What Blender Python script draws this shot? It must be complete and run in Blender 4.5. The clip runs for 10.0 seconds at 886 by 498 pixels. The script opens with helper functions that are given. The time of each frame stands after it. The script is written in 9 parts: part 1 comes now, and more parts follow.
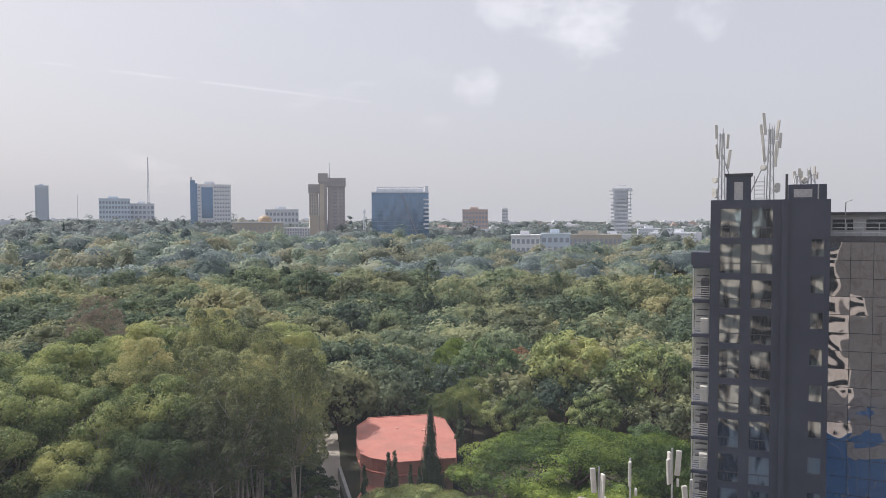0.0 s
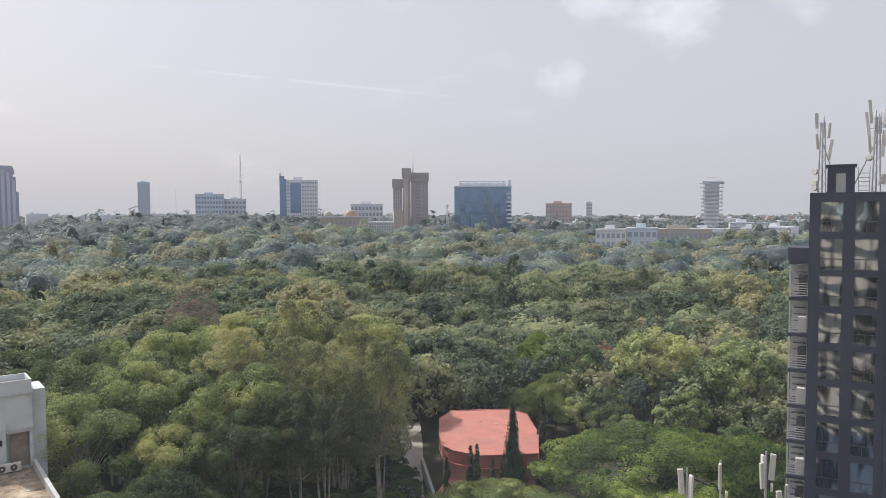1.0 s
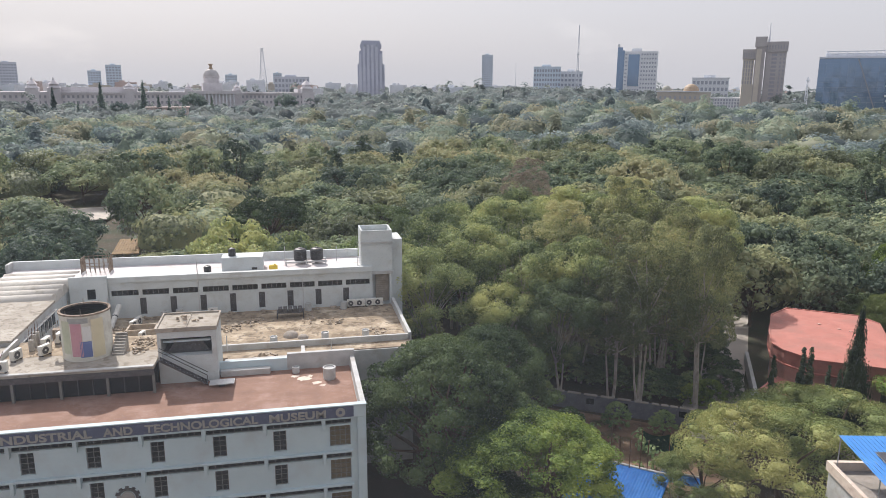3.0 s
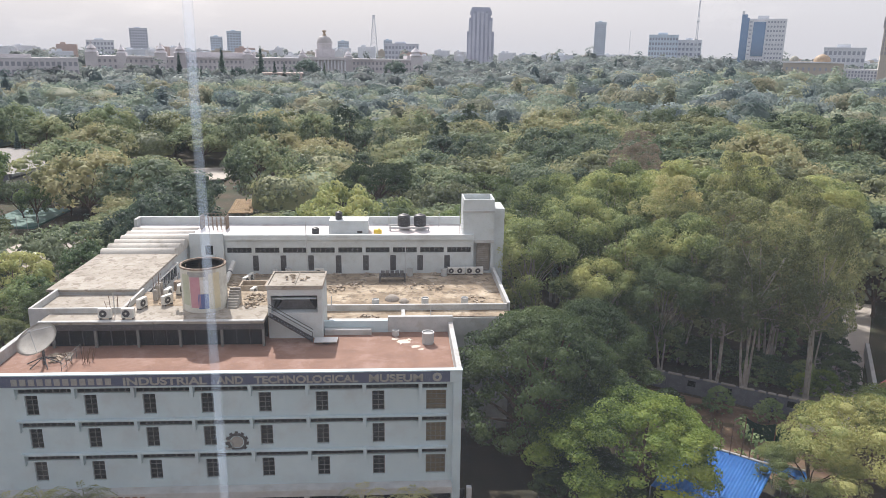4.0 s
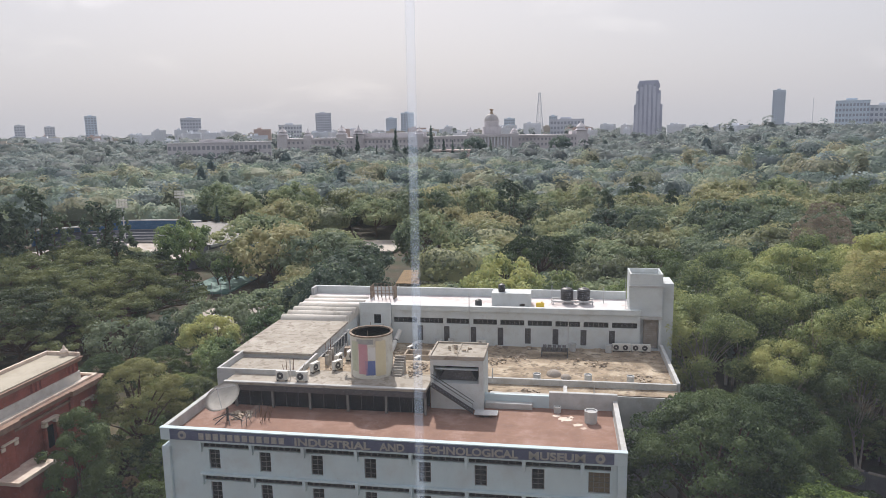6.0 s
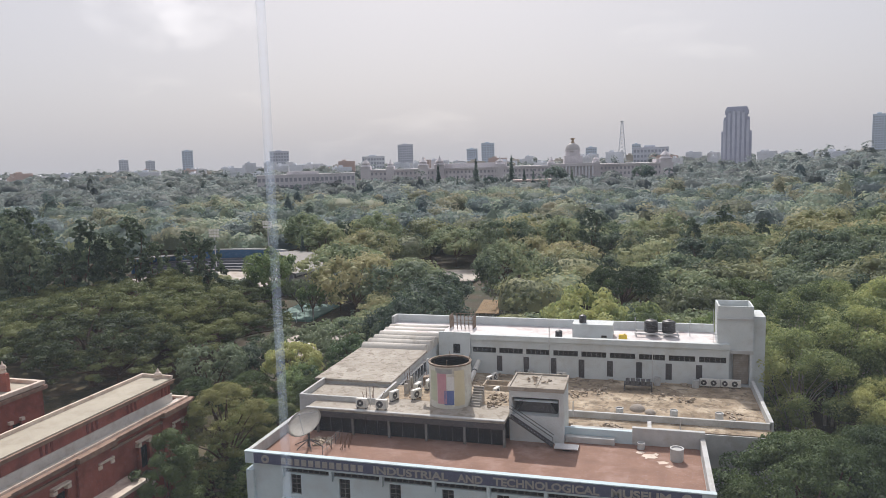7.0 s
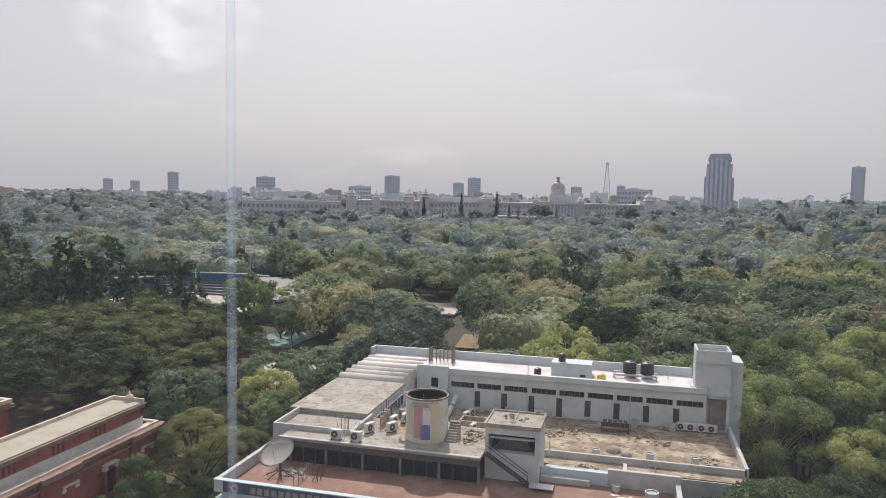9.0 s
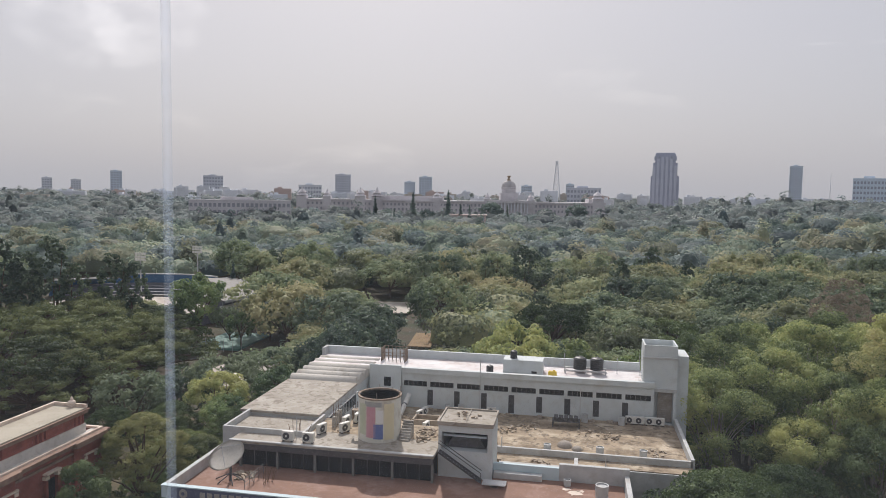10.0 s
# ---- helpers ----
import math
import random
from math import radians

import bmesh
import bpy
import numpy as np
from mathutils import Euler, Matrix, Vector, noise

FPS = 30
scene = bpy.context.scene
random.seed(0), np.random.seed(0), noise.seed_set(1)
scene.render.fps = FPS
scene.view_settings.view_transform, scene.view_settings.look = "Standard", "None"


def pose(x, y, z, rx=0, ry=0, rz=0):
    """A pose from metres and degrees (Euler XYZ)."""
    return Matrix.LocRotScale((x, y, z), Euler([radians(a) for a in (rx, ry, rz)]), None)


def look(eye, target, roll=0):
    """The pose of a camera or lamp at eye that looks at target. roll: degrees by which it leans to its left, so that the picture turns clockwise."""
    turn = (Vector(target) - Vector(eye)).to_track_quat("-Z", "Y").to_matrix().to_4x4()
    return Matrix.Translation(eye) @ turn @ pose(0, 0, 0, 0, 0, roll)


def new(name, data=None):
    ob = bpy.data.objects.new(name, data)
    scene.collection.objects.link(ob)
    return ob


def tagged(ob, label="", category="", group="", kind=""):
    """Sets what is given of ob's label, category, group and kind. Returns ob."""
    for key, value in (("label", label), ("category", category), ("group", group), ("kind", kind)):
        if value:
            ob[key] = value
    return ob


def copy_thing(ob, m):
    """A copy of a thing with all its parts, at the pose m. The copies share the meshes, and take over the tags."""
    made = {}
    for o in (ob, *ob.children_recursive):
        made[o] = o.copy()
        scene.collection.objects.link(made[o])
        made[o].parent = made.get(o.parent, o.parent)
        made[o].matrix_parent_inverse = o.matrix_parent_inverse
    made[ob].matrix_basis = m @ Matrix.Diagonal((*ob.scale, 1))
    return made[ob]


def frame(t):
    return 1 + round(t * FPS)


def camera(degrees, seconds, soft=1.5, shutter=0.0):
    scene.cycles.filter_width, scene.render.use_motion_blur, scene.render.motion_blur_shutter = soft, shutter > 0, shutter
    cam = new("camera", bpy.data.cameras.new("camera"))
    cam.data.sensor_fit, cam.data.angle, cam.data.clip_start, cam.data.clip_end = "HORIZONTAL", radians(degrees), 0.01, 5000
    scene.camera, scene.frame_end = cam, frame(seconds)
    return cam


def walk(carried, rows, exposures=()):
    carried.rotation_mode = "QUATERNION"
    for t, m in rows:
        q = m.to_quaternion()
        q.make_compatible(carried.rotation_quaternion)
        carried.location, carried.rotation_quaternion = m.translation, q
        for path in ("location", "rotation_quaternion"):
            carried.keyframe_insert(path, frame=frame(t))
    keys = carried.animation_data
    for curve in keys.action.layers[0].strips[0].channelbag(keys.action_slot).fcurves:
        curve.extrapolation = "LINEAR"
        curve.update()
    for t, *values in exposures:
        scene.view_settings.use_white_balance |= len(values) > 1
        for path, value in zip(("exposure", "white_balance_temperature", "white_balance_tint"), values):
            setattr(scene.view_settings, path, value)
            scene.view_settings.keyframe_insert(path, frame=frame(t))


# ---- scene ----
# ================= camera =================
cam = camera(63.3, 10.0, soft=0.6)
PATH = [
    (0, (0.360, -0.250, 43.040), (7.3485, 6.8900, 42.6142), -0.23),
    (0.5, (0.325, -0.250, 43.040), (6.9561, 7.2220, 42.5955), -0.37),
    (1, (0.290, -0.250, 43.040), (6.4130, 7.6404, 42.5391), -0.35),
    (1.5, (0.255, -0.250, 43.040), (5.5921, 8.1719, 42.2743), -0.17),
    (2, (0.220, -0.250, 43.040), (4.3894, 8.7467, 41.7453), 0.19),
    (2.5, (0.185, -0.250, 43.040), (3.1923, 9.1163, 41.2434), 0.44),
    (3, (0.150, -0.250, 43.040), (2.1696, 9.2925, 40.8352), 0.34),
    (4.5, (0.023, -0.250, 43.040), (0.0361, 9.3849, 40.3625), 1.10),
    (5, (0.013, -0.250, 43.040), (-0.5403, 9.4434, 40.6456), 1.05),
    (5.5, (0.019, -0.250, 43.040), (-0.8259, 9.5125, 41.0456), 0.40),
    (6, (0.041, -0.250, 43.040), (-1.5869, 9.4797, 41.4024), -0.93),
    (6.2, (0.068, -0.250, 43.040), (-1.9093, 9.4374, 41.5420), -1.11),
    (7.5, (0.142, -0.250, 43.040), (-2.6828, 9.2750, 41.9033), -1.55),
    (8, (0.152, -0.250, 43.040), (-2.6978, 9.2791, 42.0025), -1.03),
    (8.5, (0.150, -0.250, 43.040), (-2.6505, 9.3107, 42.1729), -0.13),
    (9, (0.139, -0.250, 43.040), (-2.3609, 9.4032, 42.2876), 1.01),
    (9.5, (0.139, -0.250, 43.040), (-2.0610, 9.4713, 42.2294), 1.37),
    (9.6, (0.139, -0.250, 43.040), (-2.0610, 9.4713, 42.2294), 1.37),
    (10, (0.143, -0.250, 43.040), (-1.7035, 9.5500, 42.2800), 0.90),
]
walk(cam, [(t, look(eye, target, roll)) for t, eye, target, roll in PATH],
     exposures=[(0.0, 0.08, 6300, 14), (2.0, 0.06, 6300, 14), (3.0, 0.16, 6300, 14), (4.5, 0.36, 6300, 14), (5.0, 0.33, 6300, 14), (5.5, 0.12, 6300, 14), (6.0, 0.03, 6300, 14), (7.5, -0.1, 6300, 14), (9.0, -0.13, 6300, 14), (9.6, -0.18, 6300, 14), (10.0, -0.24, 6300, 14)])

# ================= sky and sun =================
SUN_EL, SUN_AZ = radians(47), radians(-17)          # azimuth from +y, clockwise positive
sun_dir = Vector((math.sin(SUN_AZ) * math.cos(SUN_EL), math.cos(SUN_AZ) * math.cos(SUN_EL), math.sin(SUN_EL)))
world = bpy.data.worlds.new("sky")
scene.world = world
world.use_nodes = True
wt = world.node_tree
bg = wt.nodes["Background"]
sky = wt.nodes.new("ShaderNodeTexSky")
sky.sky_type = 'NISHITA'
sky.sun_disc = False
sky.sun_elevation, sky.sun_rotation = SUN_EL, SUN_AZ
sky.air_density, sky.dust_density, sky.ozone_density = 1.0, 6.0, 1.0
CLOUDS = [((0.795, 0.546, 0.264), 5.6, 1.9), ((0.7364, 0.617, 0.2774), 4.0, 1.5), ((0.7213, 0.669, 0.1794), 2.7, 1.3), ((0.8694, 0.4179, 0.2635), 3.2, 1.3), ((-0.600, 0.773, 0.212), 4.2, 1.0), ((-0.530, 0.822, 0.2145), 4.2, 1.1)]
TRAIL = ((0.0135, 0.1900, -0.9817), (0.453, 0.8741, 0.1754), 0.9737)
# hazy veil and thin cloud over the whole sky
wc = wt.nodes.new("ShaderNodeTexCoord")
wmap = wt.nodes.new("ShaderNodeMapping")
wmap.inputs["Scale"].default_value = (1.0, 1.0, 3.2)
wt.links.new(wc.outputs["Generated"], wmap.inputs["Vector"])
wn = wt.nodes.new("ShaderNodeTexNoise")
wn.inputs["Scale"].default_value, wn.inputs["Detail"].default_value, wn.inputs["Roughness"].default_value = 3.1, 7.0, 0.58
wt.links.new(wmap.outputs["Vector"], wn.inputs["Vector"])
wr = wt.nodes.new("ShaderNodeValToRGB")
wr.color_ramp.elements[0].position, wr.color_ramp.elements[1].position = 0.60, 0.86
wr.color_ramp.elements[0].color, wr.color_ramp.elements[1].color = (6.75, 6.75, 7.0, 1), (9.6, 9.4, 9.3, 1)
wt.links.new(wn.outputs["Fac"], wr.inputs["Fac"])
wm = wt.nodes.new("ShaderNodeMixRGB")
wm.inputs["Fac"].default_value = 0.72
wt.links.new(sky.outputs["Color"], wm.inputs["Color1"])
wt.links.new(wr.outputs["Color"], wm.inputs["Color2"])


def sky_node(kind, **sets):
    n = wt.nodes.new(kind)
    for k, v in sets.items():
        n.inputs[int(k[1:])].default_value = v
    return n


def sky_math(op, a, b=None, c=None):
    n = wt.nodes.new("ShaderNodeMath")
    n.operation = op
    for i, v in enumerate((a, b, c)):
        if v is None:
            continue
        if isinstance(v, (int, float)):
            n.inputs[i].default_value = v
        else:
            wt.links.new(v, n.inputs[i])
    return n.outputs[0]


def sky_dot(direction):
    n = wt.nodes.new("ShaderNodeVectorMath")
    n.operation = 'DOT_PRODUCT'
    wt.links.new(wc.outputs["Generated"], n.inputs[0])
    n.inputs[1].default_value = direction
    return n.outputs["Value"]


def sky_range(value, a, b):
    n = wt.nodes.new("ShaderNodeMapRange")
    n.interpolation_type = 'SMOOTHSTEP'
    n.inputs["From Min"].default_value, n.inputs["From Max"].default_value = a, b
    wt.links.new(value, n.inputs["Value"])
    return n.outputs["Result"]


# small bright clouds and one vapour trail
puff = sky_node("ShaderNodeTexNoise")
puff.inputs["Scale"].default_value, puff.inputs["Detail"].default_value, puff.inputs["Roughness"].default_value = 15.0, 9.0, 0.56
pmap = wt.nodes.new("ShaderNodeMapping")
pmap.inputs["Scale"].default_value = (1.0, 1.0, 1.7)
wt.links.new(wc.outputs["Generated"], pmap.inputs["Vector"])
wt.links.new(pmap.outputs["Vector"], puff.inputs["Vector"])
extra = None
for direction, spread, gain in CLOUDS:
    f = sky_range(sky_dot(direction), math.cos(radians(spread)), 1.0)
    v = sky_math('MULTIPLY', sky_range(sky_math('MULTIPLY_ADD', f, 0.40, puff.outputs["Fac"]), 0.68, 1.05), gain)
    v = sky_math('MULTIPLY', v, sky_range(f, 0.0, 0.25))
    extra = v if extra is None else sky_math('ADD', extra, v)
line = sky_range(sky_math('ABSOLUTE', sky_dot(TRAIL[0])), 0.0028, 0.0006)
along = sky_range(sky_dot(TRAIL[1]), TRAIL[2], TRAIL[2] + 0.012)
broken = sky_range(puff.outputs["Fac"], 0.36, 0.55)
extra = sky_math('ADD', extra, sky_math('MULTIPLY', sky_math('MULTIPLY', line, along), sky_math('MULTIPLY', broken, 0.6)))
lift = wt.nodes.new("ShaderNodeMixRGB")
lift.blend_type = 'ADD'
lift.inputs["Fac"].default_value = 1.0
grey = wt.nodes.new("ShaderNodeCombineXYZ")
for i, warm in enumerate((1.0, 0.95, 0.88)):
    wt.links.new(sky_math('MULTIPLY', extra, warm), grey.inputs[i])
wt.links.new(wm.outputs["Color"], lift.inputs["Color1"])
wt.links.new(grey.outputs[0], lift.inputs["Color2"])
wt.links.new(lift.outputs["Color"], bg.inputs["Color"])

bg.inputs["Strength"].default_value = 0.107

sun = bpy.data.lights.new("sun", "SUN")
sun.energy, sun.angle, sun.color = 4.0, radians(0.6), (1.0, 0.94, 0.85)
sun_ob = new("sun", sun)
sun_ob.matrix_world = look(sun_dir * 500, (0, 0, 0))

# ================= materials =================
def surface(name, c1, c2, scale=1.0, rough=0.8, bump=0.15, metallic=0.0, rand=0.0, fine=9.0, stain=None, stain_scale=0.25, patch=None, patch_scale=1.5):
    """Two scales of colour noise, optional stains, fine relief."""
    m = bpy.data.materials.new(name)
    m.use_nodes = True
    nt = m.node_tree
    b = nt.nodes["Principled BSDF"]
    b.inputs["Roughness"].default_value, b.inputs["Metallic"].default_value = rough, metallic
    tc = nt.nodes.new("ShaderNodeTexCoord")
    n1 = nt.nodes.new("ShaderNodeTexNoise")
    n1.inputs["Scale"].default_value, n1.inputs["Detail"].default_value = scale, 8.0
    n1.inputs["Roughness"].default_value = 0.65
    nt.links.new(tc.outputs["Object"], n1.inputs["Vector"])
    r1 = nt.nodes.new("ShaderNodeValToRGB")
    r1.color_ramp.elements[0].position, r1.color_ramp.elements[1].position = 0.33, 0.68
    r1.color_ramp.elements[0].color, r1.color_ramp.elements[1].color = (*c1, 1), (*c2, 1)
    nt.links.new(n1.outputs["Fac"], r1.inputs["Fac"])
    out = r1.outputs["Color"]
    if stain:
        n2 = nt.nodes.new("ShaderNodeTexNoise")
        n2.inputs["Scale"].default_value, n2.inputs["Detail"].default_value = stain_scale, 10.0
        n2.inputs["Roughness"].default_value = 0.7
        nt.links.new(tc.outputs["Object"], n2.inputs["Vector"])
        r2 = nt.nodes.new("ShaderNodeValToRGB")
        r2.color_ramp.elements[0].position, r2.color_ramp.elements[1].position = 0.5, 0.66
        nt.links.new(n2.outputs["Fac"], r2.inputs["Fac"])
        mx = nt.nodes.new("ShaderNodeMixRGB")
        mx.inputs["Color2"].default_value = (*stain, 1)
        nt.links.new(r2.outputs["Color"], mx.inputs["Fac"])
        nt.links.new(out, mx.inputs["Color1"])
        out = mx.outputs["Color"]
    if patch:
        n4 = nt.nodes.new("ShaderNodeTexNoise")
        n4.inputs["Scale"].default_value, n4.inputs["Detail"].default_value, n4.inputs["Distortion"].default_value = patch_scale, 6.0, 0.8
        nt.links.new(tc.outputs["Object"], n4.inputs["Vector"])
        r4 = nt.nodes.new("ShaderNodeValToRGB")
        r4.color_ramp.elements[0].position, r4.color_ramp.elements[1].position = 0.54, 0.62
        nt.links.new(n4.outputs["Fac"], r4.inputs["Fac"])
        m4 = nt.nodes.new("ShaderNodeMixRGB")
        m4.inputs["Color2"].default_value = (*patch, 1)
        fade = nt.nodes.new("ShaderNodeMath")
        fade.operation = 'MULTIPLY'
        fade.inputs[1].default_value = 0.75
        nt.links.new(r4.outputs["Color"], fade.inputs[0])
        nt.links.new(fade.outputs[0], m4.inputs["Fac"])
        nt.links.new(out, m4.inputs["Color1"])
        out = m4.outputs["Color"]
    if rand:
        oi = nt.nodes.new("ShaderNodeObjectInfo")
        hs = nt.nodes.new("ShaderNodeHueSaturation")
        mr = nt.nodes.new("ShaderNodeMapRange")
        mr.inputs["To Min"].default_value, mr.inputs["To Max"].default_value = 1 - rand, 1 + rand
        nt.links.new(oi.outputs["Random"], mr.inputs["Value"])
        nt.links.new(mr.outputs["Result"], hs.inputs["Value"])
        nt.links.new(out, hs.inputs["Color"])
        out = hs.outputs["Color"]
    nt.links.new(out, b.inputs["Base Color"])
    if bump:
        n3 = nt.nodes.new("ShaderNodeTexNoise")
        n3.inputs["Scale"].default_value, n3.inputs["Detail"].default_value = scale * fine, 5.0
        nt.links.new(tc.outputs["Object"], n3.inputs["Vector"])
        bp = nt.nodes.new("ShaderNodeBump")
        bp.inputs["Strength"].default_value, bp.inputs["Distance"].default_value = bump, 0.05
        nt.links.new(n3.outputs["Fac"], bp.inputs["Height"])
        nt.links.new(bp.outputs["Normal"], b.inputs["Normal"])
    return m


def foliage(name, dark, light, dry, dry_at=0.62, tree_scale=0.09, translucent=0.20, leafwise=0.26, depth=0.78):
    """Leaves: hue by tree (object and place), value by leaf."""
    m = bpy.data.materials.new(name)
    m.use_nodes = True
    nt = m.node_tree
    b = nt.nodes["Principled BSDF"]
    b.inputs["Roughness"].default_value = 0.62
    b.inputs["Specular IOR Level"].default_value = 0.25
    geo, oi = nt.nodes.new("ShaderNodeNewGeometry"), nt.nodes.new("ShaderNodeObjectInfo")
    n1 = nt.nodes.new("ShaderNodeTexNoise")
    n1.inputs["Scale"].default_value, n1.inputs["Detail"].default_value = tree_scale, 3.0
    nt.links.new(geo.outputs["Position"], n1.inputs["Vector"])
    add = nt.nodes.new("ShaderNodeMath")
    add.operation = 'MULTIPLY_ADD'
    add.inputs[1].default_value, add.inputs[2].default_value = 0.46, -0.23
    nt.links.new(oi.outputs["Random"], add.inputs[0])
    s1 = nt.nodes.new("ShaderNodeMath")
    wide = nt.nodes.new("ShaderNodeMath")
    wide.operation = 'MULTIPLY_ADD'
    wide.inputs[1].default_value, wide.inputs[2].default_value = 1.5, -0.25
    nt.links.new(n1.outputs["Fac"], wide.inputs[0])
    nt.links.new(wide.outputs[0], s1.inputs[0])
    nt.links.new(add.outputs[0], s1.inputs[1])
    isl = nt.nodes.new("ShaderNodeMath")
    isl.operation = 'MULTIPLY_ADD'
    isl.inputs[1].default_value, isl.inputs[2].default_value = leafwise, -leafwise / 2
    nt.links.new(geo.outputs["Random Per Island"], isl.inputs[0])
    n2 = nt.nodes.new("ShaderNodeTexNoise")
    n2.inputs["Scale"].default_value, n2.inputs["Detail"].default_value = tree_scale * 7, 2.0
    nt.links.new(geo.outputs["Position"], n2.inputs["Vector"])
    cl = nt.nodes.new("ShaderNodeMath")
    cl.operation = 'MULTIPLY_ADD'
    cl.inputs[1].default_value, cl.inputs[2].default_value = 0.52, -0.26
    nt.links.new(n2.outputs["Fac"], cl.inputs[0])
    s3 = nt.nodes.new("ShaderNodeMath")
    nt.links.new(s1.outputs[0], s3.inputs[0])
    nt.links.new(cl.outputs[0], s3.inputs[1])
    s2 = nt.nodes.new("ShaderNodeMath")
    nt.links.new(s3.outputs[0], s2.inputs[0])
    nt.links.new(isl.outputs[0], s2.inputs[1])
    r = nt.nodes.new("ShaderNodeValToRGB")
    e = r.color_ramp.elements
    e[0].position, e[0].color = 0.30, (*dark, 1)
    e[1].position, e[1].color = 0.55, (*light, 1)
    e2 = e.new(dry_at + 0.22)
    e2.color = (*dry, 1)
    nt.links.new(s2.outputs[0], r.inputs["Fac"])
    muted = nt.nodes.new("ShaderNodeHueSaturation")
    muted.inputs["Saturation"].default_value, muted.inputs["Value"].default_value = depth, 1.38
    nt.links.new(r.outputs["Color"], muted.inputs["Color"])
    nt.links.new(muted.outputs["Color"], b.inputs["Base Color"])
    n5 = nt.nodes.new("ShaderNodeTexNoise")
    n5.inputs["Scale"].default_value, n5.inputs["Detail"].default_value, n5.inputs["Roughness"].default_value = 0.55, 4.0, 0.7
    nt.links.new(geo.outputs["Position"], n5.inputs["Vector"])
    bp = nt.nodes.new("ShaderNodeBump")
    bp.inputs["Strength"].default_value, bp.inputs["Distance"].default_value = 0.55, 1.2
    nt.links.new(n5.outputs["Fac"], bp.inputs["Height"])
    nt.links.new(bp.outputs["Normal"], b.inputs["Normal"])
    tr = nt.nodes.new("ShaderNodeBsdfTranslucent")
    br = nt.nodes.new("ShaderNodeHueSaturation")
    br.inputs["Value"].default_value, br.inputs["Hue"].default_value = 1.5, 0.485
    nt.links.new(muted.outputs["Color"], br.inputs["Color"])
    nt.links.new(br.outputs["Color"], tr.inputs["Color"])
    mx = nt.nodes.new("ShaderNodeMixShader")
    mx.inputs["Fac"].default_value = translucent
    nt.links.new(b.outputs[0], mx.inputs[1])
    nt.links.new(tr.outputs[0], mx.inputs[2])
    nt.links.new(mx.outputs[0], nt.nodes["Material Output"].inputs["Surface"])
    return m


def window_glass(name, tint, rough=0.06, wobble=0.0, scale=0.6, mirror=0.0):
    """Dark reflecting panes of a building."""
    m = bpy.data.materials.new(name)
    m.use_nodes = True
    nt = m.node_tree
    b = nt.nodes["Principled BSDF"]
    b.inputs["Base Color"].default_value = (*tint, 1)
    b.inputs["Roughness"].default_value = rough
    b.inputs["Specular IOR Level"].default_value, b.inputs["Metallic"].default_value = 0.5 if mirror else 0.3, mirror
    b.inputs["Coat Weight"].default_value = 0.6 if mirror else 0.0
    b.inputs["Coat Roughness"].default_value = 0.03
    if wobble:
        at_place = nt.nodes.new("ShaderNodeNewGeometry")
        n = nt.nodes.new("ShaderNodeTexNoise")
        n.inputs["Scale"].default_value, n.inputs["Detail"].default_value = scale, 1.0
        nt.links.new(at_place.outputs["Position"], n.inputs["Vector"])
        bp = nt.nodes.new("ShaderNodeBump")
        bp.inputs["Strength"].default_value, bp.inputs["Distance"].default_value = wobble, 0.3
        nt.links.new(n.outputs["Fac"], bp.inputs["Height"])
        nt.links.new(bp.outputs["Normal"], b.inputs["Normal"])
        nt.links.new(bp.outputs["Normal"], b.inputs["Coat Normal"])
    return m



def curtained_glass(name):
    """Reflecting panes with pale curtains drawn to a different width behind each."""
    m = window_glass(name, (0.1, 0.1, 0.1), 0.04, 0.13, 0.38, 0.6)
    nt = m.node_tree
    b = nt.nodes["Principled BSDF"]
    tc, oi = nt.nodes.new("ShaderNodeTexCoord"), nt.nodes.new("ShaderNodeObjectInfo")
    mp = nt.nodes.new("ShaderNodeMapping")
    mp.inputs["Scale"].default_value = (1.1, 1.0, 0.28)
    off = nt.nodes.new("ShaderNodeVectorMath")
    off.operation = 'MULTIPLY_ADD'
    off.inputs[1].default_value = (37.0, 11.0, 23.0)
    nt.links.new(oi.outputs["Random"], off.inputs[0])
    nt.links.new(mp.outputs["Vector"], off.inputs[2])
    nt.links.new(tc.outputs["Object"], mp.inputs["Vector"])
    n = nt.nodes.new("ShaderNodeTexNoise")
    n.inputs["Scale"].default_value, n.inputs["Detail"].default_value = 1.0, 1.0
    nt.links.new(off.outputs["Vector"], n.inputs["Vector"])
    w = nt.nodes.new("ShaderNodeTexWave")
    w.inputs["Scale"].default_value, w.inputs["Distortion"].default_value = 3.2, 1.5
    nt.links.new(tc.outputs["Object"], w.inputs["Vector"])
    r = nt.nodes.new("ShaderNodeValToRGB")
    e = r.color_ramp.elements
    e[0].position, e[0].color = 0.44, (0.07, 0.08, 0.09, 1)
    e[1].position, e[1].color = 0.56, (0.42, 0.475, 0.475, 1)
    nt.links.new(n.outputs["Fac"], r.inputs["Fac"])
    mx = nt.nodes.new("ShaderNodeMixRGB")
    mx.blend_type = 'MULTIPLY'
    mx.inputs["Fac"].default_value = 0.12
    nt.links.new(r.outputs["Color"], mx.inputs["Color1"])
    nt.links.new(w.outputs["Color"], mx.inputs["Color2"])
    nt.links.new(mx.outputs["Color"], b.inputs["Base Color"])
    return m


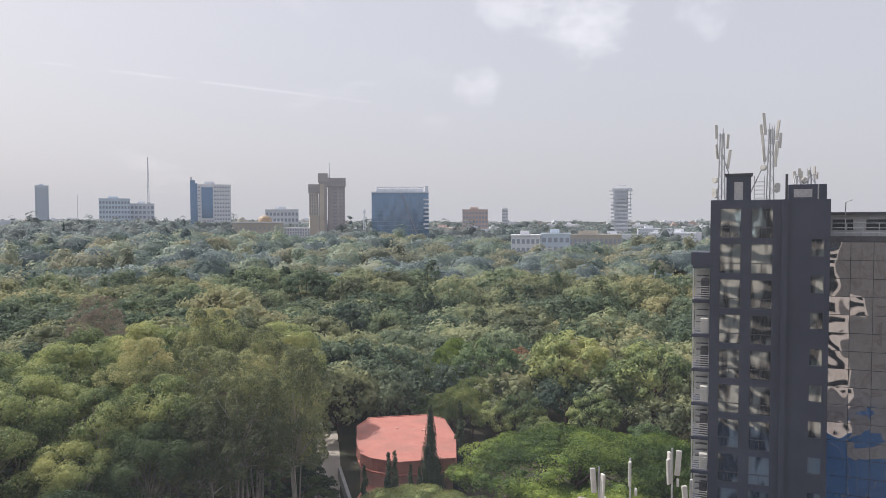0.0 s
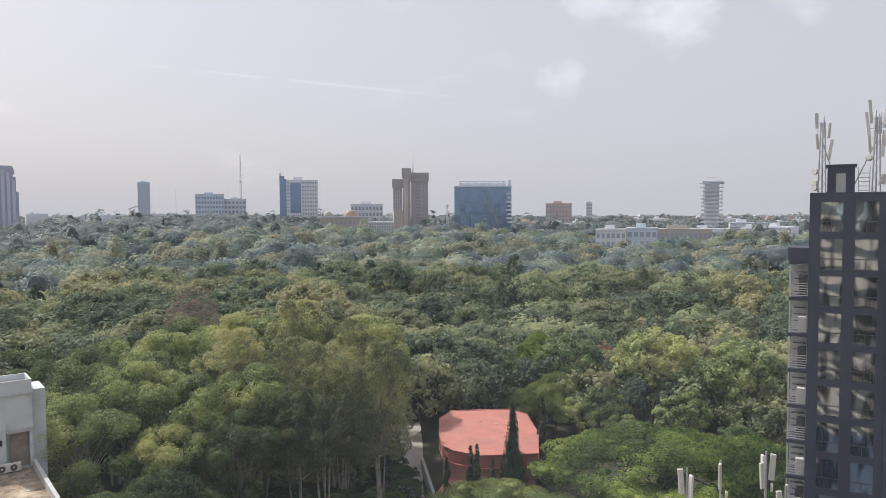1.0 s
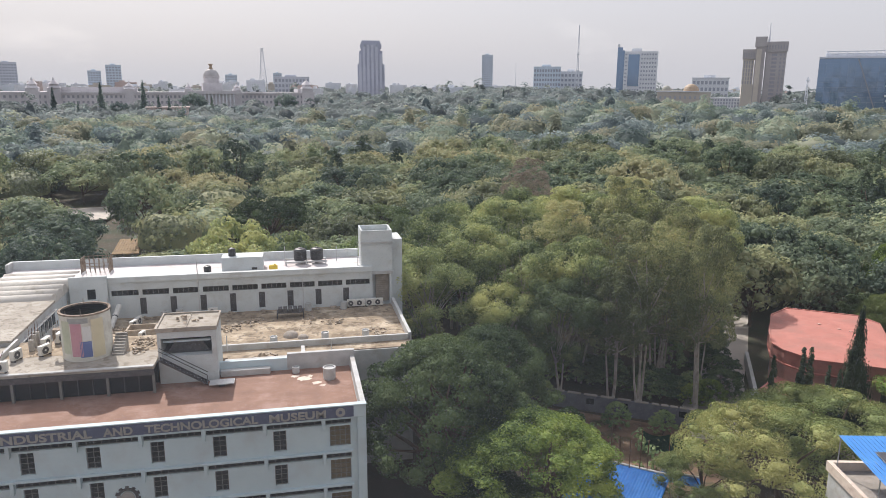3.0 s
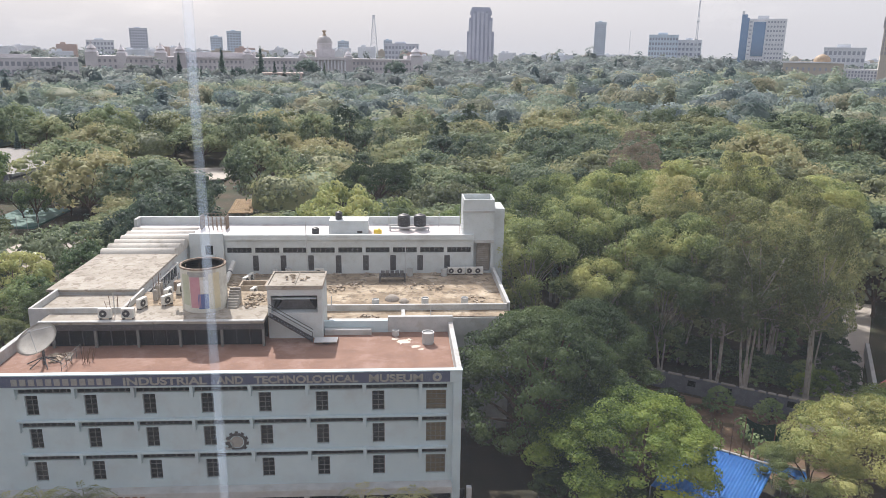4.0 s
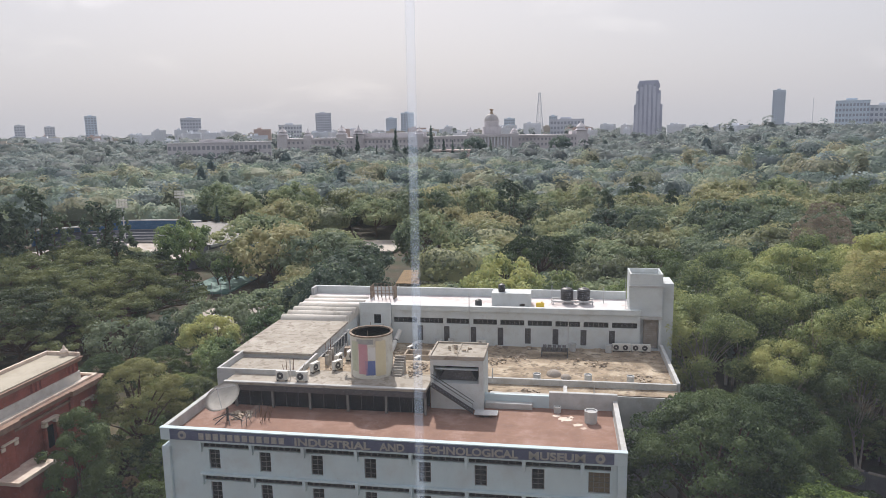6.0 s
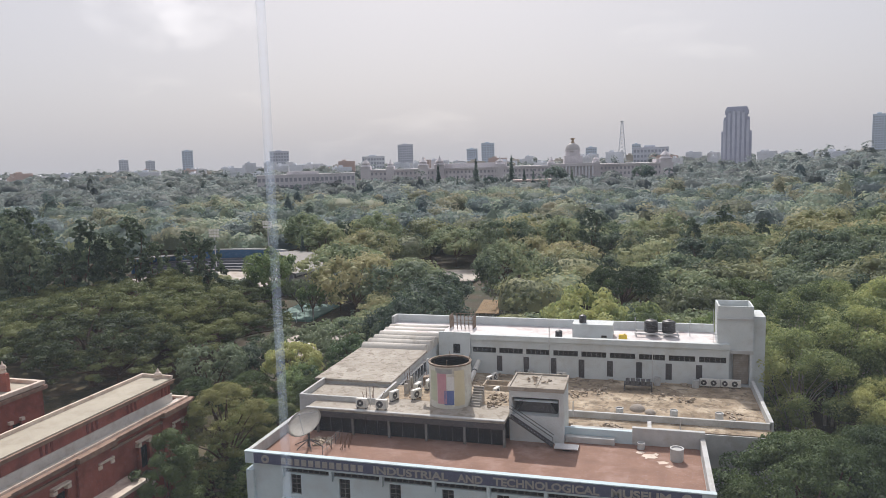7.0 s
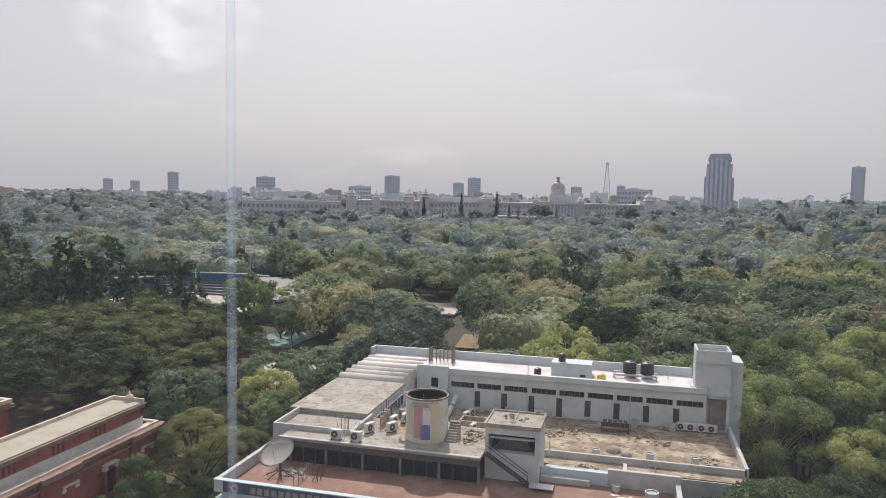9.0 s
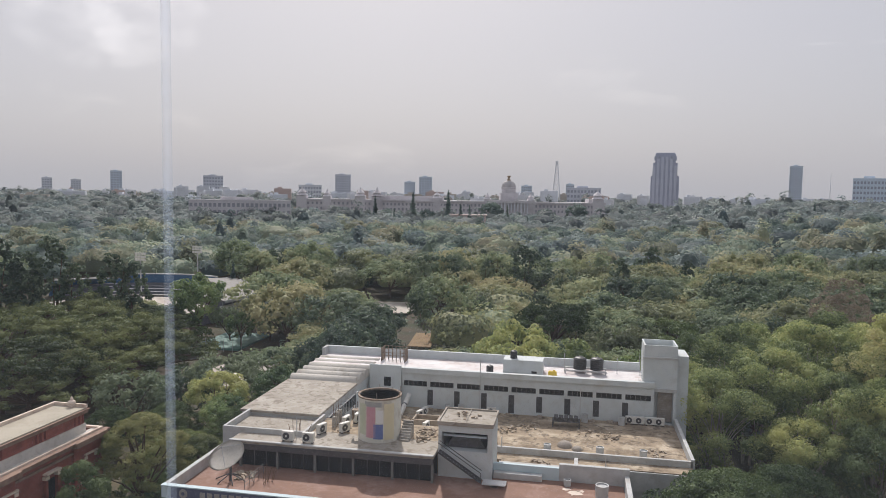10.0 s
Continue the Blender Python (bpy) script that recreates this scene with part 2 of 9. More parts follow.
M = {
    # Pale paint with the blue skylight on the shaded front in its colour.
    "white": surface("skylit_blue_white_paint", (0.475, 0.585, 0.630), (0.535, 0.640, 0.680), 0.5, 0.75, 0.06, stain=(0.46, 0.53, 0.56), stain_scale=0.3),
    "white_dirty": surface("weathered_white_paint", (0.41, 0.42, 0.42), (0.53, 0.54, 0.535), 0.8, 0.8, 0.1, stain=(0.40, 0.385, 0.36), stain_scale=0.5),
    "roof_white": surface("reflective_white_roof", (0.56, 0.53, 0.53), (0.70, 0.68, 0.68), 0.5, 0.7, 0.1, stain=(0.47, 0.38, 0.36), stain_scale=0.22),
    "concrete": surface("bare_concrete", (0.32, 0.30, 0.27), (0.46, 0.44, 0.40), 1.1, 0.9, 0.25, stain=(0.20, 0.18, 0.16), stain_scale=0.4),
    "terrace": surface("weathered_terrace", (0.18, 0.135, 0.088), (0.43, 0.345, 0.245), 0.45, 0.92, 0.3, stain=(0.55, 0.47, 0.355), stain_scale=0.30, patch=(0.13, 0.10, 0.07), patch_scale=1.1),
    "wing_roof": surface("dusty_cream_roof", (0.29, 0.26, 0.215), (0.39, 0.355, 0.305), 0.6, 0.9, 0.2, stain=(0.45, 0.415, 0.365), stain_scale=0.25, patch=(0.20, 0.17, 0.135), patch_scale=1.3),
    "white_back": surface("plain_white_paint", (0.52, 0.565, 0.575), (0.59, 0.625, 0.63), 0.5, 0.75, 0.06, stain=(0.48, 0.50, 0.49), stain_scale=0.35),
    "vault_white": surface("chalky_vault_coat", (0.50, 0.475, 0.43), (0.62, 0.595, 0.55), 0.5, 0.85, 0.1, stain=(0.40, 0.37, 0.32), stain_scale=0.5),
    "red_earth": surface("bare_red_earth", (0.115, 0.070, 0.045), (0.24, 0.155, 0.10), 0.5, 0.95, 0.4, stain=(0.05, 0.065, 0.025), stain_scale=0.3),
    "green_net": surface("dark_green_netting", (0.012, 0.055, 0.035), (0.025, 0.085, 0.05), 1.5, 0.8, 0.2),
    "roof_grey": surface("stained_roof_slab", (0.26, 0.23, 0.195), (0.385, 0.345, 0.30), 0.9, 0.9, 0.2, stain=(0.22, 0.19, 0.16), stain_scale=0.3),
    "terracotta": surface("terracotta_tile", (0.21, 0.118, 0.084), (0.29, 0.165, 0.118), 0.5, 0.85, 0.15, rand=0.12, stain=(0.34, 0.225, 0.185), stain_scale=0.25),
    "sign_blue": surface("sign_blue", (0.075, 0.090, 0.155), (0.105, 0.122, 0.195), 1.5, 0.5, 0.03),
    "letter": surface("letter_metal", (0.29, 0.285, 0.27), (0.40, 0.39, 0.37), 3.0, 0.45, 0.05, metallic=0.2),
    "pane": window_glass("window_pane", (0.018, 0.022, 0.025), 0.12),
    "pane_warm": window_glass("warm_window_pane", (0.14, 0.115, 0.07)),
    "frame": surface("painted_window_frame", (0.13, 0.13, 0.125), (0.20, 0.195, 0.185), 3.0, 0.6, 0.05),
    # Near-black colour that paints the shade inside rooms and openings.
    "opening_shade": surface("painted_interior_shade", (0.035, 0.033, 0.03), (0.06, 0.055, 0.05), 0.8, 0.9, 0.0),
    "steel_dark": surface("dark_steel", (0.06, 0.06, 0.065), (0.11, 0.11, 0.115), 4.0, 0.5, 0.05, metallic=0.4),
    "steel": surface("galvanised_steel", (0.42, 0.43, 0.44), (0.58, 0.59, 0.60), 5.0, 0.45, 0.05, metallic=0.6),
    "black_tank": surface("black_polythene", (0.022, 0.022, 0.024), (0.045, 0.045, 0.047), 2.0, 0.45, 0.04),
    "yellow": surface("yellow_plastic", (0.66, 0.45, 0.03), (0.76, 0.55, 0.06), 3.0, 0.5, 0.03),
    "ac_white": surface("enamelled_sheet", (0.56, 0.55, 0.51), (0.68, 0.67, 0.63), 3.0, 0.5, 0.04),
    "limewash": surface("whitewashed_plaster", (0.54, 0.515, 0.48), (0.64, 0.61, 0.565), 0.7, 0.85, 0.1, stain=(0.46, 0.42, 0.37), stain_scale=0.5),
    "shelter_tile": surface("tan_roof_tile", (0.30, 0.20, 0.105), (0.42, 0.30, 0.17), 1.2, 0.85, 0.2, stain=(0.22, 0.15, 0.09), stain_scale=0.6),
    "pool_blue": surface("pale_pool_water", (0.26, 0.33, 0.38), (0.34, 0.41, 0.46), 0.4, 0.2, 0.05),
    "red_wall": surface("red_lime_wash", (0.225, 0.070, 0.053), (0.345, 0.115, 0.086), 0.7, 0.85, 0.15, stain=(0.17, 0.052, 0.042), stain_scale=0.4),
    "cream": surface("cream_trim", (0.60, 0.50, 0.42), (0.72, 0.62, 0.53), 1.0, 0.8, 0.1, stain=(0.45, 0.33, 0.27), stain_scale=0.6),
    "cornice": surface("brown_cornice", (0.19, 0.115, 0.085), (0.33, 0.22, 0.165), 1.2, 0.85, 0.2),
    "pink_roof": surface("pink_roof_coat", (0.41, 0.155, 0.122), (0.50, 0.205, 0.165), 0.35, 0.8, 0.08, stain=(0.36, 0.17, 0.14), stain_scale=0.12),
    "pink_fascia": surface("pink_fascia", (0.36, 0.15, 0.12), (0.44, 0.19, 0.155), 0.5, 0.85, 0.1, stain=(0.27, 0.12, 0.10), stain_scale=0.4),
    "pink_wall": surface("pink_wall", (0.50, 0.30, 0.25), (0.60, 0.38, 0.33), 0.8, 0.85, 0.08),
    "black_clad": surface("charcoal_cladding", (0.046, 0.053, 0.080), (0.062, 0.069, 0.100), 0.4, 0.55, 0.03),
    "tower_glass": curtained_glass("tower_glazing"),
    "curtain_glass": window_glass("curtain_wall_glazing", (0.40, 0.42, 0.46), 0.03, 0.7, 0.24, 1.0),
    "blue_sheet": surface("blue_roof_sheet", (0.035, 0.21, 0.62), (0.06, 0.28, 0.72), 1.2, 0.5, 0.05),
    "solar": surface("solar_cell", (0.045, 0.048, 0.055), (0.075, 0.078, 0.085), 2.0, 0.22, 0.0),
    "alu": surface("aluminium_edge", (0.55, 0.56, 0.57), (0.66, 0.67, 0.68), 4.0, 0.4, 0.02, metallic=0.5),
    "pale_roof": surface("worn_pale_roof", (0.37, 0.335, 0.265), (0.44, 0.40, 0.325), 0.5, 0.85, 0.1, stain=(0.33, 0.29, 0.225), stain_scale=0.3),
    "mast_paint": surface("mast_paint", (0.42, 0.42, 0.42), (0.55, 0.55, 0.54), 3.0, 0.6, 0.05),
    # Litter earth, darkened in colour for the shaded gaps between trees.
    "earth": surface("shaded_litter_earth", (0.035, 0.034, 0.018), (0.085, 0.062, 0.038), 0.12, 0.95, 0.3, stain=(0.03, 0.045, 0.016), stain_scale=0.05),
    # Lawn colour also darkened for the shade lying over it.
    "grass": surface("dry_grass", (0.04, 0.042, 0.02), (0.10, 0.08, 0.042), 0.4, 0.95, 0.4, stain=(0.20, 0.145, 0.08), stain_scale=0.12),
    "road": surface("dusty_asphalt", (0.16, 0.15, 0.145), (0.27, 0.25, 0.235), 0.5, 0.9, 0.2, stain=(0.34, 0.29, 0.24), stain_scale=0.15),
    "pave": surface("pale_paving", (0.42, 0.38, 0.34), (0.56, 0.51, 0.45), 0.4, 0.9, 0.15, stain=(0.34, 0.28, 0.23), stain_scale=0.1),
    "bark": surface("brown_bark", (0.075, 0.052, 0.036), (0.15, 0.11, 0.08), 2.0, 0.9, 0.4),
    "bark_pale": surface("pale_bark", (0.36, 0.32, 0.27), (0.56, 0.51, 0.44), 0.9, 0.85, 0.25, stain=(0.22, 0.18, 0.14), stain_scale=0.7),
    "leaf_mid": foliage("broad_leaves", (0.050, 0.102, 0.031), (0.135, 0.215, 0.053), (0.21, 0.26, 0.062)),
    "leaf_bright": foliage("bright_leaves", (0.036, 0.074, 0.008), (0.132, 0.204, 0.016), (0.235, 0.290, 0.024), translucent=0.28, depth=0.84),
    "leaf_olive": foliage("olive_leaves", (0.070, 0.112, 0.034), (0.205, 0.262, 0.066), (0.335, 0.345, 0.085), translucent=0.28),
    "leaf_yellow": foliage("yellow_green_leaves", (0.088, 0.128, 0.024), (0.178, 0.228, 0.04), (0.27, 0.27, 0.05)),
    "leaf_mixed": foliage("dull_olive_leaves", (0.046, 0.070, 0.020), (0.118, 0.150, 0.036), (0.20, 0.205, 0.05), translucent=0.28),
    "leaf_dark": foliage("dark_leaves", (0.014, 0.03, 0.014), (0.032, 0.056, 0.022), (0.05, 0.075, 0.025)),
    "leaf_dark2": foliage("deep_green_leaves", (0.021, 0.048, 0.013), (0.056, 0.100, 0.024), (0.090, 0.135, 0.030)),
    "leaf_yellow2": foliage("mixed_olive_leaves", (0.095, 0.120, 0.045), (0.240, 0.265, 0.085), (0.360, 0.330, 0.105), translucent=0.32),
    # Distance haze is mixed into these two leaf colours.
    "leaf_hazed": foliage("hazed_green_leaves", (0.084, 0.124, 0.133), (0.157, 0.205, 0.200), (0.211, 0.237, 0.214), dry_at=0.62, tree_scale=0.035, translucent=0.50, leafwise=0.14),
    "leaf_hazed_far": foliage("pale_hazed_leaves", (0.098, 0.128, 0.135), (0.145, 0.179, 0.175), (0.174, 0.199, 0.186), dry_at=0.62, tree_scale=0.02, translucent=0.50, leafwise=0.14),
    "leaf_orange": foliage("dry_orange_leaves", (0.16, 0.085, 0.03), (0.30, 0.16, 0.06), (0.20, 0.20, 0.05)),
    "leaf_rain": foliage("rain_tree_leaves", (0.034, 0.056, 0.018), (0.092, 0.122, 0.034), (0.145, 0.170, 0.044), tree_scale=0.12),
    # Blue in the park leaves is lifted a little for haze.
    "park_green": foliage("park_tree_leaves", (0.063, 0.105, 0.053), (0.163, 0.221, 0.095), (0.257, 0.277, 0.118), dry_at=0.60, tree_scale=0.05, translucent=0.30),
    "park_dark": foliage("deep_park_leaves", (0.038, 0.069, 0.045), (0.098, 0.146, 0.075), (0.147, 0.188, 0.093), tree_scale=0.05, translucent=0.30),
    "park_olive": foliage("olive_park_leaves", (0.090, 0.114, 0.052), (0.208, 0.230, 0.092), (0.291, 0.274, 0.111), dry_at=0.60, tree_scale=0.05, translucent=0.30),
    "leaf_dry": foliage("dry_feathery_leaves", (0.132, 0.109, 0.072), (0.220, 0.180, 0.117), (0.286, 0.218, 0.135), translucent=0.40),
    # Haze also pales and blues the four woodland leaf colours, not the dry ones.
    "wood_dark": foliage("hazed_deep_woodland_leaves", (0.051, 0.088, 0.081), (0.111, 0.160, 0.137), (0.156, 0.203, 0.157), tree_scale=0.045, translucent=0.42, leafwise=0.14),
    "wood_olive": foliage("hazed_olive_woodland_leaves", (0.096, 0.117, 0.073), (0.192, 0.212, 0.128), (0.255, 0.244, 0.150), dry_at=0.60, tree_scale=0.045, translucent=0.42, leafwise=0.14),
    "hazed_dark": foliage("hazed_blue_green_leaves", (0.081, 0.105, 0.112), (0.121, 0.150, 0.145), (0.148, 0.174, 0.160), tree_scale=0.03, translucent=0.50, leafwise=0.14),
    "leaf_wood": foliage("hazed_woodland_leaves", (0.083, 0.126, 0.105), (0.185, 0.246, 0.173), (0.263, 0.283, 0.184), dry_at=0.60, tree_scale=0.045, translucent=0.42, leafwise=0.14),
}

# ================= builders =================
def link(name, me, material, parent=None, label=""):
    ob = new(name, me)
    if material is not None:
        me.materials.append(material)
    if parent is not None:
        ob.parent = parent
        if parent.parent is None:
            ob.matrix_parent_inverse = parent.matrix_basis.inverted()
    if label:
        ob["label"] = label
    return ob


def part(name, bm, material, parent=None, label=""):
    me = bpy.data.meshes.new(name)
    bm.normal_update()
    bm.to_mesh(me)
    bm.free()
    return link(name, me, material, parent, label)


def shared(name, me, parent, loc, label="", rz=0.0):
    """Another object on the same mesh, under a thing or part."""
    ob = new(name, me)
    ob.parent = parent
    if parent.parent is None:
        ob.matrix_parent_inverse = parent.matrix_basis.inverted()
    ob.location = loc
    ob.rotation_euler = (0, 0, rz)
    if label:
        ob["label"] = label
    return ob


def mesh_of(name, bm, material):
    me = bpy.data.meshes.new(name)
    bm.normal_update()
    bm.to_mesh(me)
    bm.free()
    me.materials.append(material)
    return me


def thing(name, m, label, category, group="", kind=""):
    e = new(name)
    e.empty_display_size = 0.5
    e.matrix_basis = m
    return tagged(e, label, category, group, kind)


def boxes(*specs, bm=None, bevel=0.0):
    """A bmesh of axis boxes (x0, y0, z0, x1, y1, z1)."""
    bm = bm or bmesh.new()
    for x0, y0, z0, x1, y1, z1 in specs:
        v = [bm.verts.new(c) for c in ((x0, y0, z0), (x1, y0, z0), (x1, y1, z0), (x0, y1, z0), (x0, y0, z1), (x1, y0, z1), (x1, y1, z1), (x0, y1, z1))]
        for f in ((0, 3, 2, 1), (4, 5, 6, 7), (0, 1, 5, 4), (1, 2, 6, 5), (2, 3, 7, 6), (3, 0, 4, 7)):
            bm.faces.new([v[i] for i in f])
    if bevel:
        bmesh.ops.bevel(bm, geom=bm.edges[:], offset=bevel, segments=1, affect='EDGES')
    return bm


def prism(points, z0, z1, bm=None):
    """An upright prism over a plan polygon (counter-clockwise)."""
    bm = bm or bmesh.new()
    lo, hi = [bm.verts.new((x, y, z0)) for x, y in points], [bm.verts.new((x, y, z1)) for x, y in points]
    n = len(points)
    bm.faces.new(lo[::-1])
    bm.faces.new(hi)
    for i in range(n):
        bm.faces.new((lo[i], lo[(i + 1) % n], hi[(i + 1) % n], hi[i]))
    return bm


def tube(path, radii, sides=8, bm=None, cap=True):
    """A tapered tube along points."""
    bm = bm or bmesh.new()
    path = [Vector(p) for p in path]
    if not hasattr(radii, "__len__"):
        radii = [radii] * len(path)
    rings = []
    for i, p in enumerate(path):
        d = (path[min(i + 1, len(path) - 1)] - path[max(i - 1, 0)]).normalized()
        a = d.orthogonal().normalized() if abs(d.z) < 0.999 else Vector((1, 0, 0))
        b = d.cross(a).normalized()
        a = b.cross(d)
        rings.append([bm.verts.new(p + (a * math.cos(k * math.tau / sides) + b * math.sin(k * math.tau / sides)) * radii[i]) for k in range(sides)])
    for r0, r1 in zip(rings, rings[1:]):
        for k in range(sides):
            bm.faces.new((r0[k], r0[(k + 1) % sides], r1[(k + 1) % sides], r1[k]))
    if cap:
        bm.faces.new(rings[0][::-1])
        bm.faces.new(rings[-1])
    return bm


def lathe(profile, centre=(0, 0), sides=24, bm=None, arc=math.tau):
    """A turned shape from (radius, z) pairs."""
    bm = bm or bmesh.new()
    cx, cy = centre
    rings = [[bm.verts.new((cx + r * math.cos(k * math.tau / sides), cy + r * math.sin(k * math.tau / sides), z)) for k in range(sides)] for r, z in profile]
    for r0, r1 in zip(rings, rings[1:]):
        for k in range(sides):
            bm.faces.new((r0[k], r0[(k + 1) % sides], r1[(k + 1) % sides], r1[k]))
    bm.faces.new(rings[0][::-1])
    bm.faces.new(rings[-1])
    return bm


def wall_with_openings(x0, x1, z0, z1, y0, y1, holes, bm=None):
    """A wall along x with rectangular openings (x0, x1, z0, z1) through it."""
    bm = bm or bmesh.new()
    xs = sorted({x0, x1, *[h[0] for h in holes], *[h[1] for h in holes]})
    zs = sorted({z0, z1, *[h[2] for h in holes], *[h[3] for h in holes]})
    for za, zb in zip(zs, zs[1:]):
        start = None
        for xa, xb in zip(xs, xs[1:]):
            cx, cz = (xa + xb) / 2, (za + zb) / 2
            solid = not any(h[0] < cx < h[1] and h[2] < cz < h[3] for h in holes)
            if solid and start is None:
                start = xa
            if not solid and start is not None:
                boxes((start, y0, za, xa, y1, zb), bm=bm)
                start = None
        if start is not None:
            boxes((start, y0, za, x1, y1, zb), bm=bm)
    return bm


def ease(a, b, v):
    t = min(1.0, max(0.0, (v - a) / (b - a)))
    return t * t * (3 - 2 * t)


def land(x, y):
    """Height of the ground: level near by, a slow rise to the far side of the park."""
    d = math.hypot(x, y)
    b = math.degrees(math.atan2(x, y))
    top = 22.5 + 3.0 * ease(2, 18, b) - 10.5 * ease(24, 52, b)
    return top * ease(170, 1300 - 600 * ease(4, 22, b), d) + (1.5 * noise.noise((x * 0.006, y * 0.006, 0.3)) if d > 200 else 0.0) * ease(200, 500, d)


# ================= ground =================
def build_ground():
    bm = bmesh.new()
    rings = [0, 20, 45, 75, 110, 150, 190, 240, 300, 370, 450, 550, 680, 850, 1050, 1400, 2000, 3000, 4900]
    n = 96
    prev = None
    for r in rings:
        if r == 0:
            prev = [bm.verts.new((0, 0, 0))]
            continue
        cur = []
        for k in range(n):
            a = k * math.tau / n
            x, y = r * math.cos(a), r * math.sin(a)
            cur.append(bm.verts.new((x, y, land(x, y))))
        for k in range(n):
            k2 = (k + 1) % n
            if len(prev) == 1:
                bm.faces.new((prev[0], cur[k], cur[k2]))
            else:
                bm.faces.new((prev[k], cur[k], cur[k2], prev[k2]))
        prev = cur
    for f in bm.faces:
        f.smooth = True
    ob = part("ground", bm, M["earth"])
    tagged(ob, "bare brown earth and thin grass under the park trees", "ground", kind="structure")


build_ground()


def flat_patch(name, pts, z, material, label, category):
    bm = prism(pts, z - 0.3, z)
    return tagged(part(name, bm, material), label, category, kind="structure")


# park road beside the hall, forecourts and clearings
flat_patch("road", [(48, 74), (54.5, 73.5), (59.5, 80), (66, 90), (74.5, 101.5), (86, 118), (81, 120.5), (70, 105), (60.5, 93.5), (52, 83.5)], 0.05, M["pave"], "dusty grey park road beside the pink-roofed hall", "road")
flat_patch("pavement", [(-40, 30), (10, 30), (10, 55.4), (-40, 55.4)], 0.04, M["road"], "grey forecourt paving before the museum", "pavement")
flat_patch("pavement", [(-86, 236), (-58, 242), (-56, 268), (-88, 264)], land(-72, 252) + 0.9, M["pave"], "pale sandy clearing among the trees", "clearing")
flat_patch("road", [(-88, 140), (-74, 140), (-72, 175), (-84, 178)], 0.08, M["pave"], "pale parking lane under the trees", "road")
flat_patch("pavement", [(-150, 60), (-40, 60), (-40, 125), (-150, 125)], 0.04, M["grass"], "dry grass lawn round the red building", "lawn")


# ================= the room of the camera =================
def build_room():
    wall = boxes((-6, 0.0, 40.0, -5, 0.3, 46), (5, 0.0, 40.0, 6, 0.3, 46), (-5, 0.0, 40.0, 5, 0.3, 41.4), (-5, 0.0, 45.2, 5, 0.3, 46))
    tagged(part("wall_window", wall, M["white"]), "plain white wall round the wide window", "wall", kind="structure")
    sides = boxes((-6.3, -6, 40, -6, 0.3, 46), (6, -6, 40, 6.3, 0.3, 46), (-6.3, -6.3, 40, 6.3, -6, 46))
    tagged(part("wall_room", sides, M["concrete"]), "plain room walls behind the window", "wall", kind="structure")
    tagged(part("floor", boxes((-6.3, -6.3, 39.7, 6.3, 0.3, 40)), M["concrete"]), "plain grey room floor", "floor", kind="structure")
    tagged(part("ceiling", boxes((-6.3, -6.3, 46, 6.3, 0.3, 46.3)), M["concrete"]), "plain room ceiling", "ceiling", kind="structure")
    g = bpy.data.materials.new("dusty_hazed_window_glass")
    g.use_nodes = True
    nt = g.node_tree
    nt.nodes.remove(nt.nodes["Principled BSDF"])
    clear, film = nt.nodes.new("ShaderNodeBsdfTransparent"), nt.nodes.new("ShaderNodeBsdfTranslucent")
    # Dust film, tinted blue to stand in for distance haze.
    film.inputs["Color"].default_value = (0.74, 0.84, 1.0, 1)
    clear.inputs["Color"].default_value = (0.985, 0.99, 0.985, 1)
    tc, n = nt.nodes.new("ShaderNodeTexCoord"), nt.nodes.new("ShaderNodeTexNoise")
    n.inputs["Scale"].default_value, n.inputs["Detail"].default_value = 4.0, 4.0
    nt.links.new(tc.outputs["Object"], n.inputs["Vector"])
    mr = nt.nodes.new("ShaderNodeMapRange")
    mr.inputs["From Min"].default_value, mr.inputs["From Max"].default_value = 0.3, 0.75
    mr.inputs["To Min"].default_value, mr.inputs["To Max"].default_value = 0.014, 0.030
    nt.links.new(n.outputs["Fac"], mr.inputs["Value"])
    mx = nt.nodes.new("ShaderNodeMixShader")
    nt.links.new(mr.outputs["Result"], mx.inputs["Fac"])
    nt.links.new(clear.outputs[0], mx.inputs[1])
    nt.links.new(film.outputs[0], mx.inputs[2])
    nt.links.new(mx.outputs[0], nt.nodes["Material Output"].inputs["Surface"])
    win = thing("window_1", pose(0, 0.15, 41.4), "wide window of dusty glass tinted for haze, with a pale light streak", "window", kind="structure")
    panes = [(-5, -0.0125), (-0.0095, 5)]
    for xa, xb in panes:
        bm = bmesh.new()
        v = [bm.verts.new(c) for c in ((xa, 0.0, 41.4), (xb, 0.0, 41.4), (xb, 0.0, 45.2), (xa, 0.0, 45.2))]
        bm.faces.new(v)
        ob = part("pane", bm, g, win)
        ob.visible_shadow = False
    # Translucent strip added in place of a light streak on the glass.
    j = bpy.data.materials.new("light_streak_film")
    j.use_nodes = True
    nt = j.node_tree
    nt.nodes.remove(nt.nodes["Principled BSDF"])
    clear, film = nt.nodes.new("ShaderNodeBsdfTransparent"), nt.nodes.new("ShaderNodeBsdfTranslucent")
    film.inputs["Color"].default_value = (0.46, 0.56, 0.70, 1)
    tc, n = nt.nodes.new("ShaderNodeTexCoord"), nt.nodes.new("ShaderNodeTexNoise")
    n.inputs["Scale"].default_value, n.inputs["Detail"].default_value = 30.0, 3.0
    nt.links.new(tc.outputs["Object"], n.inputs["Vector"])
    mr = nt.nodes.new("ShaderNodeMapRange")
    mr.inputs["From Min"].default_value, mr.inputs["From Max"].default_value = 0.3, 0.7
    mr.inputs["To Min"].default_value, mr.inputs["To Max"].default_value = 0.05, 0.17
